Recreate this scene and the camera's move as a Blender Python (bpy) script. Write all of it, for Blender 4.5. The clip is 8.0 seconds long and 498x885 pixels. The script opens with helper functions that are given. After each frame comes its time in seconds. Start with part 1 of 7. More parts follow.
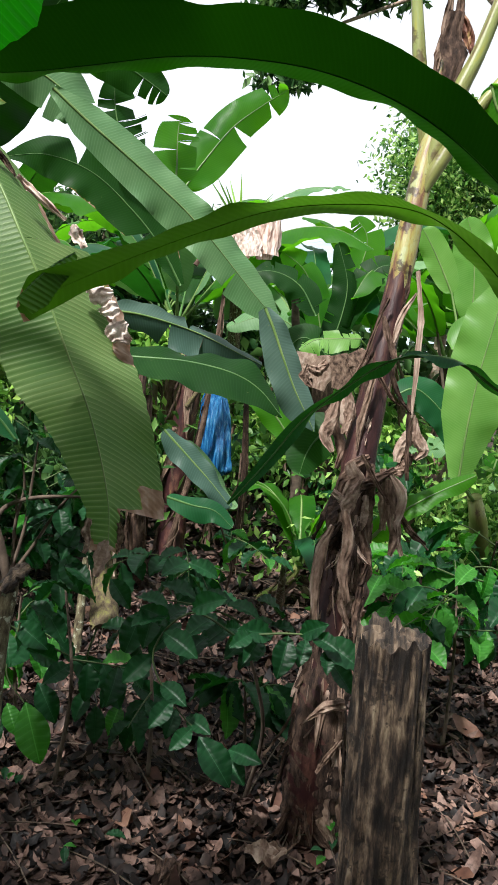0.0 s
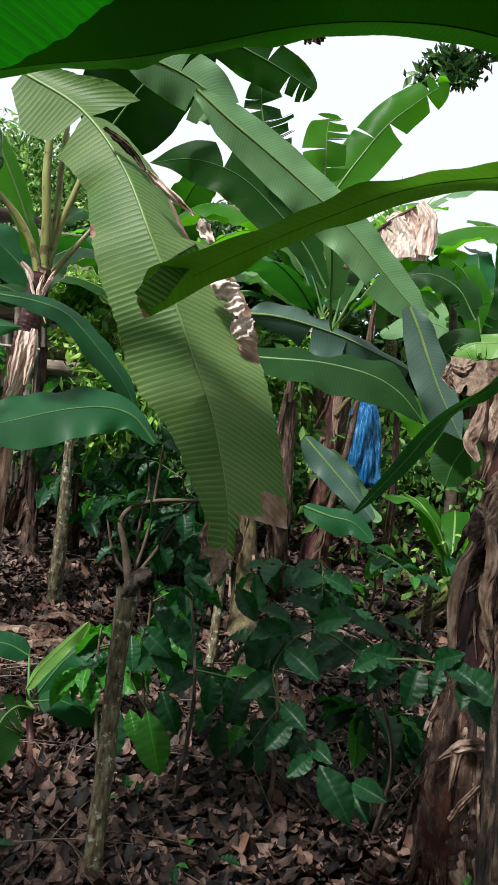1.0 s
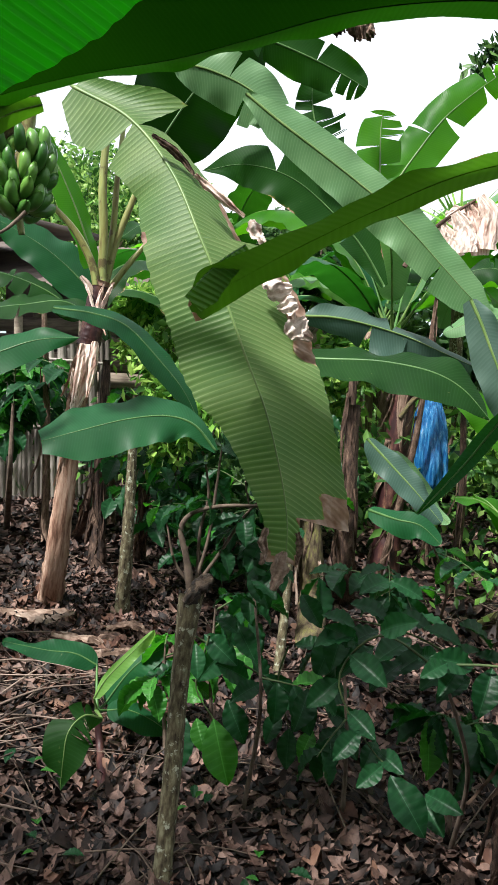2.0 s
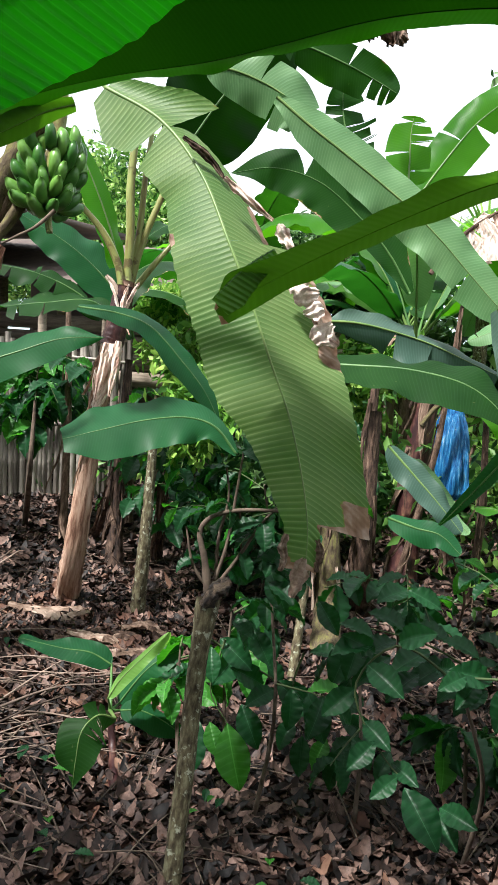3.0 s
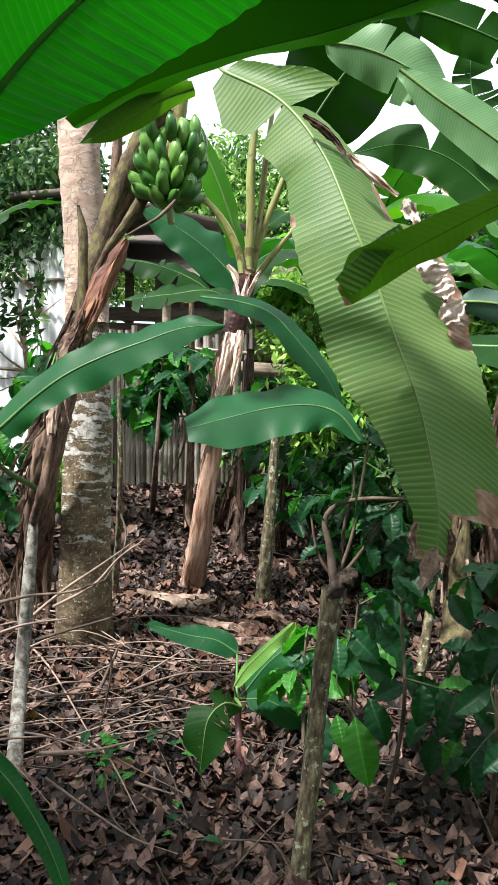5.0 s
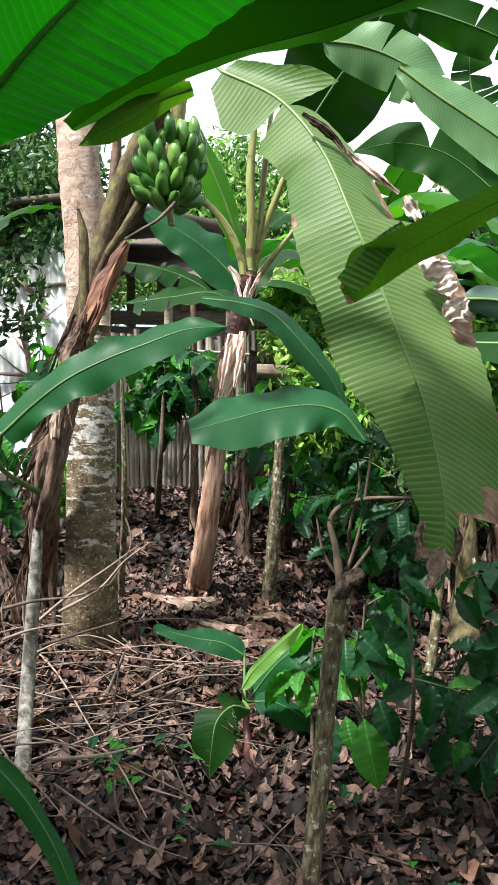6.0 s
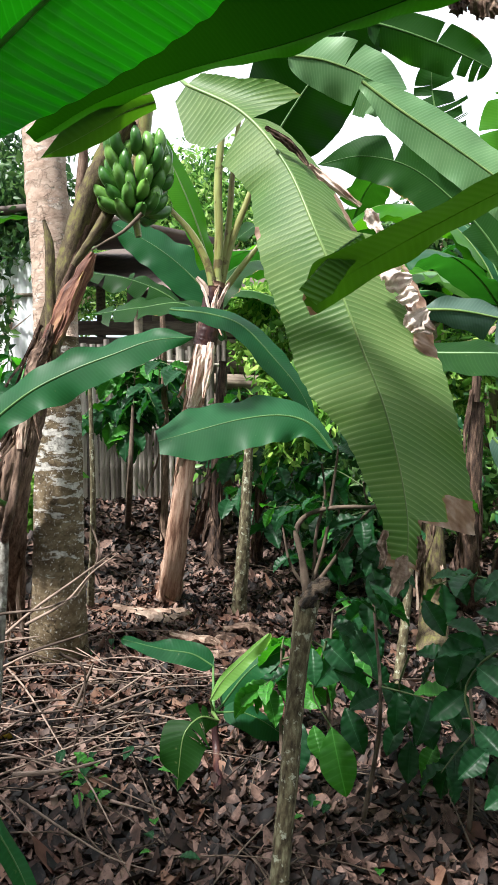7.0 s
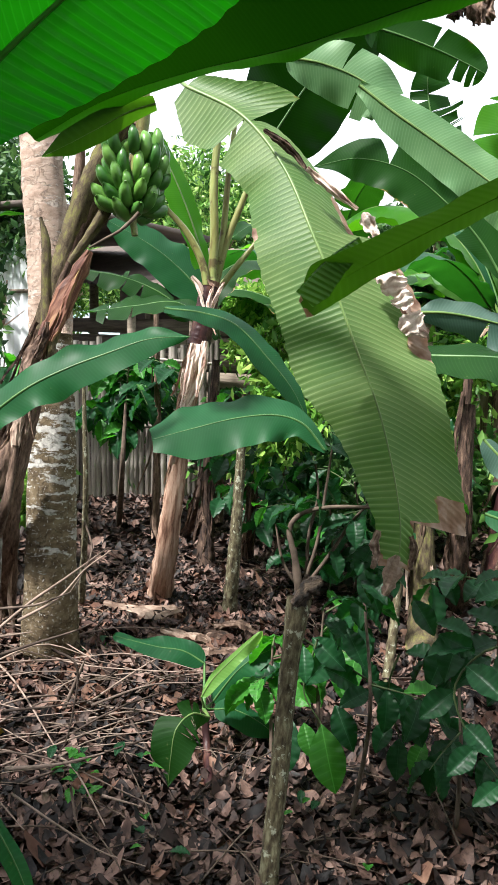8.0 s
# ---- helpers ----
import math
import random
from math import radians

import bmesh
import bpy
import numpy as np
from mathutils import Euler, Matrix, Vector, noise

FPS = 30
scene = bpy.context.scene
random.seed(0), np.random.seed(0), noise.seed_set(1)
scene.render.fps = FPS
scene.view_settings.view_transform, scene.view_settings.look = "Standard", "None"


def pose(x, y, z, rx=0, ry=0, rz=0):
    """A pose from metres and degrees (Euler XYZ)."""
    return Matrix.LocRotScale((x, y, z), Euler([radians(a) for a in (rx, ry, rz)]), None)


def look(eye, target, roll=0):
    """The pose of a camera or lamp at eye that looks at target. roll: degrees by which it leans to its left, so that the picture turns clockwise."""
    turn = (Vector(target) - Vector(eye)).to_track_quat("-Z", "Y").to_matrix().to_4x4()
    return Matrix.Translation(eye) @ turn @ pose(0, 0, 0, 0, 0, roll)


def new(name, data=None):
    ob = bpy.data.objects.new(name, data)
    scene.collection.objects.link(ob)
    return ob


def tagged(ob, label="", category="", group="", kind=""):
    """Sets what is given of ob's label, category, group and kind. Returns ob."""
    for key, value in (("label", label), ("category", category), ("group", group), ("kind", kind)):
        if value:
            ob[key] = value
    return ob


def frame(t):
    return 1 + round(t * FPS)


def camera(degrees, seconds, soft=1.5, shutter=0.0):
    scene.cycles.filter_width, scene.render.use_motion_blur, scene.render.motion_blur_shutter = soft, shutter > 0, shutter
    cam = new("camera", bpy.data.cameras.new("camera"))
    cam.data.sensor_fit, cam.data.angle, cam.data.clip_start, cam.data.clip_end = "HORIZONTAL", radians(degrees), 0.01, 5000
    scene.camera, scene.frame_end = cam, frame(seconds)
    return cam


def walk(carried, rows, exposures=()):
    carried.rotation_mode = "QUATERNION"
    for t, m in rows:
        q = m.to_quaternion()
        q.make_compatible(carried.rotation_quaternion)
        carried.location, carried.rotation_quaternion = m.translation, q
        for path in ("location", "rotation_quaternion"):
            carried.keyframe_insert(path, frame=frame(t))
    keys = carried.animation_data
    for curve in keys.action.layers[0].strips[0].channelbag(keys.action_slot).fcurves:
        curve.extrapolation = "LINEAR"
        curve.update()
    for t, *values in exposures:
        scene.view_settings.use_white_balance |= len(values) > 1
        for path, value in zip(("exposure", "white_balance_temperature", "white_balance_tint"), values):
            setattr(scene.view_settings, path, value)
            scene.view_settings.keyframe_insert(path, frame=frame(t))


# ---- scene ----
cam = camera(35.1, 8.0, soft=0.3)
PATH = [
    (0, (0.257, 0.029, 1.52), (0.111, 2.004, 1.242), 5.1),
    (0.5, (0.283, 0.105, 1.487), (-0.054, 2.066, 1.286), 6.1),
    (1, (0.332, 0.189, 1.481), (-0.222, 2.091, 1.203), 4.6),
    (1.5, (0.353, 0.219, 1.461), (-0.344, 2.074, 1.191), 2.3),
    (2.8, (0.332, 0.236, 1.466), (-0.404, 2.077, 1.201), 2.5),
    (3, (0.332, 0.234, 1.467), (-0.427, 2.065, 1.204), 3.6),
    (3.5, (0.329, 0.239, 1.465), (-0.432, 2.068, 1.195), 4.7),
    (4, (0.328, 0.243, 1.463), (-0.426, 2.072, 1.166), 3.8),
    (4.5, (0.321, 0.254, 1.459), (-0.621, 1.996, 1.185), 2.8),
    (4.7, (0.314, 0.268, 1.454), (-0.698, 1.966, 1.152), 2.4),
    (6, (0.301, 0.285, 1.445), (-0.739, 1.967, 1.149), 0.8),
    (6.5, (0.31, 0.298, 1.444), (-0.724, 1.986, 1.161), 0.1),
    (7, (0.323, 0.289, 1.447), (-0.661, 2.009, 1.177), 0.7),
    (7.5, (0.321, 0.273, 1.451), (-0.664, 1.993, 1.187), 1.2),
    (8, (0.322, 0.265, 1.452), (-0.64, 1.997, 1.179), 1.5),
]
EXPOSURES = [(0, 0.80, 6350, 10), (0.5, 0.58, 6350, 10), (1, 0.60, 6350, 10), (1.5, 0.80, 6350, 10), (3, 1.22, 6350, 10), (3.5, 1.30, 6350, 10), (4.5, 1.30, 6350, 10), (8, 1.30, 6350, 10)]
walk(cam, [(t, look(eye, target, roll)) for t, eye, target, roll in PATH], EXPOSURES)

# ---- light: bright hazy sky, sun high behind the camera ----
SUN_EL, SUN_AZ = 58.0, 210.0  # degrees above the horizon; clockwise from +y
world = bpy.data.worlds.new("world")
scene.world = world
world.use_nodes = True
wn = world.node_tree.nodes
sky = wn.new("ShaderNodeTexSky")
sky.sky_type, sky.sun_disc = "NISHITA", False
sky.sun_elevation, sky.sun_rotation = radians(SUN_EL), radians(SUN_AZ)
sky.air_density, sky.dust_density, sky.ozone_density = 1.2, 6.0, 1.0
wn["Background"].inputs["Strength"].default_value = 0.076
haze = wn.new("ShaderNodeMix")  # thin white cloud over the whole sky
haze.data_type = "RGBA"
haze.inputs[0].default_value = 0.75
haze.inputs[7].default_value = (10.8, 11.0, 11.5, 1)
world.node_tree.links.new(sky.outputs[0], haze.inputs[6])
world.node_tree.links.new(haze.outputs[2], wn["Background"].inputs["Color"])
sun = new("sun", bpy.data.lights.new("sun", "SUN"))
sun.data.energy, sun.data.angle, sun.data.color = 4.6, radians(4.5), (1.0, 0.97, 0.92)
sx, sy = math.sin(radians(SUN_AZ)), math.cos(radians(SUN_AZ))
ce, se = math.cos(radians(SUN_EL)), math.sin(radians(SUN_EL))
sun.matrix_world = look((sx * ce * 30, sy * ce * 30, se * 30), (0, 0, 0))


# ---- materials ----
def shader(name):
    m = bpy.data.materials.new(name)
    m.use_nodes = True
    nt = m.node_tree
    b = nt.nodes["Principled BSDF"]

    def node(kind, operation=None, blend_type=None, data_type=None, **kw):
        n = nt.nodes.new(kind)
        if operation:
            n.operation = operation
        if data_type:
            n.data_type = data_type
        if blend_type:
            n.blend_type = blend_type
        for k, v in kw.items():
            n.inputs[k].default_value = v
        return n

    def link(a, b2):
        nt.links.new(a, b2)

    return m, b, node, link


def ramp(node, link, fac, stops):
    r = node("ShaderNodeValToRGB")
    els = r.color_ramp.elements
    while len(els) < len(stops):
        els.new(0.5)
    for e, (p, c) in zip(els, stops):
        e.position, e.color = p, (*c, 1)
    link(fac, r.inputs["Fac"])
    return r.outputs["Color"]


def math_node(node, link, op, a, b=None):
    n = node("ShaderNodeMath", operation=op)
    for i, v in enumerate((a, b)):
        if v is None:
            continue
        if isinstance(v, (int, float)):
            n.inputs[i].default_value = v
        else:
            link(v, n.inputs[i])
    return n.outputs[0]


def mix_rgb(node, link, fac, a, b, kind="MIX"):
    n = node("ShaderNodeMix", data_type="RGBA", blend_type=kind)
    for sock, v in ((n.inputs[0], fac), (n.inputs[6], a), (n.inputs[7], b)):
        if isinstance(v, (int, float)):
            sock.default_value = v
        elif isinstance(v, tuple):
            sock.default_value = (*v, 1)
        else:
            link(v, sock)
    return n.outputs[2]


def leaf_shader(name, dark, light, glow, through_part=0.35, brown=0.0, rough=0.38, veins=1.0, period=0.012, spec=0.22, spots=0.35, lines=0.15, midline=0.0):
    """A big leaf: UV x runs along the midrib and y across it, both in metres."""
    m, b, node, link = shader(name)
    uv = node("ShaderNodeUVMap")
    sep = node("ShaderNodeSeparateXYZ")
    link(uv.outputs[0], sep.inputs[0])
    av = math_node(node, link, "ABSOLUTE", sep.outputs[1])
    run = math_node(node, link, "SUBTRACT", sep.outputs[0], math_node(node, link, "MULTIPLY", av, 0.35))
    nz = node("ShaderNodeTexNoise", Scale=3.0, Detail=3.0)
    link(uv.outputs[0], nz.inputs["Vector"])
    run2 = math_node(node, link, "ADD", run, math_node(node, link, "MULTIPLY", nz.outputs[0], 0.02))
    w1 = math_node(node, link, "SINE", math_node(node, link, "MULTIPLY", run2, 6.283 / period))
    w2 = math_node(node, link, "SINE", math_node(node, link, "MULTIPLY", run2, 6.283 / (period * 5.3)))
    wv = math_node(node, link, "ADD", math_node(node, link, "MULTIPLY", w1, 0.7), math_node(node, link, "MULTIPLY", w2, 0.3))
    w01 = math_node(node, link, "ADD", math_node(node, link, "MULTIPLY", wv, 0.3), 0.5)
    info = node("ShaderNodeObjectInfo")
    big = node("ShaderNodeTexNoise", Scale=5.0, Detail=4.0)
    link(uv.outputs[0], big.inputs["Vector"])
    fac = math_node(node, link, "ADD", math_node(node, link, "MULTIPLY", w01, 0.16), math_node(node, link, "MULTIPLY", big.outputs[0], 0.84))
    fac = math_node(node, link, "ADD", fac, math_node(node, link, "MULTIPLY", math_node(node, link, "SUBTRACT", info.outputs["Random"], 0.5), 0.3))
    col = ramp(node, link, fac, [(0.25, dark), (0.75, light)])
    # pale spots and scuffs
    sp = node("ShaderNodeTexNoise", Scale=42.0, Detail=3.0)
    link(uv.outputs[0], sp.inputs["Vector"])
    spot = ramp(node, link, sp.outputs[0], [(0.70, (0, 0, 0)), (0.76, (1, 1, 1))])
    col = mix_rgb(node, link, math_node(node, link, "MULTIPLY", spot, spots), col, (0.25, 0.28, 0.10))
    crest = ramp(node, link, math_node(node, link, "ADD", math_node(node, link, "MULTIPLY", w1, 0.5), 0.5), [(0.86, (0, 0, 0)), (1.0, (1, 1, 1))])
    col = mix_rgb(node, link, math_node(node, link, "MULTIPLY", crest, lines), col, tuple(min(0.6, c * 2.2 + 0.02) for c in light))
    if midline:
        near = ramp(node, link, av, [(midline * 0.5, (1, 1, 1)), (midline, (0, 0, 0))])
        col = mix_rgb(node, link, math_node(node, link, "MULTIPLY", near, 0.6), col, tuple(min(0.6, c * 2.2 + 0.02) for c in light))
    gl = mix_rgb(node, link, 0.75, col, glow)
    if brown > 0:
        at = node("ShaderNodeAttribute")
        at.attribute_name = "margin"
        bn = node("ShaderNodeTexNoise", Scale=5.0, Detail=5.0, Roughness=0.6)
        link(uv.outputs[0], bn.inputs["Vector"])
        v = math_node(node, link, "ADD", math_node(node, link, "MULTIPLY", math_node(node, link, "POWER", at.outputs["Fac"], 4.0), 0.2), bn.outputs[0])
        v = math_node(node, link, "SUBTRACT", v, math_node(node, link, "MULTIPLY", sep.outputs[1], 0.5))
        mask = ramp(node, link, v, [(0.90 - brown, (0, 0, 0)), (0.92 - brown, (1, 1, 1))])
        fib = node("ShaderNodeTexNoise", Scale=28.0, Detail=5.0)
        link(uv.outputs[0], fib.inputs["Vector"])
        bc = ramp(node, link, fib.outputs[0], [(0.3, (0.10, 0.050, 0.034)), (0.5, (0.30, 0.20, 0.145)), (0.72, (0.60, 0.47, 0.39))])
        edge = ramp(node, link, v, [(0.88 - brown, (0, 0, 0)), (0.91 - brown, (1, 1, 1))])
        col = mix_rgb(node, link, edge, col, (0.22, 0.17, 0.03))
        col = mix_rgb(node, link, mask, col, bc)
        gl = mix_rgb(node, link, mask, gl, (0.35, 0.18, 0.07))
    link(col, b.inputs["Base Color"])
    b.inputs["Roughness"].default_value = rough
    b.inputs["Specular IOR Level"].default_value = spec
    bump = node("ShaderNodeBump", Strength=0.35 * veins, Distance=0.004)
    link(w01, bump.inputs["Height"])
    link(bump.outputs[0], b.inputs["Normal"])
    tr = node("ShaderNodeBsdfTranslucent")
    link(gl, tr.inputs["Color"])
    mx = node("ShaderNodeMixShader", Fac=through_part)
    link(b.outputs[0], mx.inputs[1])
    link(tr.outputs[0], mx.inputs[2])
    out = [n for n in m.node_tree.nodes if n.type == "OUTPUT_MATERIAL"][0]
    link(mx.outputs[0], out.inputs["Surface"])
    return m


def plain_shader(name, stops, scale=6.0, detail=6.0, rough=0.8, bump=0.4, dist=0.01, stretch=(1, 1, 1), coords="Object", per="none", amount=0.3, fine=None, through_part=0.0, metallic=0.0, spec=0.3, nrough=0.6):
    """Noise-driven colours, with relief; stretch squeezes the grain along an axis."""
    m, b, node, link = shader(name)
    mp = node("ShaderNodeMapping")
    mp.inputs["Scale"].default_value = stretch
    if coords == "UV":
        link(node("ShaderNodeUVMap").outputs[0], mp.inputs[0])
    else:
        link(node("ShaderNodeTexCoord").outputs[coords], mp.inputs[0])
    nz = node("ShaderNodeTexNoise", Scale=scale, Detail=detail, Roughness=nrough)
    link(mp.outputs[0], nz.inputs["Vector"])
    fac = nz.outputs[0]
    if per == "object":
        r = node("ShaderNodeObjectInfo").outputs["Random"]
    elif per == "island":
        r = node("ShaderNodeNewGeometry").outputs["Random Per Island"]
    if per != "none":
        fac = math_node(node, link, "ADD", fac, math_node(node, link, "MULTIPLY", math_node(node, link, "SUBTRACT", r, 0.5), amount))
    col = ramp(node, link, fac, stops)
    h = nz.outputs[0]
    if fine:
        f2 = node("ShaderNodeTexNoise", Scale=fine[0], Detail=5.0, Roughness=0.65)
        link(node("ShaderNodeTexCoord").outputs["Object"], f2.inputs["Vector"])
        patch = ramp(node, link, f2.outputs[0], [(fine[1], (0, 0, 0)), (fine[1] + 0.06, (1, 1, 1))])
        col = mix_rgb(node, link, math_node(node, link, "MULTIPLY", patch, fine[3] if len(fine) > 3 else 0.9), col, fine[2])
    link(col, b.inputs["Base Color"])
    b.inputs["Roughness"].default_value = rough
    b.inputs["Metallic"].default_value = metallic
    b.inputs["Specular IOR Level"].default_value = spec
    bp = node("ShaderNodeBump", Strength=bump, Distance=dist)
    link(h, bp.inputs["Height"])
    link(bp.outputs[0], b.inputs["Normal"])
    if through_part:
        tr = node("ShaderNodeBsdfTranslucent")
        link(col, tr.inputs["Color"])
        mx = node("ShaderNodeMixShader", Fac=through_part)
        link(b.outputs[0], mx.inputs[1])
        link(tr.outputs[0], mx.inputs[2])
        out = [n for n in m.node_tree.nodes if n.type == "OUTPUT_MATERIAL"][0]
        link(mx.outputs[0], out.inputs["Surface"])
    return m


M_LEAF = leaf_shader("banana_leaf", (0.005, 0.041, 0.015), (0.017, 0.091, 0.031), (0.05, 0.32, 0.012), 0.24, veins=0.15, spots=0.25, spec=0.14, rough=0.46, lines=0.05)
# near-black green holds the shade of undersides seen against the sky
M_DEEP = leaf_shader("banana_leaf_shade_dark", (0.0008, 0.006, 0.0006), (0.004, 0.022, 0.001), (0.030, 0.22, 0.001), 0.14, veins=0.3, spots=0.0, lines=0.06, spec=0.08)
M_FOLD = leaf_shader("banana_leaf_folded", (0.012, 0.046, 0.005), (0.036, 0.092, 0.010), (0.11, 0.36, 0.006), 0.26, brown=0.08, veins=0.6, spots=0.1, lines=0.05, period=0.02)
# lit copy of the leaf: its saturated green carries part of the sunlight
M_BROAD = leaf_shader("banana_leaf_painted_sunlit", (0.005, 0.058, 0.003), (0.012, 0.100, 0.004), (0.012, 0.34, 0.001), 0.50, veins=0.8, spots=0.05, lines=0.32, period=0.013)
M_LIME = leaf_shader("banana_leaf_light", (0.075, 0.21, 0.035), (0.19, 0.37, 0.09), (0.26, 0.62, 0.06), 0.48, veins=0.4, spots=0.15, lines=0.10, period=0.012)
M_BRIGHT = leaf_shader("banana_leaf_young", (0.018, 0.100, 0.010), (0.055, 0.185, 0.016), (0.14, 0.52, 0.006), 0.52, lines=0.10, spec=0.15, veins=0.4)
M_PALE = leaf_shader("banana_leaf_pale", (0.072, 0.172, 0.066), (0.155, 0.280, 0.125), (0.14, 0.38, 0.06), 0.28, rough=0.50, veins=0.5, lines=0.14, period=0.012, spec=0.28)
M_GREY = leaf_shader("banana_leaf_waxy", (0.030, 0.070, 0.052), (0.075, 0.125, 0.098), (0.05, 0.20, 0.03), 0.15, rough=0.5, veins=0.3, lines=0.06, spec=0.22)
# lines: paler veins that also paint in light on the pleat crests
M_WORN = leaf_shader("banana_leaf_worn", (0.068, 0.140, 0.040), (0.180, 0.248, 0.090), (0.18, 0.44, 0.05), 0.34, brown=0.05, rough=0.50, lines=0.25, veins=1.25, period=0.0165, spec=0.24)
M_FLAP = leaf_shader("banana_leaf_pleated", (0.030, 0.095, 0.012), (0.072, 0.170, 0.022), (0.12, 0.38, 0.010), 0.30, brown=0.10, veins=1.6, spots=0.15, lines=0.3, period=0.014)
# brown-edged leaf whose darkened green stands in for shade and backlight
M_TORN = leaf_shader("banana_leaf_torn_shade", (0.004, 0.023, 0.004), (0.013, 0.050, 0.009), (0.05, 0.26, 0.007), 0.24, brown=0.07, spec=0.10, rough=0.5, veins=0.3)
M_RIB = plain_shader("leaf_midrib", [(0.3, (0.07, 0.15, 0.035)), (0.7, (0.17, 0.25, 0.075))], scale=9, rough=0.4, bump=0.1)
# midrib copy with brighter colour in place of light coming through
M_RIBLIT = plain_shader("leaf_midrib_painted_lit", [(0.3, (0.05, 0.24, 0.02)), (0.7, (0.10, 0.36, 0.04))], scale=9, rough=0.4, bump=0.1, through_part=0.6)
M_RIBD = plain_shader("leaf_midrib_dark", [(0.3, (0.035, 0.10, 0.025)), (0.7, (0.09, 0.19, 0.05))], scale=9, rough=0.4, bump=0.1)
M_DRY = plain_shader("dry_banana_leaf", [(0.24, (0.045, 0.027, 0.019)), (0.42, (0.19, 0.125, 0.090)), (0.58, (0.31, 0.22, 0.168)), (0.80, (0.52, 0.41, 0.335))], scale=6, detail=10, rough=0.85, bump=0.7, stretch=(7, 2.4, 1), coords="UV", per="object", amount=0.5, through_part=0.2)
M_STEMDRY = plain_shader("dry_sheath_stem", [(0.32, (0.014, 0.008, 0.006)), (0.46, (0.070, 0.042, 0.029)), (0.59, (0.18, 0.118, 0.084)), (0.8, (0.40, 0.30, 0.23))], scale=9, detail=11, nrough=0.72, rough=0.85, bump=0.9, dist=0.012, stretch=(5, 1.2, 1), coords="UV", per="object", amount=0.25)
M_STEMPALE = plain_shader("pale_dry_stem", [(0.30, (0.05, 0.022, 0.014)), (0.40, (0.19, 0.098, 0.064)), (0.50, (0.38, 0.235, 0.165)), (0.66, (0.58, 0.42, 0.33))], scale=7, detail=11, rough=0.85, bump=1.0, dist=0.02, stretch=(7, 0.7, 1), coords="UV", nrough=0.68)
M_HUSK = plain_shader("folded_dry_sheath", [(0.28, (0.025, 0.014, 0.010)), (0.42, (0.10, 0.060, 0.042)), (0.55, (0.24, 0.160, 0.118)), (0.74, (0.47, 0.36, 0.285))], scale=5, detail=9, rough=0.75, bump=0.6, stretch=(7, 2.2, 1), coords="UV", per="object", amount=0.4, through_part=0.15, spec=0.3, dist=0.012)
M_PAPER = plain_shader("papery_pinkish_sheath", [(0.20, (0.16, 0.07, 0.05)), (0.34, (0.45, 0.28, 0.22)), (0.46, (0.70, 0.54, 0.46)), (0.62, (0.86, 0.75, 0.67))], scale=6, detail=9, rough=0.7, bump=0.6, stretch=(10, 1.4, 1), coords="UV", per="object", amount=0.2, through_part=0.12)
M_STEMPURPLE = plain_shader("purple_sheath_stem", [(0.34, (0.010, 0.004, 0.005)), (0.50, (0.036, 0.012, 0.012)), (0.63, (0.11, 0.052, 0.036)), (0.74, (0.30, 0.24, 0.05))], scale=6, detail=10, nrough=0.68, rough=0.45, bump=0.4, stretch=(3, 0.9, 1), coords="UV")
M_STEMGREEN = plain_shader("green_sheath_stem", [(0.32, (0.07, 0.04, 0.02)), (0.44, (0.17, 0.17, 0.05)), (0.60, (0.23, 0.27, 0.09)), (0.74, (0.34, 0.31, 0.04))], scale=5, detail=8, rough=0.4, bump=0.35, stretch=(4, 0.6, 1), coords="UV", fine=(9.0, 0.58, (0.06, 0.030, 0.018), 0.75))
M_STEMYELLOW = plain_shader("yellow_brown_stem", [(0.30, (0.05, 0.022, 0.015)), (0.41, (0.16, 0.085, 0.045)), (0.49, (0.27, 0.23, 0.06)), (0.60, (0.29, 0.32, 0.15)), (0.75, (0.42, 0.43, 0.28))], scale=5, detail=9, rough=0.4, bump=0.4, stretch=(5, 0.9, 1), coords="UV", nrough=0.65, fine=(13.0, 0.54, (0.030, 0.012, 0.010), 0.85))
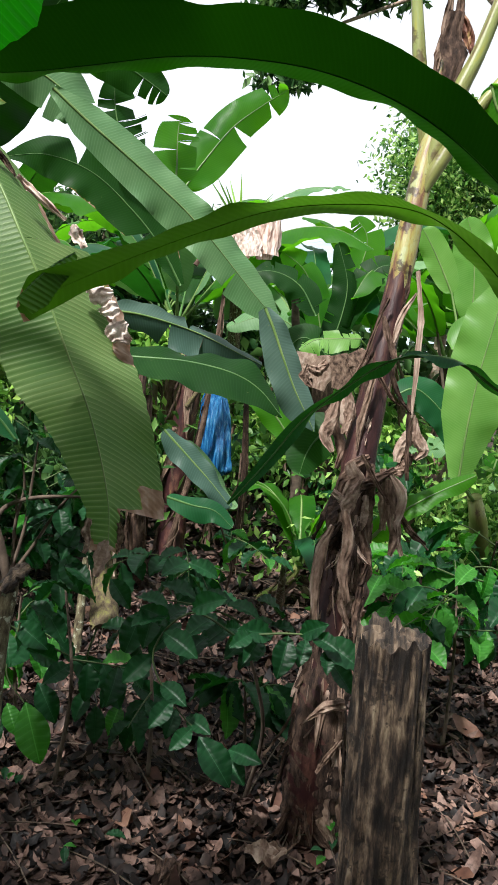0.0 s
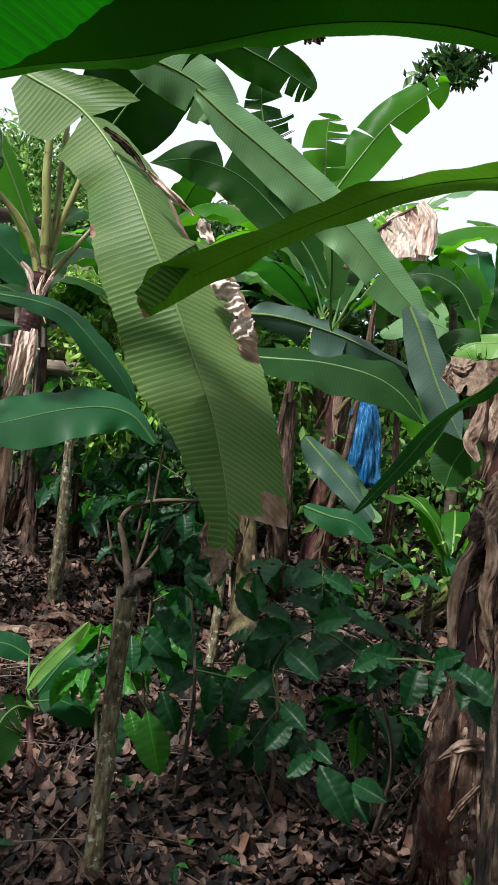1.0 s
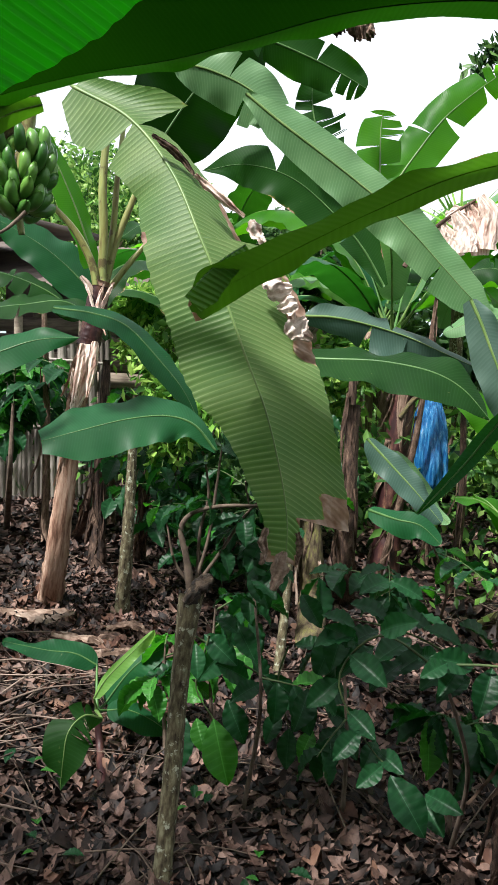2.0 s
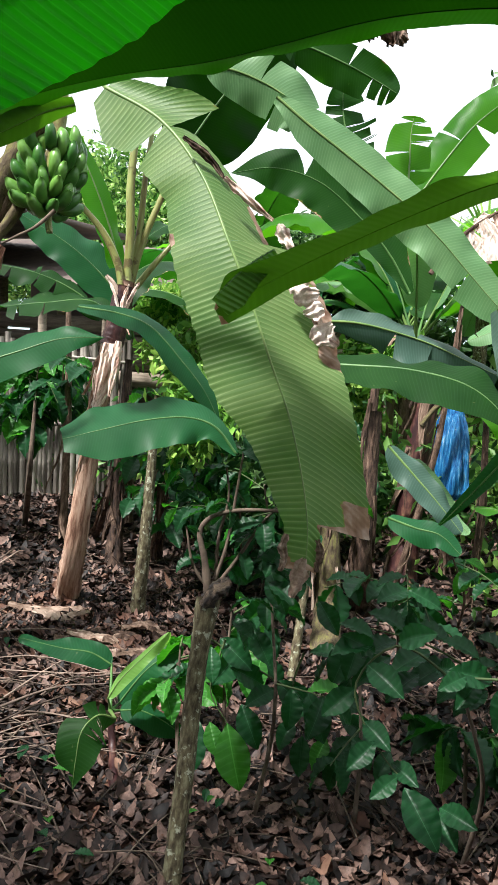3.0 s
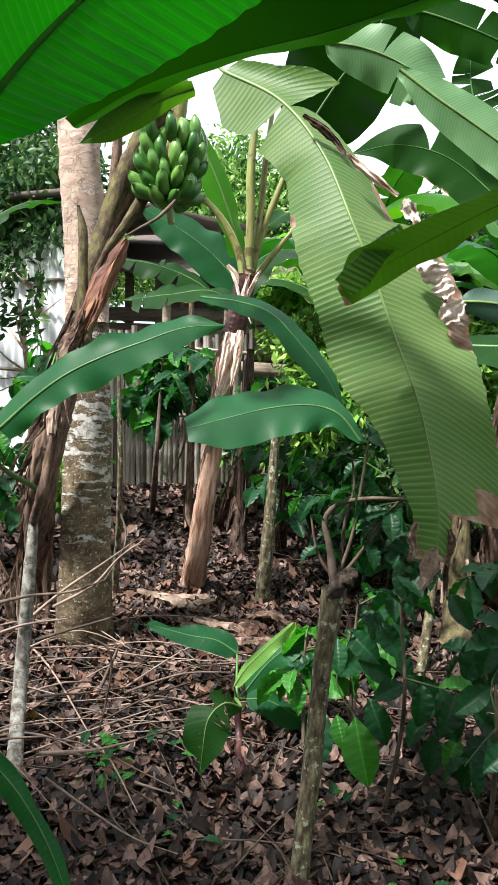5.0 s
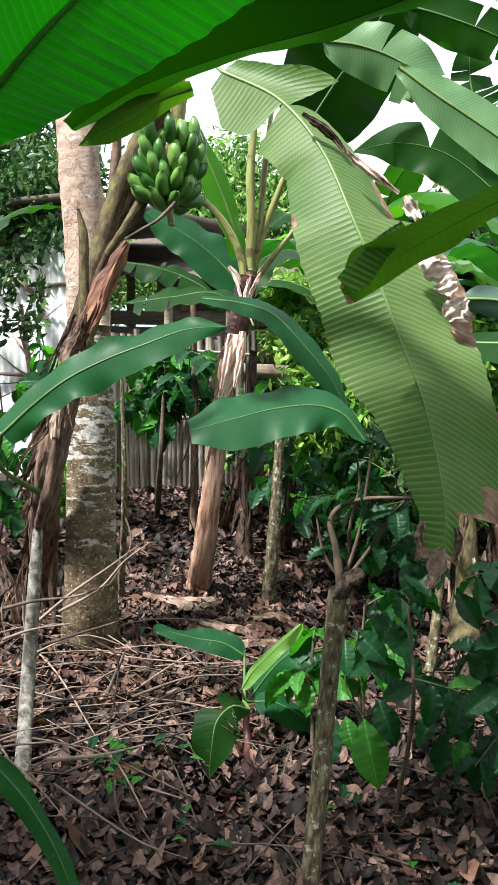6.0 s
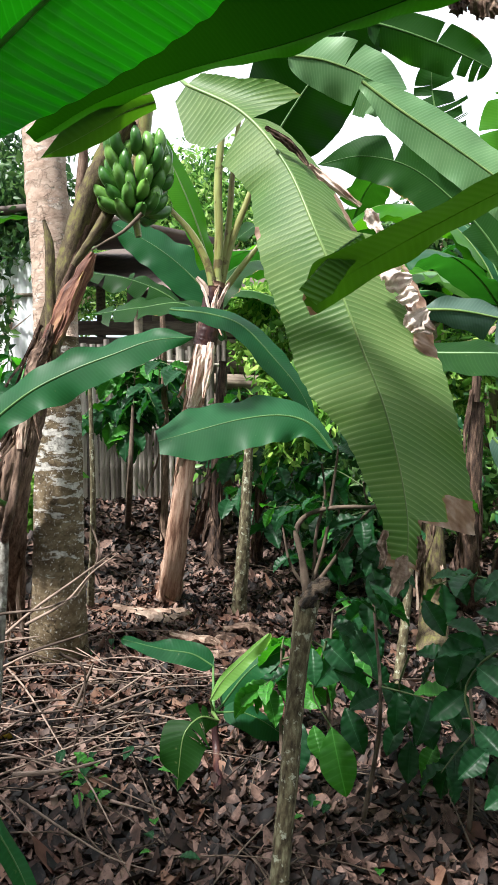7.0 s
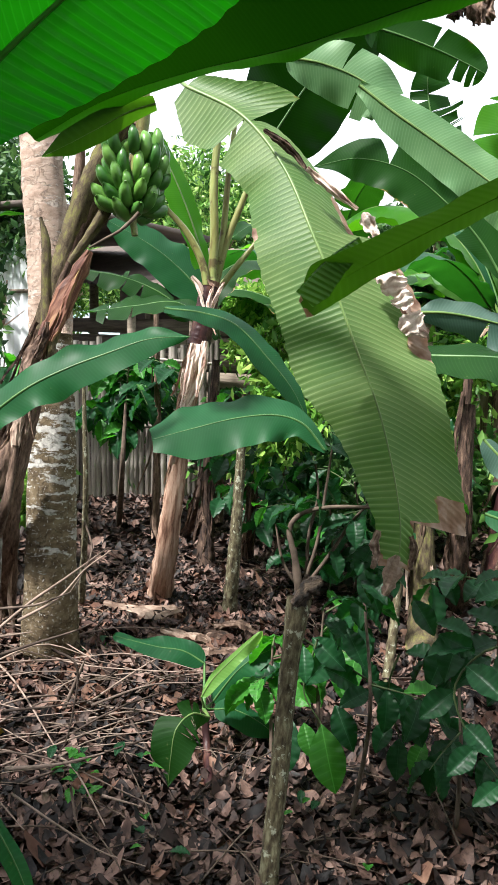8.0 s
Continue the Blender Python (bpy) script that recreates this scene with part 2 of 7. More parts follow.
def bark_shader(name, stops, patch, patch_at, bands, fleck, crack):
    """Bark with paler patches that stretch round the trunk, thickest at the heights in bands, small flecks and dark cracks."""
    m, b, node, link = shader(name)
    uv = node("ShaderNodeUVMap")

    def grain(scale, stretch, detail=8.0, rough=0.65):
        mp = node("ShaderNodeMapping")
        mp.inputs["Scale"].default_value = stretch
        link(uv.outputs[0], mp.inputs[0])
        n = node("ShaderNodeTexNoise", Scale=scale, Detail=detail, Roughness=rough)
        link(mp.outputs[0], n.inputs["Vector"])
        return n.outputs[0]

    base = grain(14.0, (1.0, 1.6, 1.0), 10.0, 0.72)
    col = ramp(node, link, base, stops)
    sep = node("ShaderNodeSeparateXYZ")
    link(node("ShaderNodeTexCoord").outputs["Object"], sep.inputs[0])
    height = math_node(node, link, "DIVIDE", sep.outputs[2], 3.0)
    lift = ramp(node, link, height, [(z / 3.0, (k, k, k)) for z, k in bands])
    rings = math_node(node, link, "ADD", grain(8.0, (1.0, 3.2, 1.0)), math_node(node, link, "MULTIPLY", lift, 0.22))
    mask = ramp(node, link, rings, [(patch_at, (0, 0, 0)), (patch_at + 0.025, (1, 1, 1))])
    tone = ramp(node, link, grain(40.0, (1, 1, 1)), [(0.3, tuple(c * 0.5 for c in patch)), (0.6, patch)])
    col = mix_rgb(node, link, math_node(node, link, "MULTIPLY", mask, 0.92), col, tone)
    spots = ramp(node, link, grain(75.0, (1, 0.8, 1), 3.0), [(0.60, (0, 0, 0)), (0.64, (1, 1, 1))])
    col = mix_rgb(node, link, math_node(node, link, "MULTIPLY", spots, fleck), col, patch)
    line = math_node(node, link, "ABSOLUTE", math_node(node, link, "SUBTRACT", grain(9.0, (1.2, 1.0, 1.0), 5.0), 0.5))
    dark = ramp(node, link, line, [(0.0, (1, 1, 1)), (0.014, (0, 0, 0))])
    col = mix_rgb(node, link, math_node(node, link, "MULTIPLY", dark, crack), col, tuple(c * 0.35 for c in stops[0][1]))
    link(col, b.inputs["Base Color"])
    b.inputs["Roughness"].default_value = 0.88
    b.inputs["Specular IOR Level"].default_value = 0.25
    bp = node("ShaderNodeBump", Strength=1.0, Distance=0.012)
    link(math_node(node, link, "SUBTRACT", math_node(node, link, "ADD", base, math_node(node, link, "MULTIPLY", mask, 0.2)), math_node(node, link, "MULTIPLY", dark, crack)), bp.inputs["Height"])
    link(bp.outputs[0], b.inputs["Normal"])
    return m


M_BARK = bark_shader("lichen_bark", [(0.30, (0.040, 0.026, 0.015)), (0.46, (0.120, 0.088, 0.050)), (0.60, (0.20, 0.155, 0.095)), (0.75, (0.36, 0.31, 0.24))], (0.62, 0.60, 0.55), 0.665, ((0.0, 0.0), (0.3, 0.12), (0.55, 0.5), (0.8, 0.55), (1.0, 0.9), (1.3, 0.5)), 0.75, 0.4)
M_BARKPINK = bark_shader("smooth_pink_bark", [(0.28, (0.20, 0.13, 0.095)), (0.45, (0.40, 0.29, 0.225)), (0.62, (0.54, 0.42, 0.34)), (0.75, (0.62, 0.51, 0.43))], (0.68, 0.58, 0.50), 0.62, ((0.0, 0.2), (3.0, 0.2)), 0.25, 0.35)
M_POST = plain_shader("grey_coffee_bark", [(0.34, (0.025, 0.018, 0.010)), (0.50, (0.09, 0.075, 0.042)), (0.66, (0.19, 0.18, 0.11))], scale=22, detail=10, rough=0.95, bump=1.0, dist=0.008, stretch=(3, 1.0, 1), coords="UV", fine=(38.0, 0.57, (0.36, 0.38, 0.29), 0.8))
M_SAPLING = plain_shader("grey_lichen_bark", [(0.34, (0.07, 0.06, 0.05)), (0.50, (0.20, 0.19, 0.165)), (0.66, (0.36, 0.36, 0.32))], scale=16, detail=10, rough=0.95, bump=0.8, dist=0.006, stretch=(2, 1.6, 1), coords="UV", fine=(30.0, 0.55, (0.055, 0.042, 0.030), 0.75))
M_STUMP = plain_shader("rotten_stump_wood", [(0.38, (0.006, 0.004, 0.003)), (0.46, (0.030, 0.020, 0.014)), (0.53, (0.105, 0.072, 0.048)), (0.60, (0.25, 0.180, 0.120)), (0.70, (0.48, 0.38, 0.26))], scale=13, detail=12, rough=0.65, bump=1.0, dist=0.03, stretch=(2.6, 0.55, 1), coords="UV", nrough=0.66, fine=(26.0, 0.55, (0.010, 0.007, 0.005), 0.8), spec=0.5)
M_MOSS = plain_shader("mossy_stem", [(0.34, (0.03, 0.020, 0.012)), (0.5, (0.10, 0.078, 0.045)), (0.68, (0.18, 0.18, 0.05))], scale=16, detail=9, rough=0.95, bump=0.9, stretch=(3, 1, 1), coords="UV", nrough=0.7)
M_TWIG = plain_shader("twig_bark", [(0.3, (0.035, 0.024, 0.018)), (0.7, (0.16, 0.12, 0.09))], scale=20, rough=0.9, bump=0.4, per="island")
M_TWIGPALE = plain_shader("bare_dry_twig", [(0.25, (0.05, 0.034, 0.026)), (0.75, (0.27, 0.20, 0.16))], scale=20, rough=0.85, bump=0.4, per="object", amount=0.6)
M_TWIGG = plain_shader("green_twig", [(0.3, (0.03, 0.05, 0.018)), (0.7, (0.08, 0.12, 0.04))], scale=20, rough=0.7, bump=0.3)
M_COFFEE = leaf_shader("coffee_leaf", (0.003, 0.024, 0.008), (0.013, 0.068, 0.022), (0.03, 0.24, 0.012), 0.22, rough=0.42, veins=0.55, period=0.11, spec=0.22, spots=0.0, lines=0.06, midline=0.005)
M_COFFEEB = leaf_shader("coffee_leaf_young", (0.020, 0.125, 0.016), (0.055, 0.22, 0.028), (0.09, 0.50, 0.012), 0.4, rough=0.44, veins=1.2, period=0.11, spec=0.30, spots=0.0, lines=0.16, midline=0.010)
M_LITTER = plain_shader("leaf_litter", [(0.20, (0.003, 0.002, 0.002)), (0.46, (0.026, 0.0145, 0.011)), (0.66, (0.073, 0.041, 0.031)), (0.95, (0.215, 0.135, 0.107))], scale=22, detail=6, rough=0.62, bump=0.6, dist=0.004, per="island", amount=0.9, fine=(70.0, 0.56, (0.03, 0.018, 0.014), 0.55), spec=0.3)
M_SOIL = plain_shader("dark_soil", [(0.3, (0.014, 0.009, 0.007)), (0.55, (0.040, 0.024, 0.018)), (0.75, (0.12, 0.08, 0.06))], scale=9, detail=9, rough=0.95, bump=1.0, dist=0.03)
M_BAMBOO = plain_shader("weathered_bamboo", [(0.28, (0.07, 0.060, 0.050)), (0.5, (0.225, 0.200, 0.172)), (0.75, (0.42, 0.38, 0.33))], scale=5, detail=8, rough=0.8, bump=0.4, stretch=(8, 8, 0.6), per="object", amount=0.45)
M_TIN = plain_shader("pale_corrugated_sheet", [(0.3, (0.50, 0.53, 0.55)), (0.7, (0.72, 0.74, 0.75))], scale=2, detail=6, rough=0.5, bump=0.1, fine=(3.0, 0.62, (0.35, 0.30, 0.26), 0.4))
M_WOOD = plain_shader("grey_board", [(0.3, (0.12, 0.09, 0.07)), (0.7, (0.33, 0.27, 0.21))], scale=5, detail=7, rough=0.85, bump=0.5, stretch=(1, 8, 8), per="object")
M_ROOF = plain_shader("rusty_roof_sheet", [(0.3, (0.05, 0.04, 0.035)), (0.7, (0.17, 0.13, 0.11))], scale=3, detail=7, rough=0.7, bump=0.2)
M_BAG = plain_shader("blue_plastic_bag", [(0.34, (0.004, 0.045, 0.17)), (0.50, (0.015, 0.16, 0.42)), (0.62, (0.07, 0.32, 0.60)), (0.74, (0.50, 0.68, 0.80))], scale=7, detail=6, rough=0.2, bump=0.9, dist=0.03, stretch=(9, 9, 0.8), through_part=0.3, spec=0.6, nrough=0.65)
M_FRUIT = plain_shader("green_banana", [(0.3, (0.030, 0.115, 0.016)), (0.7, (0.13, 0.28, 0.05))], scale=9, rough=0.32, bump=0.08, per="object", amount=0.5, spec=0.45)
M_TREE = plain_shader("tree_leaf", [(0.15, (0.012, 0.045, 0.012)), (0.5, (0.035, 0.10, 0.025)), (0.85, (0.10, 0.20, 0.05))], scale=3, rough=0.45, bump=0.1, per="island", amount=0.8, through_part=0.3)
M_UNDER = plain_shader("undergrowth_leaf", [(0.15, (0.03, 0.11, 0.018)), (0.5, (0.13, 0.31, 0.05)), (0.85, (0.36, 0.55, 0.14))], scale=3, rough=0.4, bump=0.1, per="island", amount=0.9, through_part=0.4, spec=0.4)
# M_UNDERB and M_UNDERD: undergrowth colour with sunlight and shade mixed in
M_UNDERB = plain_shader("undergrowth_leaf_painted_sun", [(0.15, (0.05, 0.16, 0.02)), (0.5, (0.17, 0.38, 0.05)), (0.85, (0.40, 0.60, 0.13))], scale=3, rough=0.45, bump=0.1, per="island", amount=0.8, through_part=0.4)
M_UNDERD = plain_shader("undergrowth_leaf_painted_shade", [(0.15, (0.010, 0.045, 0.010)), (0.5, (0.040, 0.125, 0.022)), (0.85, (0.12, 0.25, 0.05))], scale=3, rough=0.45, bump=0.1, per="island", amount=0.8, through_part=0.3)
M_RUST = plain_shader("reddish_sheath", [(0.34, (0.05, 0.018, 0.012)), (0.46, (0.13, 0.052, 0.034)), (0.56, (0.24, 0.115, 0.07)), (0.68, (0.38, 0.29, 0.11)), (0.8, (0.50, 0.38, 0.28))], scale=5, detail=9, rough=0.6, bump=0.6, stretch=(8, 1.2, 1), coords="UV")
M_LITTERRED = plain_shader("orange_brown_leaf", [(0.2, (0.035, 0.014, 0.009)), (0.5, (0.105, 0.048, 0.031)), (0.85, (0.22, 0.125, 0.085))], scale=14, detail=5, rough=0.7, bump=0.5, dist=0.004, per="island", amount=0.6)
M_YELLOW = plain_shader("yellow_fallen_leaf", [(0.3, (0.45, 0.28, 0.02)), (0.7, (0.70, 0.52, 0.05))], scale=14, rough=0.6, bump=0.3)
# distance haze is painted into the hill's pale grey-blue
M_HILL = plain_shader("hill_haze_tint", [(0.3, (0.19, 0.25, 0.27)), (0.7, (0.30, 0.36, 0.36))], scale=0.12, detail=8, rough=1.0, bump=0.5, dist=3)


# ---- mesh helpers ----
class Geo:
    """Collects grids and tubes into one mesh."""

    def __init__(self):
        self.v, self.f, self.uv, self.m = [], [], [], []

    def grid(self, pts, uv, margin=None, closed=False):
        pts, uv = np.asarray(pts, float), np.asarray(uv, float)
        a, b = pts.shape[:2]
        o = len(self.v)
        self.v += pts.reshape(-1, 3).tolist()
        self.uv += uv.reshape(-1, 2).tolist()
        self.m += (np.zeros(a * b) if margin is None else np.asarray(margin).reshape(-1)).tolist()
        for i in range(a - 1):
            for j in range(b - 1 + closed):
                k = (j + 1) % b
                self.f.append((o + i * b + j, o + i * b + k, o + (i + 1) * b + k, o + (i + 1) * b + j))

    def tube(self, pts, radii, sides=8, rough=0.0, cap=True, seed=0):
        pts, radii = np.asarray(pts, float), np.asarray(radii, float)
        t = np.gradient(pts, axis=0)
        t /= np.linalg.norm(t, axis=1)[:, None] + 1e-9
        ref = np.array((0.0, 1.0, 0.0)) if abs(t[0][1]) < 0.9 else np.array((1.0, 0.0, 0.0))
        s = np.cross(t, ref)
        s /= np.linalg.norm(s, axis=1)[:, None] + 1e-9
        n = np.cross(s, t)
        ang = np.linspace(0, 2 * np.pi, sides, endpoint=False)
        rng = np.random.RandomState(seed)
        k = 1 + rough * (rng.rand(len(pts), sides) - 0.5) + rough * 1.2 * (rng.rand(1, sides) - 0.5)
        rr = radii[:, None] * k
        p = pts[:, None] + (s[:, None] * np.cos(ang)[None, :, None] + n[:, None] * np.sin(ang)[None, :, None]) * rr[:, :, None]
        le = np.concatenate([[0], np.cumsum(np.linalg.norm(np.diff(pts, axis=0), axis=1))])
        uv = np.stack([np.broadcast_to(ang[None] * radii.mean(), p.shape[:2]), np.broadcast_to(le[:, None], p.shape[:2])], -1)
        o = len(self.v)
        self.grid(p, uv, closed=True)
        if cap:
            self.f.append(tuple(o + j for j in range(sides)))
            q = o + (len(pts) - 1) * sides
            self.f.append(tuple(q + j for j in reversed(range(sides))))

    def box(self, lo, hi):
        o = len(self.v)
        for z in (lo[2], hi[2]):
            self.v += [(lo[0], lo[1], z), (hi[0], lo[1], z), (hi[0], hi[1], z), (lo[0], hi[1], z)]
        self.uv += [(0, 0)] * 8
        self.m += [0] * 8
        for q in ((0, 3, 2, 1), (4, 5, 6, 7), (0, 1, 5, 4), (1, 2, 6, 5), (2, 3, 7, 6), (3, 0, 4, 7)):
            self.f.append(tuple(o + i for i in q))

    def mesh(self, name, material, smooth=True):
        me = bpy.data.meshes.new(name)
        me.from_pydata(self.v, [], self.f)
        lay = me.uv_layers.new(name="UVMap")
        idx = np.zeros(len(me.loops), int)
        me.loops.foreach_get("vertex_index", idx)
        lay.data.foreach_set("uv", np.asarray(self.uv, np.float32)[idx].ravel())
        at = me.attributes.new("margin", "FLOAT", "POINT")
        at.data.foreach_set("value", np.asarray(self.m, np.float32))
        me.polygons.foreach_set("use_smooth", np.full(len(me.polygons), smooth))
        me.materials.append(material)
        me.update()
        return me


def part(name, geo, material, parent=None, label="", smooth=True):
    ob = new(name, geo.mesh(name, material, smooth) if isinstance(geo, Geo) else geo)
    if parent is not None:
        ob.parent = parent
        ob.matrix_parent_inverse = pose(*parent.location).inverted() if parent.type == "EMPTY" else Matrix()
    if label:
        tagged(ob, label=label)
    return ob


def thing(name, base, label, category, group="", kind=""):
    e = new(name)
    e.location = base
    e.empty_display_size = 0.1
    return tagged(e, label, category, group, kind)


def curve(pts, n):
    """Catmull-Rom through the points."""
    p = np.asarray(pts, float)
    p = np.vstack([2 * p[0] - p[1], p, 2 * p[-1] - p[-2]])
    out = []
    for u in np.linspace(0, len(pts) - 1, n):
        i = min(int(u), len(pts) - 2)
        f = u - i
        a, b, c, d = p[i:i + 4]
        out.append(0.5 * (2 * b + (c - a) * f + (2 * a - 5 * b + 4 * c - d) * f * f + (3 * b - a - 3 * c + d) * f ** 3))
    return np.array(out)


def widths(w, u):
    if isinstance(w, (int, float)):
        return w * np.clip(np.sin(np.pi * np.clip(u, 0, 1) ** 0.8), 0, 1) ** 0.42
    if isinstance(w[0], tuple):
        return np.interp(u, [a for a, b in w], [b for a, b in w])
    return np.interp(u, np.linspace(0, 1, len(w)), w)


def leaf(parent, pts, up, wl, wr, mat, fold=(12, 12), tears=(0, 0), gap=0.05, ripple=0.0003, period=0.024, wave=0.014, rows=90, cols=9, rib=0.0065, ribmat=None, stalk=None, seed=1, label="", droop=0.0, slits=((), ()), scorch=(), slant=(0.35, 0.35), sweep=(0.10, 0.10)):
    """A banana leaf. pts: its midrib from base to tip; up: the side that it shows; wl, wr: widths left and right of the midrib,
    seen from that side; fold: degrees by which the halves bend away from up; tears: number of slits at random in each half;
    slits: their places; slant: how far the veins run forward; scorch: brown patches as (side, start, end, how far out)."""
    rng = np.random.RandomState(seed)
    c = curve(pts, rows)
    le = np.concatenate([[0], np.cumsum(np.linalg.norm(np.diff(c, axis=0), axis=1))])
    u = np.linspace(0, 1, rows)
    t = np.gradient(c, axis=0)
    t /= np.linalg.norm(t, axis=1)[:, None] + 1e-9
    n0 = np.asarray(up, float)
    if n0.ndim == 2:
        n0 = curve(up, rows)
    else:
        n0 = np.broadcast_to(n0, c.shape)
    s = np.cross(t, n0)
    s /= np.linalg.norm(s, axis=1)[:, None] + 1e-9
    n = np.cross(s, t)
    g = Geo()
    for side, w, fo, nt, sl in ((-1, wl, fold[0], tears[0], slits[0]), (1, wr, fold[1], tears[1], slits[1])):
        wid = widths(w, u)
        cuts = sorted(rng.uniform(0.06, 0.96, nt)) if nt else list(sl)
        bounds = [0.0, *cuts, 1.0]
        ph = rng.rand() * 6
        for a, b in zip(bounds[:-1], bounds[1:]):
            k = max(4, int(rows * (b - a)) + 1)
            ua = np.linspace(a, b, k)
            extra = rng.normal(0, 14) if nt else (rng.normal(0, 7) if sl else 0.0)
            short = 1 - (rng.rand() * 0.25 if nt else 0)
            ga, gb = (gap * rng.rand() if a > 0 else 0), (gap * rng.rand() if b < 1 else 0)
            vs = np.linspace(0, 1, cols)
            P = np.zeros((k, cols, 3))
            UV = np.zeros((k, cols, 2))
            MG = np.zeros((k, cols))
            for j, v in enumerate(vs):
                span = b - a
                uu = ua + (ga * v * (1 - (ua - a) / span) - gb * v * ((ua - a) / span)) * min(1.0, span * 4)
                ci = np.stack([np.interp(uu, u, c[:, q]) for q in range(3)], 1)
                si = np.stack([np.interp(uu, u, s[:, q]) for q in range(3)], 1)
                ni = np.stack([np.interp(uu, u, n[:, q]) for q in range(3)], 1)
                ti = np.stack([np.interp(uu, u, t[:, q]) for q in range(3)], 1)
                wi = np.interp(uu, u, wid) * short
                li = np.interp(uu, u, le)
                ang = np.radians(fo + extra * v + droop * v)
                lat = wi * v
                edge = wave * v ** 2 * (np.sin(li * 17 + ph) + 0.6 * np.sin(li * 41 + ph * 2)) * (0.25 + 1.1 * np.sin(li * 3.7 + ph * 3) ** 2)
                sln = slant[0 if side < 0 else 1]
                pl = ripple * np.sin((li - sln * lat) * 6.283 / period) * min(1.0, v * 4)
                jag = 1 + 8.0 * ripple * np.sin(li * 140 + ph) * v
                P[:, j] = ci + si * (side * lat * np.cos(ang) * jag)[:, None] + ni * (-lat * np.sin(ang) + edge + pl)[:, None] + ti * (sweep[0 if side < 0 else 1] * lat * v)[:, None]
                UV[:, j, 0], UV[:, j, 1] = li + 0.37 * seed + (0.35 - sln) * lat, side * lat
                MG[:, j] = np.maximum(v, np.clip((uu - 0.94) / 0.06, 0, 1))
                for sd, u0, u1, v0 in scorch:
                    if sd == side:
                        MG[:, j] += 0.42 * np.clip((v - v0) * 8, 0, 1) * np.clip((uu - u0) * 60, 0, 1) * np.clip((u1 - uu) * 60, 0, 1)
            if side < 0:
                P, UV, MG = P[:, ::-1], UV[:, ::-1], MG[:, ::-1]
            g.grid(P, UV, MG)
    ob = part("leaf", g, mat, parent, label)
    r = Geo()
    line = c if stalk is None else np.vstack([curve([*stalk, tuple(c[0])], 14)[:-1], c])
    rad = np.concatenate([np.linspace(rib * 1.9, rib, len(line) - len(c)), np.linspace(rib, rib * 0.15, len(c))])
    off = np.vstack([np.broadcast_to(n[0], (len(line) - len(c), 3)), n])
    r.tube(line - off * (rad * 0.35)[:, None], rad, sides=7)
    part("midrib", r, ribmat or (M_RIBD if mat in (M_LEAF, M_DEEP, M_TORN) else M_RIB), ob)
    return ob


def stem(name, parent, pts, radii, mat, rows=40, sides=20, rough=0.10, label="", seed=3):
    g = Geo()
    c = curve(pts, rows)
    rad = np.interp(np.linspace(0, 1, rows), np.linspace(0, 1, len(radii)), radii)
    g.tube(c, rad, sides=sides, rough=rough, seed=seed)
    return part(name, g, mat, parent, label)


def strip(name, parent, pts, up, width, mat, crumple=0.02, rows=30, cols=11, seed=1, label="", taper=(0.6, 1.0, 0.5), cupped=30, smooth=True):
    """A dry, crumpled piece of leaf or sheath along a curve."""
    rng = np.random.RandomState(seed)
    c = curve(pts, rows)
    t = np.gradient(c, axis=0)
    t /= np.linalg.norm(t, axis=1)[:, None] + 1e-9
    s = np.cross(t, np.asarray(up, float))
    s /= np.linalg.norm(s, axis=1)[:, None] + 1e-9
    n = np.cross(s, t)
    u = np.linspace(0, 1, rows)
    w = width * np.interp(u, np.linspace(0, 1, len(taper)), taper) * (1 + 0.08 * np.sin(u * 19 + seed) + 0.06 * rng.normal(0, 1, rows))
    vs = np.linspace(-1, 1, cols)
    P = np.zeros((rows, cols, 3))
    UV = np.zeros((rows, cols, 2))
    ph = rng.rand(6) * 6
    for j, v in enumerate(vs):
        a = math.radians(cupped) * v
        z = crumple * (0.8 * np.sin(v * 7 + ph[0] + 1.4 * np.sin(u * 4 + ph[1])) + 0.6 * np.sin(u * 8 + ph[2] + v) + 0.3 * np.sin(u * 23 + v * 9 + ph[3]))
        fray = 1 + 0.08 * np.sin(u * 17 + ph[4] * np.sign(v)) * abs(v)
        P[:, j] = c + s * (w * fray * np.sin(a) / math.radians(cupped) * 0.5)[:, None] + n * (-w * 0.5 * (1 - np.cos(a)) + z)[:, None]
        UV[:, j, 0], UV[:, j, 1] = v * width * 0.5 + seed, u * 0.4
    P += rng.normal(0, 1, P.shape) * min(0.0012, crumple * 0.12)
    g = Geo()
    g.grid(P, UV)
    return part(name, g, mat, parent, label, smooth)


# ---- ground, hill ----
def ground_height(x, y):
    return 0.02 * noise.noise(Vector((x * 0.9, y * 0.9, 0.3))) + 0.012 * noise.noise(Vector((x * 3.1, y * 3.1, 1.7)))


g = Geo()
xs = np.concatenate([[-400, -150, -60, -25], np.linspace(-10, 8, 120), [22, 60, 150, 400]])
ys = np.concatenate([[-400, -150, -60, -20], np.linspace(-5, 14, 120), [25, 60, 150, 400]])
pts = [[(x, y, ground_height(x, y)) for y in ys] for x in xs]
g.grid(pts, [[(x, y) for y in ys] for x in xs])
ground = part("ground", g, M_SOIL)
tagged(ground, "dark brown soil of a shaded banana garden", "ground", kind="structure")

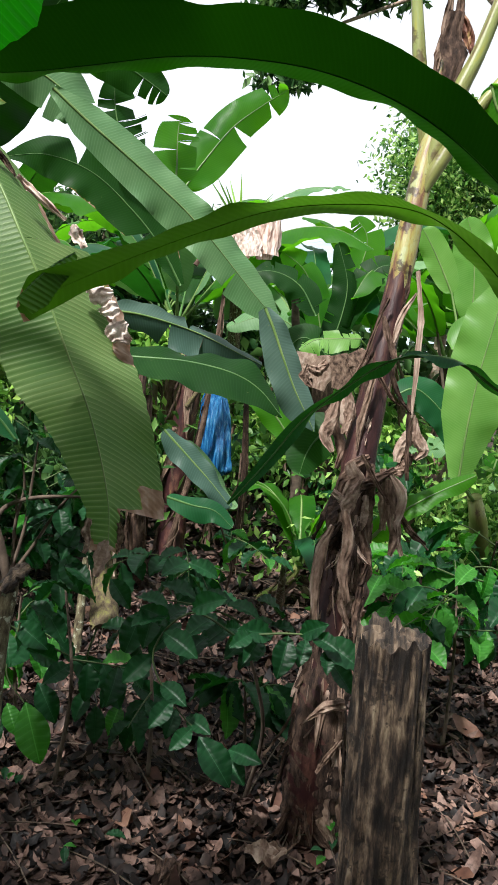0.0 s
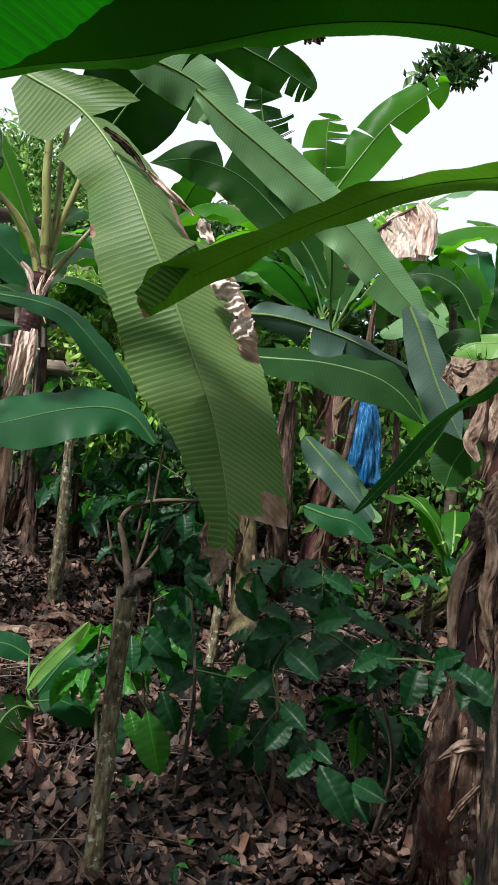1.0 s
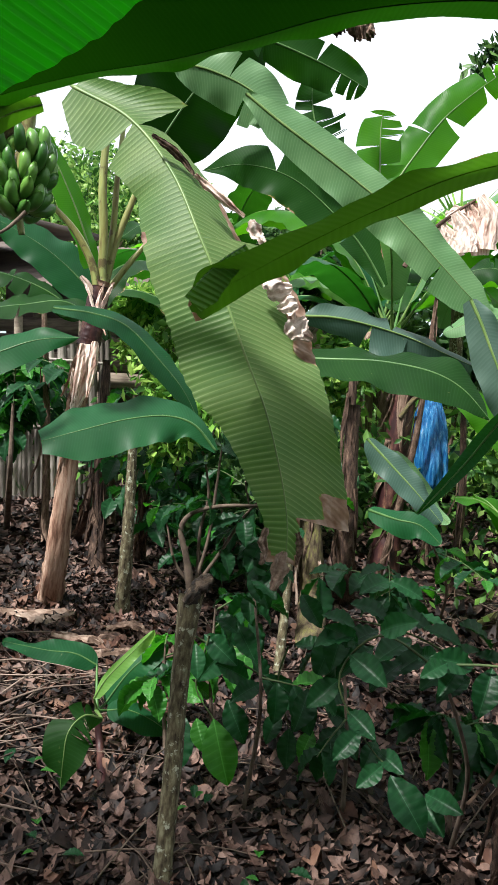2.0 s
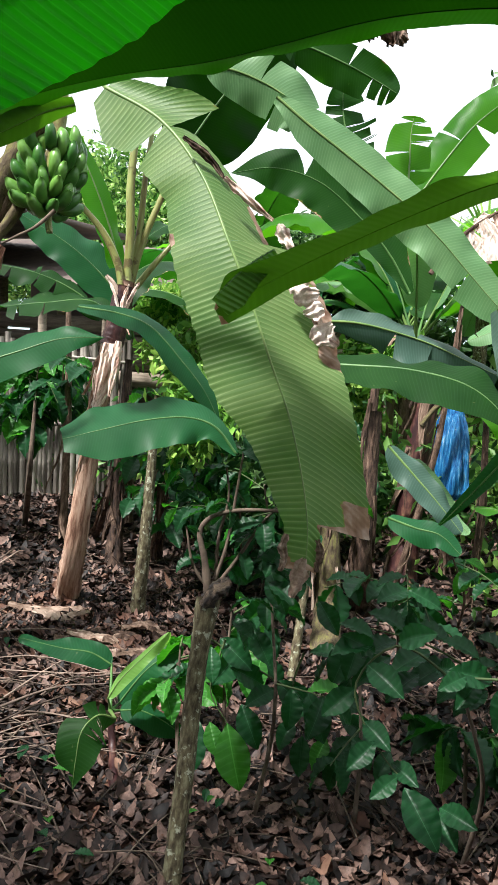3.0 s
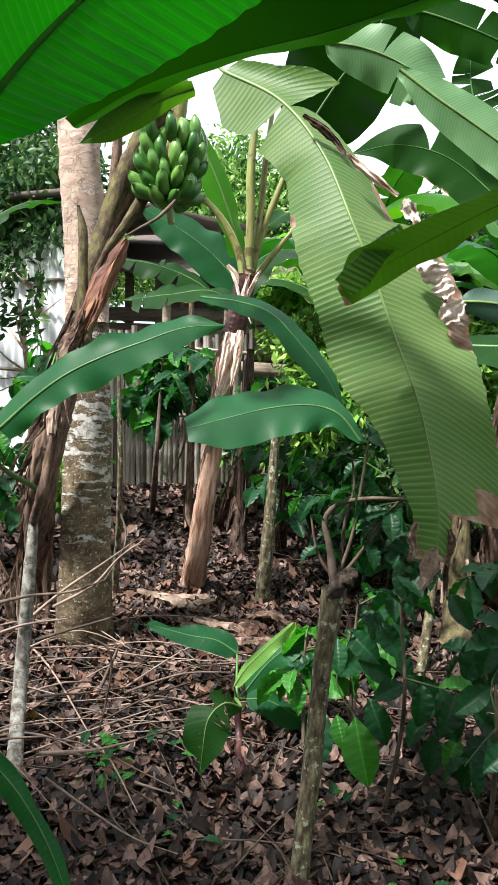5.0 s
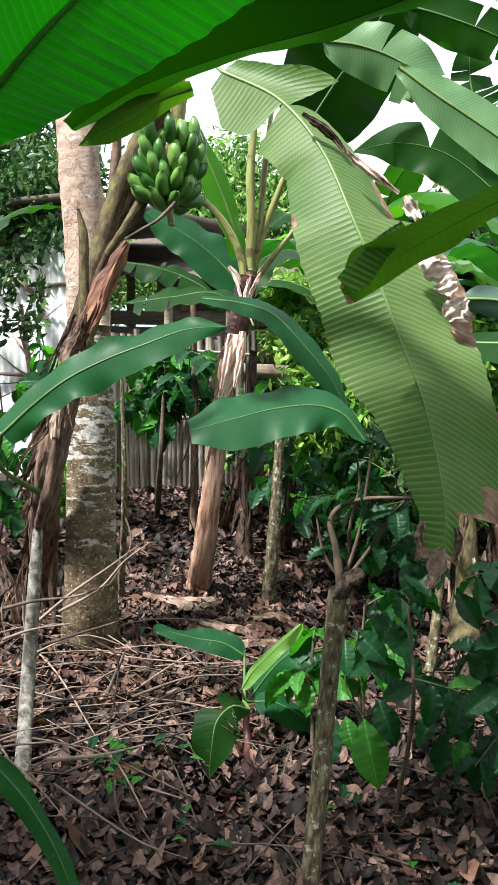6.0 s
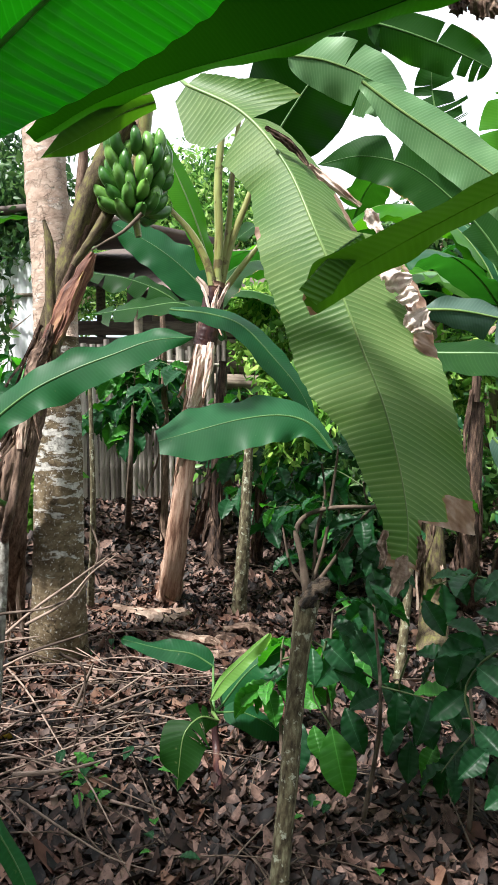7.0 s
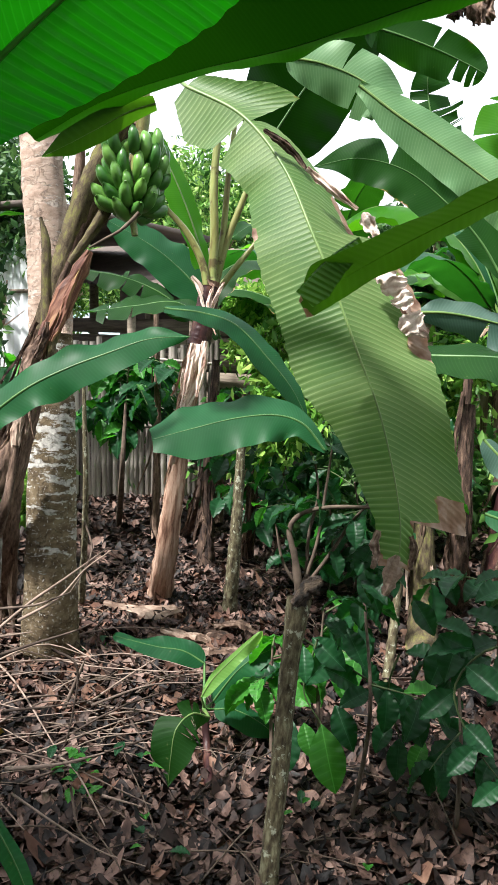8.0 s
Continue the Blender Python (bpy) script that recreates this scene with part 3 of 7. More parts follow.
g = Geo()
hp = []
for i, a in enumerate(np.linspace(-75, 75, 90)):
    row = []
    for j, e in enumerate(np.linspace(0, 1, 10)):
        r = 190 + 90 * e
        top = 34 + 7 * noise.noise(Vector((a * 0.06, 0.2, 0))) + 2.5 * noise.noise(Vector((a * 0.3, 1.2, 0)))
        row.append((r * math.sin(radians(a)), r * math.cos(radians(a)), -1 + top * math.sin(e * math.pi / 2) * (1 + 0.05 * noise.noise(Vector((a * 0.7, e * 5, 3))))))
    hp.append(row)
g.grid(hp, np.zeros((90, 10, 2)))
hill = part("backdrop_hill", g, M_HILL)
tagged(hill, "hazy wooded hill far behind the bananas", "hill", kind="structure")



# ---- near banana plants ----
def sheaths(plant, pts, rad, n, mat, seed, length=0.35, label=""):
    """Loose dry sheath strips hanging round a stem."""
    rng = np.random.RandomState(seed)
    c = curve(pts, 60)
    for i in range(n):
        k = rng.randint(10, 58)
        a = rng.uniform(-2.9, -0.25)
        d = np.array((math.cos(a), math.sin(a), 0))
        l = length * rng.uniform(0.5, 1.25)
        p0 = c[k] + d * rad * 0.95
        out = rng.uniform(0.005, 0.03) if rng.rand() < 0.8 else rng.uniform(0.03, 0.07)
        sw = rng.normal(0, 0.035)
        low = c[max(0, k - int(60 * l / (np.linalg.norm(c[-1] - c[0]) + 0.01)))]
        p1 = (p0 * 0.5 + (low + d * rad) * 0.5) + d * out * 0.5
        p2 = low + d * (rad + out) + np.array((sw, 0, 0))
        p2[2], p1[2] = max(p2[2], 0.03), max(p1[2], 0.06)
        wide = rad * (rng.uniform(0.10, 0.28) if rng.rand() < 0.4 else rng.uniform(0.35, 1.1))
        strip("dry_sheath", plant, [p0, p1, p2], d, wide, mat, crumple=0.006, seed=seed * 31 + i, label=label, rows=14, cols=7, cupped=65, smooth=False, taper=(0.8, 1.0, 0.9, 0.55, 0.12))


# the young plant beside the path, whose leaves arch across the view
young = thing("banana_plant", (1.35, 1.75, 0), "young banana plant beside the path with long arching leaves", "banana plant", "banana plants")
stem("pseudostem", young, [(1.35, 1.75, 0), (1.33, 1.75, 0.5), (1.27, 1.75, 1.05)], [0.08, 0.07, 0.045], M_STEMGREEN)
CROWN = (1.27, 1.75, 1.0)
leaf(young, [(0.753, 1.844, 1.562), (0.642, 1.853, 1.689), (0.53, 1.858, 1.782), (0.43, 1.908, 1.829), (0.276, 1.948, 1.834), (0.117, 1.963, 1.809), (-0.058, 1.981, 1.745), (-0.237, 1.988, 1.666), (-0.363, 1.99, 1.603), (-0.44, 1.978, 1.558), (-0.492, 1.962, 1.526)], [(0, 0.1, 1), (0, 0.16, 1), (0, 0.2, 1), (0.1, 0.4, 1), (0.5, 1.0, 0.6)],
     [(0, 0.05), (0.1, 0.074), (0.3, 0.082), (0.6, 0.074), (0.8, 0.076), (0.86, 0.080), (0.885, 0.074), (1, 0.006)], [(0, 0.05), (0.1, 0.07), (0.3, 0.07), (0.6, 0.058), (0.8, 0.050), (0.9, 0.046), (0.97, 0.042), (1, 0.036)],
     M_FOLD, fold=(2, 2), stalk=[CROWN, (1.2, 1.78, 1.2)], rib=0.0018, ribmat=M_FOLD, rows=160, wave=0.006, scorch=((-1, 0.93, 1.1, 0.1), (1, 0.965, 1.1, 0.3)), label="long dark green banana leaf with a folded yellowing tip", seed=4)
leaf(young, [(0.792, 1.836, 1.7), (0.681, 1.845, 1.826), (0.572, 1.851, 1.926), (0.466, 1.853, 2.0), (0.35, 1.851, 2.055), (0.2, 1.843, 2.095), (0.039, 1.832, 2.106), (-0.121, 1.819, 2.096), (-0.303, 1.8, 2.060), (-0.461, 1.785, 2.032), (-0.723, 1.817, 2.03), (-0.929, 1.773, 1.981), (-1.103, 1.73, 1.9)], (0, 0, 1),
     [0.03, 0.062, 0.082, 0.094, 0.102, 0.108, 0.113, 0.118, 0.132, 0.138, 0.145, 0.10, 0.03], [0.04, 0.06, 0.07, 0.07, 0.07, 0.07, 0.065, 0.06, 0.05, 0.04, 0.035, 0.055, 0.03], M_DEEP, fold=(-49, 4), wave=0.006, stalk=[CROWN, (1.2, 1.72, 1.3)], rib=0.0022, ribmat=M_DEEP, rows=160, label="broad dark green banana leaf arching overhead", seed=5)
leaf(young, [(-0.853, 1.876, 1.994), (-0.909, 1.84, 1.97), (-0.965, 1.803, 1.932), (-1.025, 1.762, 1.891), (-1.079, 1.726, 1.858)], (0.642, -0.63, -0.434), [0.02, 0.03, 0.036, 0.03, 0.0], [0.02, 0.03, 0.036, 0.03, 0.0], M_FOLD, rib=0.002, rows=60, wave=0.006, seed=44, label="bright folded lobe of the overhead leaf")
leaf(young, [(0.874, 2.177, 1.347), (0.749, 2.179, 1.426), (0.649, 2.179, 1.485), (0.558, 2.175, 1.499), (0.454, 2.164, 1.475), (0.356, 2.147, 1.406), (0.245, 2.124, 1.307), (0.166, 2.103, 1.195), (0.099, 2.085, 1.106), (0.063, 2.076, 1.061)], [(0, 0.2, 1), (0, 0.2, 1), (0.3, 0.6, 0.8), (0.4, 1, 0.4)],
     [0.02, 0.025, 0.02, 0.016, 0.016, 0.022, 0.025, 0.02, 0.012, 0.003], [0.02, 0.025, 0.02, 0.016, 0.016, 0.022, 0.025, 0.02, 0.012, 0.003], M_LEAF, fold=(10, 10), stalk=[CROWN, (1.22, 1.85, 1.1)], ribmat=M_RIBD, label="narrow dark green banana leaf hanging down at its tip", seed=6)

leaf(young, [(-0.363, 1.99, 1.676), (-0.402, 1.947, 1.637), (-0.432, 1.915, 1.596), (-0.465, 1.886, 1.547)], (0.52, -0.841, 0.298), [(0, 0.012), (0.1, 0.035), (0.3, 0.045), (0.8, 0.060), (1, 0.048)], [(0, 0.002), (0.5, 0.004), (1, 0.003)], M_FLAP, fold=(6, 0), rows=120, ripple=0.0012, period=0.014, wave=0.002, rib=0.0018, ribmat=M_RIBD, sweep=(0.0, 0.0), slant=(-0.3, 0.0), label="turned-back pleated tip of the folded leaf", seed=45)

# the plant on the near side, whose broad leaf hangs overhead
near = thing("banana_plant", (-1.25, 0.35, 0), "banana plant standing close to the path with a broad lit leaf", "banana plant", "banana plants")
stem("pseudostem", near, [(-1.25, 0.35, 0), (-1.25, 0.38, 0.8), (-1.2, 0.42, 1.6)], [0.1, 0.09, 0.06], M_STEMGREEN)
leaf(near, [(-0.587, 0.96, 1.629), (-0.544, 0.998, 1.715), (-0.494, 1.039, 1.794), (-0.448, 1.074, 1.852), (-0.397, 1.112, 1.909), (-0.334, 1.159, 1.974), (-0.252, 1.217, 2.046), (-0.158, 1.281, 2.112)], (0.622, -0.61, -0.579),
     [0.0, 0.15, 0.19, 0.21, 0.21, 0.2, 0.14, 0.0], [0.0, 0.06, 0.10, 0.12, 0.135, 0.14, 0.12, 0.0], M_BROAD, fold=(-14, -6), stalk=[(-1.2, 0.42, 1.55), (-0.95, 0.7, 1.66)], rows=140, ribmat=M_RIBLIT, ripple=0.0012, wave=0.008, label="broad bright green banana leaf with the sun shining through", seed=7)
leaf(near, [(-0.885, 1.036, 0.762), (-0.792, 1.089, 0.734), (-0.731, 1.12, 0.697), (-0.677, 1.144, 0.64), (-0.628, 1.16, 0.565), (-0.593, 1.169, 0.488), (-0.564, 1.171, 0.403)], (0.821, -0.561, 0.947), 0.022, 0.022, M_LEAF, rib=0.003, label="low drooping green leaf", seed=8, stalk=[(-1.2, 0.4, 0.7)])

# added leaf, out of view, that blocks sun from the worn leaf's lower half
leaf(near, [(-1.55, 0.70, 2.75), (-1.2, 0.86, 2.95), (-0.86, 1.0, 3.02), (-0.58, 1.11, 2.99), (-0.30, 1.22, 2.90), (-0.12, 1.28, 2.78)], (-0.265, -0.459, 0.848), [0.05, 0.16, 0.20, 0.20, 0.15, 0.0], [0.05, 0.16, 0.20, 0.20, 0.15, 0.0], M_LEAF, fold=(4, 4), stalk=[(-1.2, 0.42, 1.58), (-1.5, 0.52, 2.3)], rows=60, label="unseen green banana leaf added to shade the worn leaf", seed=46)

# the leaning plant with the fruit bunch
fruiting = thing("banana_plant", (-2.671, 3.074, 0), "leaning banana plant with a green fruit bunch and dry brown sheaths", "banana plant", "banana plants")
FP = [(-2.671, 3.074, 0), (-2.102, 2.568, 0.729), (-2.021, 2.622, 1.15), (-1.928, 2.681, 1.559), (-1.819, 2.751, 1.977), (-1.701, 2.802, 2.241), (-1.628, 2.815, 2.431)]
stem("lower_stem", fruiting, FP[:3], [0.07, 0.062, 0.054], M_STEMDRY, rows=40, rough=0.14, label="dry fibrous foot of the stem")
stem("pseudostem", fruiting, FP, [0.055, 0.05, 0.048, 0.050, 0.046, 0.038, 0.03], M_MOSS, rows=60, rough=0.2, label="dark mossy brown stem")
sheaths(fruiting, FP[:4], 0.060, 40, M_STEMDRY, 11, length=0.5)
sheaths(fruiting, FP[:4], 0.064, 12, M_HUSK, 12, length=0.35)
for i, q in enumerate(([(-1.908, 2.627, 1.513), (-1.842, 2.707, 1.778), (-1.766, 2.792, 2.044), (-1.698, 2.868, 2.276)], [(-1.909, 2.706, 1.649), (-1.861, 2.762, 1.828), (-1.776, 2.857, 2.121), (-1.694, 2.936, 2.324)], [(-1.925, 2.763, 1.698), (-1.926, 2.798, 1.925), (-1.928, 2.833, 2.153), (-1.944, 2.87, 2.448)], [(-1.894, 2.799, 1.812), (-1.862, 2.853, 2.04), (-1.828, 2.904, 2.245), (-1.786, 2.972, 2.519)], [(-1.822, 2.752, 1.847), (-1.768, 2.811, 2.026), (-1.716, 2.865, 2.182), (-1.663, 2.921, 2.338)])):
    stem("dry_stalk", fruiting, q, [0.010, 0.022, 0.016], M_MOSS if i % 2 else M_STEMDRY, rows=20, sides=9, rough=0.25, seed=i)
TOP = (-1.647, 2.822, 2.394)
for i, (q, w) in enumerate((([(-1.702, 2.631, 1.748), (-1.753, 2.579, 1.606), (-1.802, 2.53, 1.468), (-1.843, 2.486, 1.336)], 0.11), ([(-1.712, 2.591, 1.678), (-1.744, 2.556, 1.573), (-1.756, 2.536, 1.489), (-1.786, 2.506, 1.405)], 0.05), ([(-1.821, 2.489, 1.425), (-1.84, 2.465, 1.341), (-1.858, 2.438, 1.236)], 0.08), ([(-1.796, 2.5, 1.478), (-1.805, 2.483, 1.404), (-1.825, 2.462, 1.341)], 0.04), ([(-1.843, 2.447, 1.236), (-1.862, 2.419, 1.131), (-1.861, 2.4, 1.005)], 0.05))):
    strip("dry_sheath", fruiting, q, (0.688, -0.725, 0.007), w, M_RUST if i < 2 else M_HUSK, crumple=0.005, seed=250 + i, rows=14, cols=7, smooth=False, cupped=70, taper=(0.4, 1.0, 0.9, 0.4), label="loose reddish sheath" if i == 0 else "")
stem("leaf_stalk", fruiting, [(-1.821, 2.65, 1.707), (-1.73, 2.729, 1.882), (-1.612, 2.845, 2.188)], [0.012, 0.024, 0.02], M_MOSS, label="brown bent leaf stalk")
stem("leaf_stalk", fruiting, [(-1.813, 2.538, 1.34), (-1.849, 2.551, 1.553), (-1.869, 2.573, 1.766), (-1.896, 2.574, 1.872)], [0.02, 0.02, 0.018, 0.006], M_MOSS, label="cut green leaf stalk")
# the big worn leaf hanging in the middle
leaf(fruiting, [(-1.078, 2.336, 2.186), (-0.873, 2.32, 2.077), (-0.708, 2.272, 1.913), (-0.577, 2.2, 1.717), (-0.486, 2.168, 1.555), (-0.417, 2.14, 1.421), (-0.343, 2.114, 1.279), (-0.285, 2.078, 1.136), (-0.249, 2.045, 1.016), (-0.237, 2.013, 0.917)], (0.298, -0.917, 0.125),
     [(0, 0.05), (0.06, 0.08), (0.10, 0.13), (0.127, 0.15), (0.129, 0.075), (0.2, 0.105), (0.27, 0.135), (0.329, 0.155), (0.331, 0.17), (0.36, 0.185), (0.44, 0.205), (0.55, 0.185), (0.66, 0.172), (0.8, 0.168), (0.868, 0.165), (0.876, 0.034), (0.95, 0.03), (1, 0.03)],
     [(0, 0.06), (0.05, 0.15), (0.10, 0.14), (0.119, 0.125), (0.121, 0.15), (0.18, 0.135), (0.222, 0.125), (0.29, 0.155), (0.36, 0.172), (0.45, 0.17), (0.55, 0.176), (0.6, 0.165), (0.666, 0.128), (0.74, 0.10), (0.8, 0.085), (0.88, 0.06), (0.95, 0.056), (1, 0.048)],
     M_WORN, fold=(34, 2), rows=420, cols=14, ripple=0.0013, period=0.0165, wave=0.006, stalk=[TOP, (-1.359, 2.608, 2.353)], slant=(0.5, -0.1), sweep=(0.38, 0.0), slits=((0.128, 0.33), (0.12,)), gap=0.035, scorch=((-1, 0.80, 0.90, 0.1), (-1, 0.24, 0.32, 0.75), (-1, 0.40, 0.56, 0.72), (1, 0.27, 0.31, 0.8), (1, 0.955, 1.1, -0.5), (-1, 0.955, 1.1, -0.5)),
     label="long worn pale green banana leaf with brown scorched edges", seed=9)
for i, (q, w) in enumerate((([(-0.61, 2.22, 1.891), (-0.577, 2.235, 1.862), (-0.532, 2.255, 1.825), (-0.484, 2.276, 1.787)], 0.030), ([(-0.452, 2.245, 1.772), (-0.437, 2.249, 1.741), (-0.418, 2.256, 1.712)], 0.05), ([(-0.381, 2.206, 1.636), (-0.345, 2.219, 1.583), (-0.327, 2.222, 1.541), (-0.306, 2.226, 1.491)], 0.045), ([(-0.758, 2.247, 2.009), (-0.716, 2.267, 1.979), (-0.676, 2.284, 1.944), (-0.645, 2.294, 1.899)], 0.028),
                            ([(-0.237, 2.017, 0.943), (-0.246, 2.007, 0.91), (-0.25, 1.999, 0.878), (-0.26, 1.99, 0.85)], 0.055), ([(-0.288, 2.008, 0.999), (-0.293, 2.001, 0.966), (-0.288, 1.999, 0.94), (-0.295, 1.99, 0.909)], 0.03), ([(-0.216, 2.037, 0.989), (-0.209, 2.036, 0.956), (-0.212, 2.027, 0.911)], 0.026))):
    strip("scorched_edge", fruiting, q, (0.573, -0.926, 0.034), w, M_PAPER if i < 3 else M_DRY, crumple=0.006, seed=140 + i, rows=20, cols=10, smooth=True, cupped=60, taper=(0.5, 1.0, 0.8, 0.4), label="crumpled dry brown leaf edge" if i == 0 else "")
rng = np.random.RandomState(61)
for i in range(6):
    q = np.array((-0.40, 2.19, 1.66)) + (np.array((-0.285, 2.215, 1.46)) - np.array((-0.40, 2.19, 1.66))) * (i + rng.rand()) / 6 + rng.normal(0, 0.008, 3)
    a = rng.uniform(0, 6.283)
    d = np.array((math.cos(a) * 0.9, 0.25, math.sin(a))) * rng.uniform(0.028, 0.045)
    strip("scorched_edge", fruiting, [q - d, q + np.array((0, -0.008, 0.0)), q + d], (0.5, -0.85, 0.1), rng.uniform(0.05, 0.085), M_PAPER, crumple=0.0045, seed=700 + i, rows=18, cols=12, smooth=True, cupped=22, taper=(0.5, 1.0, 0.7, 0.3))
leaf(fruiting, [(-1.139, 2.475, 1.439), (-1.259, 2.404, 1.426), (-1.368, 2.334, 1.379), (-1.478, 2.263, 1.327), (-1.586, 2.191, 1.261), (-1.676, 2.126, 1.177), (-1.765, 2.059, 1.074)][::-1], (0.663, -0.747, 0.841), [0.05, 0.07, 0.085, 0.085, 0.08, 0.06, 0.0], [0.05, 0.07, 0.085, 0.085, 0.08, 0.06, 0.0], M_LEAF, fold=(14, 14), stalk=[(-2.069, 2.53, 0.74), (-1.917, 2.181, 0.925)], label="smooth mid-green banana leaf spread sideways", seed=12, ripple=0.0002)

# fruit bunch


def fruit_mesh():
    g = Geo()
    n = 11
    a = np.linspace(-0.55, 0.55, n)
    c = np.stack([0.11 * (1 - np.cos(a)), np.zeros(n), 0.11 * np.sin(a)], 1)
    prof = np.array([0.35, 0.62, 0.88, 1, 1.04, 1.05, 1.03, 0.98, 0.9, 0.66, 0.22])
    g.tube(c * 1.35, 0.0235 * prof, sides=6)
    return g.mesh("banana", M_FRUIT)


stalk_pts = [(-1.641, 2.832, 2.437), (-1.606, 2.832, 2.309), (-1.608, 2.804, 2.137), (-1.615, 2.769, 1.944), (-1.592, 2.763, 1.815)]
bunch = stem("fruit_stalk", fruiting, stalk_pts, [0.03, 0.026, 0.022, 0.018, 0.012], M_STEMGREEN, label="fruit stalk with hands of green bananas")
FRUIT = fruit_mesh()
bc = curve(stalk_pts, 40)
rng = np.random.RandomState(5)
for h in range(5):
    cpt = bc[21 + int(h * 3.2)]
    for k in range(11):
        a = 2 * math.pi * (k / 11) + h * 0.37 + rng.normal(0, 0.09)
        out = Vector((math.cos(a), math.sin(a), 0))
        f = part("banana", FRUIT, None, bunch)
        rad = 0.098 - 0.005 * h + rng.uniform(-0.016, 0.014)
        loc = Vector(cpt) + out * rad + Vector((0, 0, 0.02 + rng.uniform(-0.02, 0.02)))
        tilt = radians(rng.uniform(-5, 45) + h * 14)
        m = Matrix.Translation(loc) @ Matrix.Rotation(a, 4, "Z") @ Matrix.Rotation(tilt, 4, "Y") @ Matrix.Rotation(math.pi + rng.normal(0, 0.25), 4, "Z") @ Matrix.Diagonal((1.1, 1.0, rng.uniform(0.72, 0.95), 1))
        f.matrix_basis = m

stem("flower_stalk", fruiting, [(-1.399, 2.536, 1.859), (-1.449, 2.498, 1.799), (-1.497, 2.466, 1.765), (-1.542, 2.435, 1.733)], [0.008, 0.006, 0.005, 0.003], M_TWIG, rows=16, sides=7, label="thin bare flower stalk")

# the plant with the pale dry stem
pale = thing("banana_plant", (-2.096, 3.655, 0), "banana plant with a pale dry brown stem and bright stalks", "banana plant", "banana plants")
PP = [(-2.096, 3.655, 0), (-1.955, 3.529, 0.389), (-1.944, 3.594, 0.764), (-1.897, 3.626, 1.171), (-1.875, 3.679, 1.427), (-1.848, 3.74, 1.712)]
stem("pseudostem", pale, PP, [0.074, 0.058, 0.050, 0.042, 0.042, 0.040], M_STEMPALE, rows=70, rough=0.16, label="pale dry fibrous stem")
sheaths(pale, PP, 0.046, 18, M_STEMPALE, 21, length=0.3)
for i, (q, w) in enumerate((([(-1.815, 3.592, 1.395), (-1.821, 3.572, 1.289), (-1.832, 3.548, 1.178), (-1.854, 3.521, 1.081)], 0.11), ([(-1.827, 3.54, 1.4), (-1.83, 3.519, 1.277), (-1.844, 3.487, 1.125)], 0.06), ([(-1.775, 3.571, 1.412), (-1.775, 3.552, 1.291), (-1.788, 3.521, 1.14)], 0.06), ([(-1.849, 3.539, 1.178), (-1.861, 3.522, 1.116), (-1.868, 3.507, 1.044)], 0.05), ([(-1.867, 3.52, 1.275), (-1.87, 3.506, 1.192), (-1.854, 3.502, 1.11)], 0.02),
                            ([(-1.814, 3.619, 1.561), (-1.833, 3.618, 1.622), (-1.857, 3.613, 1.682), (-1.887, 3.603, 1.726)], 0.022), ([(-1.785, 3.636, 1.561), (-1.77, 3.654, 1.623), (-1.754, 3.671, 1.673), (-1.74, 3.684, 1.706)], 0.03), ([(-1.786, 3.608, 1.539), (-1.787, 3.618, 1.608), (-1.774, 3.639, 1.691)], 0.035))):
    strip("papery_sheath", pale, q, (0.552, -0.833, 0.04), w, M_PAPER, crumple=0.005, seed=180 + i, rows=14, cols=7, smooth=False, cupped=75, taper=(0.7, 1.0, 0.9, 0.35), label="peeling pinkish-white sheath" if i == 0 else "")
stem("leaf_sheath", pale, [(-1.868, 3.653, 1.385), (-1.853, 3.682, 1.512), (-1.842, 3.715, 1.682)], [0.058, 0.055, 0.05], M_STEMPURPLE, label="purple and yellow sheath")
PT = (-1.844, 3.718, 1.711)
for i, (st, w, mt) in enumerate((
        ([(-1.85, 3.706, 1.654), (-1.886, 3.708, 1.795), (-1.967, 3.685, 1.95), (-2.076, 3.643, 2.076)], 0.022, M_STEMGREEN), ([(-1.848, 3.735, 1.684), (-1.858, 3.769, 1.94), (-1.883, 3.795, 2.195), (-1.886, 3.829, 2.423), (-1.877, 3.866, 2.622)], 0.024, M_STEMGREEN),
        ([(-1.86, 3.787, 1.687), (-1.828, 3.842, 1.918), (-1.77, 3.911, 2.149), (-1.702, 3.99, 2.409)], 0.02, M_STEMGREEN), ([(-1.857, 3.793, 1.716), (-1.847, 3.844, 2.004), (-1.85, 3.883, 2.263), (-1.842, 3.938, 2.58)], 0.018, M_STEMGREEN),
        ([(-1.838, 3.673, 1.624), (-1.881, 3.66, 1.694), (-1.913, 3.647, 1.73)], 0.018, M_DRY), ([(-1.861, 3.845, 1.69), (-1.794, 3.902, 1.808), (-1.703, 3.977, 1.955)], 0.018, M_STEMGREEN))):
    stem("leaf_stalk", pale, st, [w, w * 0.9, w * 0.6], mt, rows=20, sides=9, rough=0.03)
leaf(pale, [(-2.051, 3.987, 1.808), (-2.128, 3.979, 2.036), (-2.233, 3.957, 2.28), (-2.337, 3.929, 2.477), (-2.381, 3.913, 2.537)], (1.157, -0.814, 0.036), [0.05, 0.08, 0.09, 0.06, 0.0], [0.05, 0.08, 0.09, 0.06, 0.0], M_BRIGHT, fold=(25, 25), label="upright light green leaf", seed=13, rows=50)
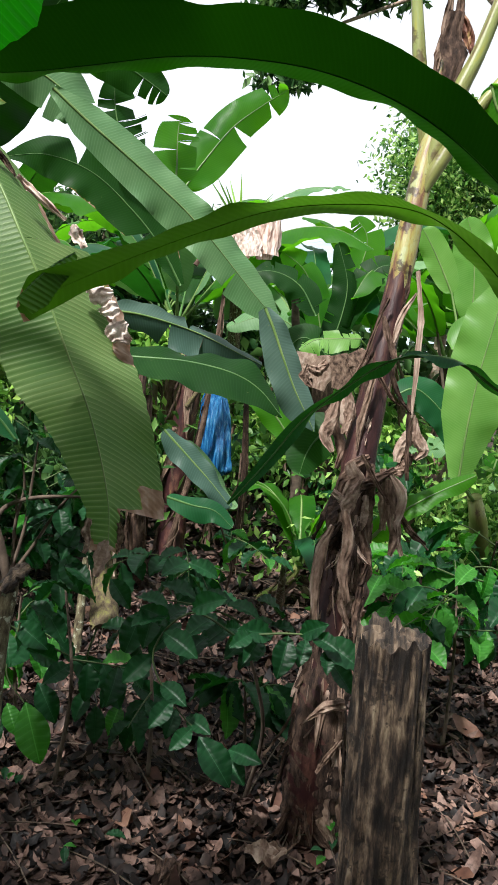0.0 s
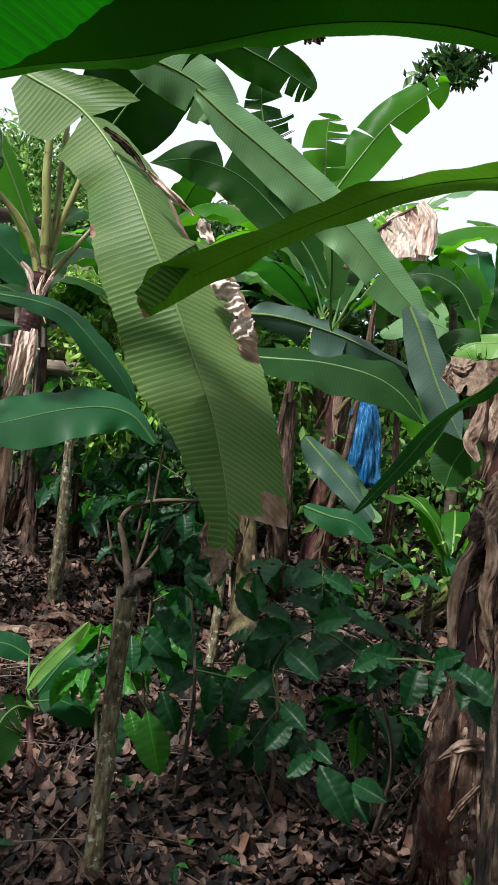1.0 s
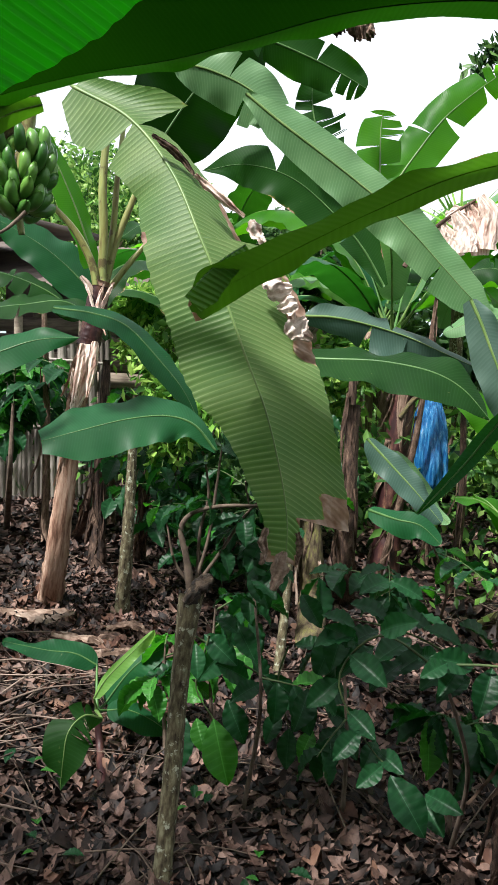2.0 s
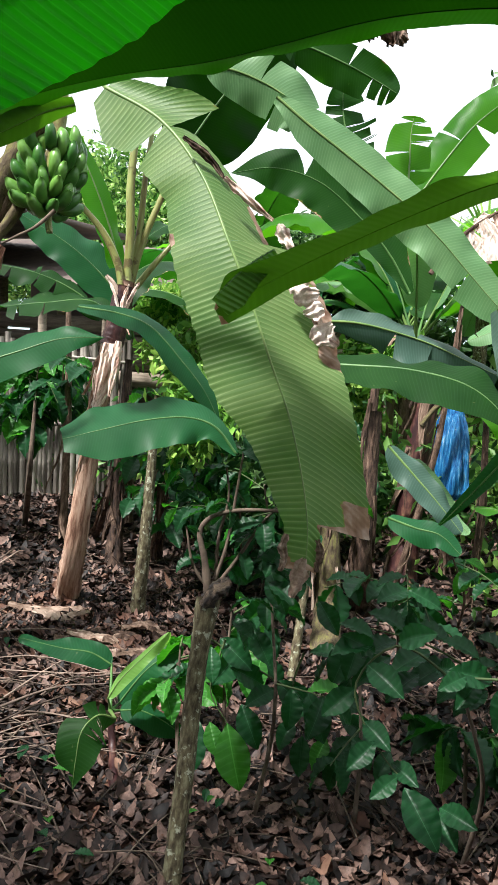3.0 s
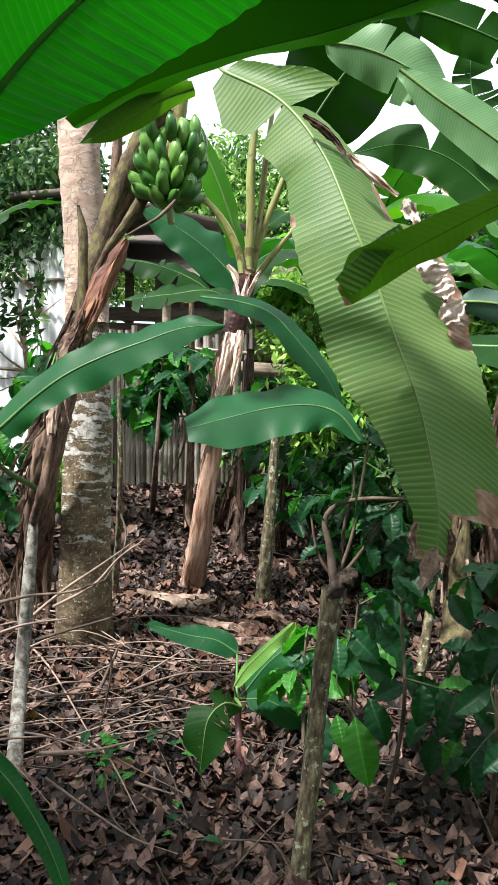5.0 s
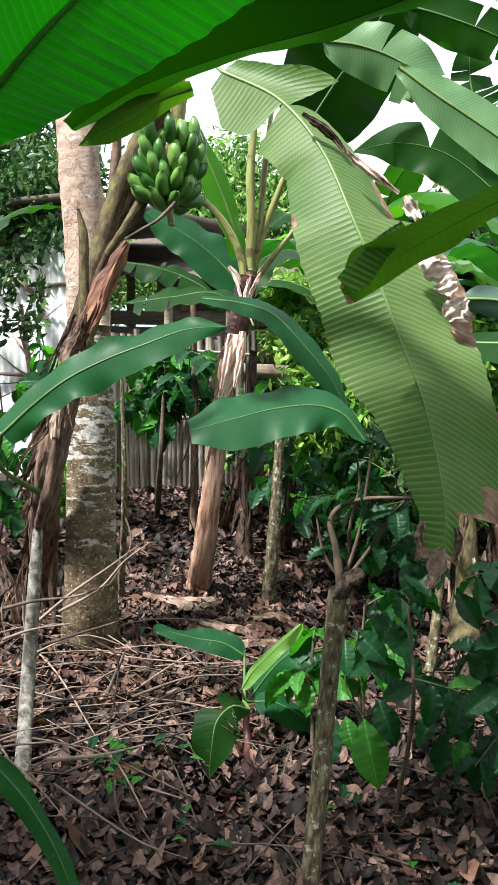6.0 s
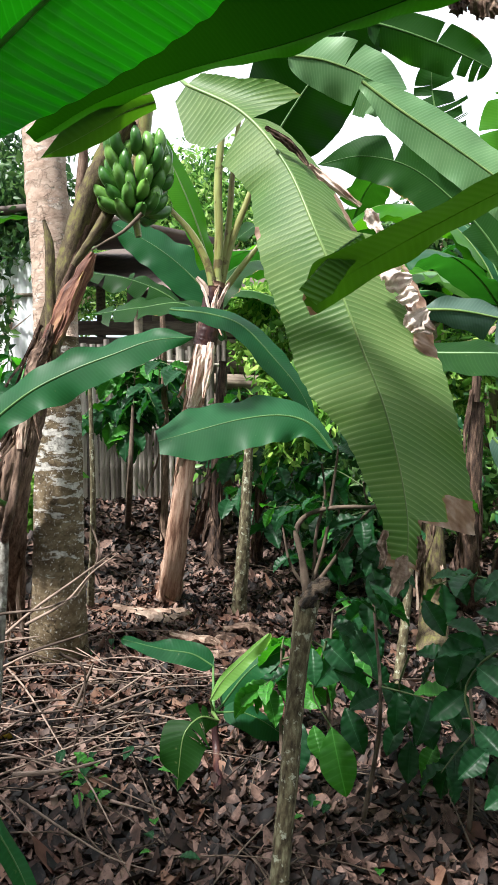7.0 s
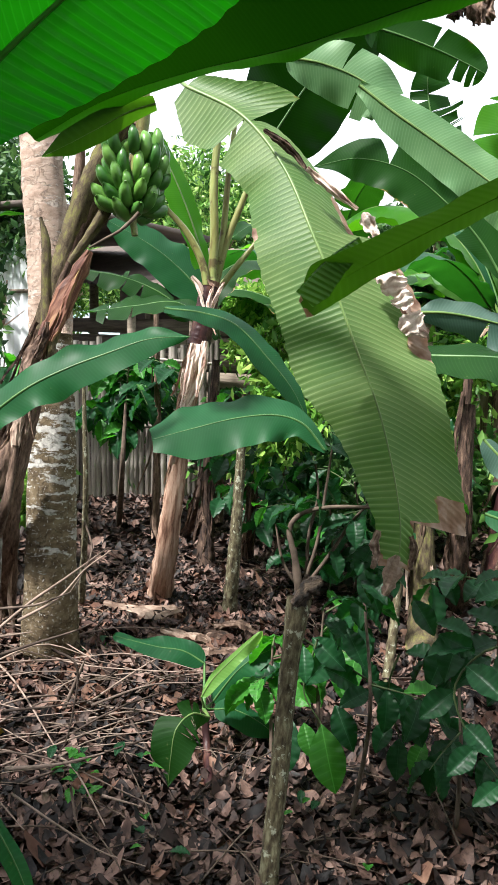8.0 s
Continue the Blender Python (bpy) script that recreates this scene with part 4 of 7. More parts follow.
leaf(pale, [(-1.92, 3.944, 1.427), (-2.119, 3.858, 1.606), (-2.329, 3.735, 1.588), (-2.46, 3.657, 1.565), (-2.59, 3.578, 1.539)], (0.565, -0.425, 1.577), [0.05, 0.13, 0.15, 0.13, 0.0], [0.05, 0.13, 0.15, 0.13, 0.0], M_TORN, fold=(8, 8), tears=(3, 2), stalk=[PT], label="dark banana leaf spread level", seed=14)
leaf(pale, [(-1.811, 3.272, 1.56), (-1.653, 3.359, 1.542), (-1.514, 3.43, 1.488), (-1.367, 3.489, 1.331), (-1.268, 3.527, 1.204), (-1.189, 3.548, 1.052)], (0.805, -0.663, 1.304), [0.03, 0.07, 0.085, 0.085, 0.07, 0.0], [0.03, 0.07, 0.085, 0.085, 0.07, 0.0], M_LEAF, fold=(10, 10), wave=0.004, label="dark banana leaf arching downward", seed=15)
leaf(pale, [(-0.952, 3.207, 0.983), (-1.04, 3.174, 1.091), (-1.143, 3.121, 1.126), (-1.281, 3.039, 1.11), (-1.436, 2.943, 1.062), (-1.572, 2.858, 1.015)], (0.519, -0.748, 0.804), [0.02, 0.07, 0.12, 0.14, 0.135, 0.06], [0.02, 0.08, 0.13, 0.16, 0.165, 0.08], M_LEAF, fold=(12, 22), ripple=0.0002, label="smooth bluish-green banana leaf bent level", seed=16, stalk=[(-1.181, 3.499, 1.082)])
leaf(pale, [(-2.177, 4.234, 1.621), (-2.305, 4.187, 1.783), (-2.489, 4.107, 1.944), (-2.729, 3.992, 2.088)], (0.879, -0.609, 0.502), 0.15, 0.17, M_LEAF, label="broad dark leaf behind the stem", seed=17, rows=50)
leaf(pale, [(-2.143, 4.005, 1.519), (-2.291, 3.942, 1.657), (-2.49, 3.843, 1.748), (-2.712, 3.722, 1.786)], (0.809, -0.491, 1.137), 0.13, 0.13, M_TORN, tears=(3, 3), label="torn dark leaf", seed=18, rows=60)

# the plant with the peeling stem by the stump
peeling = thing("banana_plant", (0.38, 2.274, 0), "tall banana plant with a purple stem in peeling dry sheaths", "banana plant", "banana plants")
EP = [(0.38, 2.274, 0), (0.369, 2.245, 0.303), (0.385, 2.344, 0.638), (0.407, 2.434, 0.901), (0.431, 2.525, 1.176), (0.466, 2.616, 1.444), (0.511, 2.717, 1.781), (0.553, 2.815, 2.091), (0.596, 2.9, 2.317), (0.621, 2.951, 2.52)]
stem("pseudostem", peeling, EP[:7], [0.085, 0.08, 0.070, 0.058, 0.051, 0.044, 0.036], M_STEMPURPLE, rows=70, rough=0.08, label="dark purple stem")
stem("upper_stem", peeling, EP[5:], [0.02, 0.040, 0.038, 0.034, 0.03], M_STEMYELLOW, rows=50, rough=0.06, label="yellow-green upper stem blotched with brown")
stem("lower_stem", peeling, EP[:3], [0.09, 0.084, 0.077], M_STEMDRY, rows=50, rough=0.16, label="dry fibrous foot of the stem")
sheaths(peeling, EP[1:5], 0.062, 44, M_DRY, 41, length=0.24)
sheaths(peeling, EP[2:5], 0.072, 14, M_HUSK, 44, length=0.16)
sheaths(peeling, EP[:3], 0.085, 16, M_STEMDRY, 42, length=0.4)
sheaths(peeling, EP[4:7], 0.050, 3, M_DRY, 43, length=0.22)
for i, (st, w, mt) in enumerate((
        ([(0.563, 2.849, 2.118), (0.542, 2.872, 2.288), (0.513, 2.894, 2.457), (0.488, 2.916, 2.627), (0.458, 2.943, 2.835)], 0.026, M_STEMGREEN), ([(0.556, 2.799, 2.052), (0.594, 2.821, 2.187), (0.643, 2.849, 2.361), (0.703, 2.875, 2.517), (0.774, 2.913, 2.75)], 0.03, M_STEMGREEN),
        ([(0.552, 2.773, 2.01), (0.593, 2.789, 2.108), (0.656, 2.811, 2.225), (0.718, 2.829, 2.324), (0.834, 2.86, 2.484)], 0.026, M_STEMGREEN))):
    stem("leaf_stalk", peeling, st, [w * 0.5, w, w * 0.95, w * 0.8, w * 0.7], mt, rows=26, sides=12, rough=0.03, label="pale green leaf stalk")
strip("dry_leaf", peeling, [(0.553, 2.616, 1.757), (0.576, 2.598, 1.617), (0.579, 2.575, 1.456), (0.577, 2.552, 1.296)], (-0.123, -0.992, -0.01), 0.022, M_DRY, crumple=0.003, seed=2, label="thin dry hanging stalk")
def husk(q, w, taper, seed, mat=None, label=""):
    strip("dry_sheath", peeling, q, (0.174, -0.976, 0.306), w, mat or M_HUSK, crumple=0.0045, seed=seed, rows=12, cols=7, smooth=False, cupped=70, taper=taper, label=label)


husk([(0.582, 2.504, 1.31), (0.576, 2.495, 1.248), (0.553, 2.487, 1.202), (0.545, 2.48, 1.158)], 0.06, (0.1, 0.9, 1.0, 0.5), 220, label="folded pale brown dry sheath")
husk([(0.587, 2.493, 1.302), (0.6, 2.486, 1.243), (0.622, 2.482, 1.201), (0.595, 2.476, 1.173)], 0.05, (0.1, 0.9, 1.0, 0.3), 221)
husk([(0.555, 2.48, 1.371), (0.564, 2.467, 1.268), (0.57, 2.453, 1.165), (0.576, 2.445, 1.11)], 0.018, (0.5, 1.0, 1.0, 0.7), 222)
husk([(0.586, 2.487, 1.188), (0.559, 2.479, 1.142), (0.549, 2.474, 1.115)], 0.05, (0.8, 1.0, 0.6), 223)
husk([(0.456, 2.536, 1.605), (0.48, 2.529, 1.537), (0.505, 2.521, 1.469), (0.496, 2.508, 1.381)], 0.03, (0.8, 1.0, 0.6, 0.2), 224)
husk([(0.446, 2.502, 1.438), (0.476, 2.499, 1.397), (0.506, 2.495, 1.356), (0.535, 2.494, 1.333)], 0.022, (0.9, 1.0, 0.6, 0.2), 225)
husk([(0.453, 2.445, 1.175), (0.413, 2.438, 1.142), (0.386, 2.429, 1.097), (0.364, 2.42, 1.043)], 0.06, (0.4, 1.0, 0.9, 0.3), 226)
husk([(0.397, 2.418, 1.153), (0.423, 2.413, 1.104), (0.407, 2.404, 1.051), (0.382, 2.396, 1.006)], 0.075, (0.5, 1.0, 1.0, 0.6), 227)
husk([(0.532, 2.427, 1.144), (0.476, 2.417, 1.108), (0.435, 2.411, 1.084), (0.392, 2.4, 1.029)], 0.05, (0.5, 1.0, 0.9, 0.5), 228)
husk([(0.427, 2.404, 1.184), (0.464, 2.399, 1.128), (0.496, 2.395, 1.08), (0.524, 2.391, 1.04)], 0.022, (0.8, 1.0, 0.7, 0.3), 229)
husk([(0.351, 2.412, 1.061), (0.38, 2.41, 1.038), (0.376, 2.403, 0.986), (0.362, 2.398, 0.959)], 0.05, (0.6, 1.0, 0.7, 0.3), 230)
husk([(0.397, 2.351, 0.965), (0.42, 2.345, 0.908), (0.42, 2.335, 0.841), (0.409, 2.321, 0.747)], 0.062, (0.5, 1.0, 1.0, 0.8), 231)
husk([(0.384, 2.352, 0.981), (0.362, 2.346, 0.945), (0.328, 2.338, 0.909), (0.312, 2.331, 0.865)], 0.04, (0.4, 1.0, 0.8, 0.2), 232)
husk([(0.447, 2.374, 0.956), (0.469, 2.367, 0.899), (0.479, 2.36, 0.84), (0.464, 2.35, 0.78)], 0.05, (0.5, 1.0, 0.8, 0.3), 233)
husk([(0.475, 2.342, 0.863), (0.46, 2.334, 0.811), (0.437, 2.328, 0.784), (0.468, 2.324, 0.736)], 0.035, (0.5, 1.0, 0.8, 0.3), 234)
husk([(0.387, 2.315, 0.861), (0.382, 2.303, 0.777), (0.368, 2.292, 0.709)], 0.03, (0.6, 1.0, 0.3), 235)
husk([(0.34, 2.318, 0.907), (0.333, 2.304, 0.806), (0.328, 2.29, 0.713)], 0.02, (0.6, 1.0, 0.3), 236)
husk([(0.427, 2.305, 0.764), (0.423, 2.295, 0.697), (0.438, 2.284, 0.615)], 0.05, (0.6, 1.0, 0.5), 237)
husk([(0.518, 2.421, 1.112), (0.54, 2.411, 1.028), (0.556, 2.4, 0.944), (0.541, 2.39, 0.883)], 0.06, (0.6, 1.0, 0.9, 0.3), 238)
husk([(0.5, 2.444, 1.141), (0.515, 2.433, 1.056), (0.515, 2.419, 0.953)], 0.05, (0.6, 1.0, 0.5), 239)
husk([(0.57, 2.428, 0.992), (0.606, 2.425, 0.952), (0.652, 2.424, 0.922)], 0.03, (0.6, 1.0, 0.4), 240)
husk([(0.341, 2.502, 1.349), (0.331, 2.491, 1.278), (0.315, 2.482, 1.224), (0.341, 2.477, 1.173)], 0.06, (0.4, 1.0, 0.9, 0.4), 241)
husk([(0.371, 2.507, 1.369), (0.385, 2.498, 1.3), (0.371, 2.487, 1.229)], 0.05, (0.4, 1.0, 0.6), 242)
husk([(0.296, 2.513, 1.45), (0.272, 2.507, 1.422), (0.241, 2.506, 1.428)], 0.05, (0.6, 1.0, 0.5), 243)
husk([(0.235, 2.506, 1.436), (0.23, 2.501, 1.4), (0.254, 2.498, 1.368)], 0.04, (0.6, 1.0, 0.5), 244)
husk([(0.433, 2.08, 0.536), (0.385, 2.075, 0.524), (0.348, 2.069, 0.501), (0.313, 2.062, 0.471)], 0.045, (0.9, 1.0, 0.4, 0.1), 245)
husk([(0.431, 2.067, 0.443), (0.391, 2.055, 0.379), (0.371, 2.049, 0.346)], 0.02, (0.6, 1.0, 0.5), 246)
husk([(0.472, 2.597, 1.664), (0.441, 2.582, 1.578), (0.415, 2.566, 1.477), (0.367, 2.547, 1.366)], 0.016, (1, 1, 0.8, 0.5), 260, label="pale thin dry leaf stalk")
husk([(0.559, 2.627, 1.688), (0.524, 2.615, 1.621), (0.505, 2.602, 1.539), (0.485, 2.587, 1.447)], 0.03, (0.3, 1, 0.9, 0.3), 261, label="peeling pinkish sheath")
husk([(0.535, 2.668, 1.778), (0.533, 2.655, 1.687), (0.511, 2.643, 1.612)], 0.02, (0.5, 1, 0.4), 262)
husk([(0.481, 2.489, 1.468), (0.509, 2.481, 1.401), (0.542, 2.476, 1.344), (0.566, 2.473, 1.311)], 0.02, (0.6, 1, 0.8, 0.3), 263)
husk([(0.448, 2.506, 1.464), (0.436, 2.49, 1.359), (0.419, 2.476, 1.27), (0.413, 2.464, 1.183)], 0.03, (0.6, 1, 1, 0.3), 264, M_STEMDRY)
husk([(0.347, 2.663, 1.338), (0.335, 2.651, 1.262), (0.378, 2.642, 1.172), (0.363, 2.63, 1.096)], 0.06, (0.4, 1, 0.8, 0.3), 265)
husk([(0.377, 2.648, 1.36), (0.375, 2.636, 1.277), (0.401, 2.627, 1.196)], 0.05, (0.4, 1, 0.4), 266)
husk([(0.43, 2.374, 1.111), (0.403, 2.362, 1.042), (0.396, 2.352, 0.974)], 0.055, (0.3, 1, 0.7), 267)
husk([(0.516, 2.424, 1.138), (0.566, 2.418, 1.065), (0.549, 2.404, 0.978), (0.579, 2.394, 0.886)], 0.05, (0.5, 1, 0.8, 0.4), 268)
husk([(0.465, 2.441, 1.138), (0.527, 2.433, 1.049), (0.605, 2.426, 0.961), (0.659, 2.423, 0.905)], 0.02, (0.6, 1, 0.8, 0.4), 269)
husk([(0.387, 2.269, 1.035), (0.409, 2.258, 0.947), (0.397, 2.246, 0.865), (0.418, 2.235, 0.778)], 0.05, (0.5, 1, 1, 0.5), 270)
husk([(0.451, 2.215, 0.831), (0.447, 2.203, 0.751), (0.448, 2.192, 0.671)], 0.04, (0.5, 1, 0.3), 271)
husk([(0.355, 2.26, 0.991), (0.329, 2.246, 0.9), (0.325, 2.228, 0.778), (0.338, 2.216, 0.682)], 0.05, (0.4, 1, 0.8, 0.3), 272)
strip("dry_leaf", peeling, [(0.616, 2.897, 2.645), (0.606, 2.883, 2.55), (0.623, 2.874, 2.476), (0.605, 2.859, 2.38)], (-0.115, -0.936, -0.332), 0.09, M_STEMDRY, crumple=0.007, seed=15, label="brown withered leaf base")
strip("dry_leaf", peeling, [(0.615, 3.109, 2.785), (0.611, 3.092, 2.663), (0.59, 3.074, 2.549), (0.586, 3.062, 2.468)], (-0.115, -0.936, -0.332), 0.05, M_STEMDRY, crumple=0.008, seed=720, rows=14, cols=8, smooth=False, cupped=60, taper=(0.5, 1.0, 0.8, 0.2))
strip("dry_leaf", peeling, [(0.646, 3.103, 2.727), (0.686, 3.095, 2.649), (0.71, 3.086, 2.57)], (-0.115, -0.936, -0.332), 0.06, M_RUST, crumple=0.008, seed=721, rows=14, cols=8, smooth=False, cupped=60, taper=(0.5, 1.0, 0.8, 0.2))
strip("dry_leaf", peeling, [(0.607, 3.086, 2.622), (0.642, 3.074, 2.523), (0.661, 3.065, 2.448)], (-0.115, -0.936, -0.332), 0.045, M_STEMDRY, crumple=0.008, seed=722, rows=14, cols=8, smooth=False, cupped=60, taper=(0.5, 1.0, 0.8, 0.2))
strip("dry_leaf", peeling, [(0.652, 3.112, 2.788), (0.65, 3.098, 2.686), (0.634, 3.085, 2.604)], (-0.115, -0.936, -0.332), 0.05, M_STEMDRY, crumple=0.008, seed=723, rows=14, cols=8, smooth=False, cupped=60, taper=(0.5, 1.0, 0.8, 0.2))
leaf(peeling, [(0.49, 2.54, 0.892), (0.565, 2.556, 0.971), (0.667, 2.574, 1.044), (0.815, 2.597, 1.126)], (-0.15, -0.87, 0.789), 0.045, 0.045, M_BRIGHT, fold=(15, 15), stalk=[(0.464, 2.481, 0.848)], label="slim green sucker leaf", seed=19, rows=60)
leaf(peeling, [(0.794, 3.036, 2.82), (0.907, 3.052, 2.87), (1.091, 3.056, 2.807), (1.311, 3.042, 2.591)], (0, 0, 1), 0.2, 0.2, M_LEAF, seed=20, label="green leaf above the stem", rows=60)
leaf(peeling, [(0.744, 2.821, 2.395), (0.77, 2.813, 2.323), (0.814, 2.806, 2.253), (0.883, 2.794, 2.129)], (-0.175, -0.948, -0.267), 0.06, 0.06, M_BRIGHT, seed=22, rows=40)

# the bagged plant and its neighbours in the middle distance
bagged = thing("banana_plant", (-0.577, 5.059, 0), "banana plant with a bagged fruit bunch and pale leaves", "banana plant", "banana plants")
BP = [(-0.577, 5.059, 0), (-0.588, 5.173, 0.379), (-0.577, 5.237, 0.834), (-0.539, 5.294, 1.216), (-0.497, 5.329, 1.447)]
stem("pseudostem", bagged, BP, [0.1, 0.09, 0.08, 0.07, 0.06], M_STEMPURPLE, label="dark brown stem")
sheaths(bagged, BP, 0.09, 10, M_STEMDRY, 51, length=0.4)
stem("fruit_stalk", bagged, [(-0.557, 5.16, 0.996), (-0.476, 5.183, 1.115), (-0.394, 5.195, 1.159), (-0.379, 5.186, 1.086)], [0.018, 0.015, 0.011], M_MOSS)
leaf(bagged, [(-0.65, 3.343, 1.556), (-0.533, 3.391, 1.555), (-0.403, 3.442, 1.532), (-0.248, 3.5, 1.488), (-0.113, 3.548, 1.432), (0.021, 3.596, 1.375)], (0.222, -0.775, 1.083), [0.03, 0.07, 0.08, 0.08, 0.08, 0.07], [0.05, 0.10, 0.12, 0.12, 0.11, 0.08], M_GREY, fold=(5, 60), tears=(1, 2), label="grey-green folded banana leaf", seed=23)
leaf(bagged, [(0.056, 2.964, 1.612), (0.097, 2.955, 1.533), (0.141, 2.945, 1.434), (0.193, 2.933, 1.325), (0.239, 2.925, 1.246), (0.279, 2.919, 1.177)], (0.24, -0.998, 0.34), [0.03, 0.055, 0.065, 0.065, 0.05, 0.0], [0.03, 0.06, 0.08, 0.08, 0.06, 0.0], M_GREY, fold=(20, 30), label="grey-green hanging leaf", seed=24)
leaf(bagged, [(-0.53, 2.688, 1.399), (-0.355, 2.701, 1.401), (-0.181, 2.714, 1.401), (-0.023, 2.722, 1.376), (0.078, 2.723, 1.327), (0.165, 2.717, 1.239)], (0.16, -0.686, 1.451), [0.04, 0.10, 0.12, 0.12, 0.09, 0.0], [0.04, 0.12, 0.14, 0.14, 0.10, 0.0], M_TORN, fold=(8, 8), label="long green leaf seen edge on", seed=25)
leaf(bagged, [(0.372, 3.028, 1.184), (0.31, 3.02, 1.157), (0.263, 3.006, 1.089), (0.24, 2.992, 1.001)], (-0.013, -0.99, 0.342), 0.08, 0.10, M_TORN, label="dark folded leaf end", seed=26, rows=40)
leaf(bagged, [(0.201, 3.401, 1.05), (0.117, 3.411, 1.164), (0.022, 3.417, 1.252), (-0.054, 3.415, 1.282)], (0.056, -0.994, 0.499), 0.06, 0.06, M_BRIGHT, label="small bright leaf", seed=27, rows=40)
leaf(bagged, [(-0.399, 3.559, 1.046), (-0.285, 3.553, 0.941), (-0.171, 3.546, 0.835), (-0.056, 3.538, 0.717)], (0.134, -0.975, 0.877), 0.06, 0.07, M_GREY, seed=28, rows=50, label="lance-shaped green leaf")
leaf(bagged, [(-0.322, 3.757, 0.976), (-0.214, 3.748, 0.85), (-0.135, 3.739, 0.748), (-0.046, 3.735, 0.675)], (0.119, -0.975, 0.89), 0.05, 0.06, M_PALE, seed=29, rows=50)
leaf(bagged, [(-0.304, 3.229, 0.807), (-0.195, 3.233, 0.781), (-0.099, 3.238, 0.766), (-0.017, 3.235, 0.703)], (0.129, -0.966, 0.826), 0.05, 0.06, M_LEAF, seed=30, rows=50)
# hanging pale leaf with veins, and the torn leaf above it
leaf(bagged, [(-0.856, 3.161, 2.386), (-0.734, 3.198, 2.29), (-0.602, 3.238, 2.194), (-0.448, 3.286, 2.079), (-0.326, 3.322, 1.982), (-0.212, 3.353, 1.874), (-0.109, 3.381, 1.765), (-0.005, 3.408, 1.656), (0.12, 3.442, 1.538)], (0.236, -0.953, 0.161),
     [0.02, 0.09, 0.10, 0.10, 0.10, 0.10, 0.09, 0.08, 0.0], [0.03, 0.10, 0.12, 0.14, 0.14, 0.13, 0.11, 0.08, 0.0], M_PALE, fold=(22, 14), rib=0.006, rows=200, tears=(0, 2), label="long pale banana leaf hanging across the view", seed=31)
leaf(bagged, [(-1.143, 3.115, 2.509), (-1.019, 3.163, 2.487), (-0.89, 3.209, 2.433), (-0.8, 3.236, 2.364), (-0.726, 3.252, 2.262)], (0.37, -0.883, 0.012), 0.13, 0.15, M_PALE, fold=(10, 10), tears=(2, 3), label="pale torn banana leaf", seed=32, rows=80)
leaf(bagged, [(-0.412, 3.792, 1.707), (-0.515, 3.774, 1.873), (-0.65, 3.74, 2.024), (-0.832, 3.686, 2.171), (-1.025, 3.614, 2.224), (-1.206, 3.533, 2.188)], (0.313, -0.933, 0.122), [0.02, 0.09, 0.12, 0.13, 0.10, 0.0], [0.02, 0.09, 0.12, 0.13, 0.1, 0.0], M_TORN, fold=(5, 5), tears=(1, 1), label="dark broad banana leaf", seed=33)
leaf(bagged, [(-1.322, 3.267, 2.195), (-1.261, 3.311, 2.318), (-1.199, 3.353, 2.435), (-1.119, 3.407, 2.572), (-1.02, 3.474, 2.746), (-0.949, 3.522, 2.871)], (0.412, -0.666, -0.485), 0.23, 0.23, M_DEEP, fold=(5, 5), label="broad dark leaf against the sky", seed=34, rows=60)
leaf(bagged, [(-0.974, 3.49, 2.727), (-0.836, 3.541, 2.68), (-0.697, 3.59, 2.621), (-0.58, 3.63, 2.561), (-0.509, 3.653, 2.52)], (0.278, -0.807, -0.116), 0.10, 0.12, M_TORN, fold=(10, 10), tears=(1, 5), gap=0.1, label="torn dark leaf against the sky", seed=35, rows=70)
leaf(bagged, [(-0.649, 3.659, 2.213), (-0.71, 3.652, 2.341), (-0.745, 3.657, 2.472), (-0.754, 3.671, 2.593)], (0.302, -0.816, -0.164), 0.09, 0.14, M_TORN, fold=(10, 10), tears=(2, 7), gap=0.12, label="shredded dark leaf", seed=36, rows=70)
leaf(bagged, [(-0.518, 4.042, 2.218), (-0.524, 4.055, 2.324), (-0.532, 4.072, 2.456), (-0.529, 4.087, 2.549)], (0.213, -0.949, -0.233), 0.16, 0.14, M_BRIGHT, fold=(5, 5), tears=(2, 6), gap=0.1, label="bright ragged leaf tip", seed=37, rows=60)
leaf(bagged, [(-0.598, 4.73, 2.315), (-0.509, 4.787, 2.476), (-0.365, 4.873, 2.701), (-0.202, 4.959, 2.865), (-0.064, 5.027, 2.981)], (0.148, -0.956, -0.255), 0.15, 0.16, M_BRIGHT, fold=(8, 8), tears=(3, 2), label="upright bright leaf against the sky", seed=38, rows=70)
stem("dry_stalk", bagged, [(-0.463, 4.499, 1.861), (-0.377, 4.553, 2.015), (-0.234, 4.628, 2.155), (-0.101, 4.691, 2.251)], [0.014, 0.012, 0.006], M_STEMDRY, rows=16, sides=7)
for i, q in enumerate(([(-0.351, 4.512, 2.032), (-0.316, 4.513, 1.951), (-0.261, 4.525, 1.888)], [(-0.299, 4.594, 2.093), (-0.25, 4.6, 2.005), (-0.208, 4.603, 1.917)], [(-0.227, 4.575, 2.147), (-0.168, 4.583, 2.046), (-0.148, 4.575, 1.944)], [(-0.168, 4.66, 2.209), (-0.111, 4.666, 2.101), (-0.089, 4.651, 1.937)], [(-0.113, 4.665, 2.247), (-0.057, 4.671, 2.145), (-0.053, 4.647, 1.966)], [(-0.281, 4.66, 2.132), (-0.212, 4.689, 2.15), (-0.121, 4.715, 2.093)])):
    strip("dry_leaf", bagged, q, (0.423, -0.983, 0.062), 0.13, M_PAPER, crumple=0.006, seed=121 + i, rows=12, cols=9, smooth=False, taper=(0.5, 1.0, 0.9), cupped=40, label="folded dry brown leaf" if i == 0 else "")
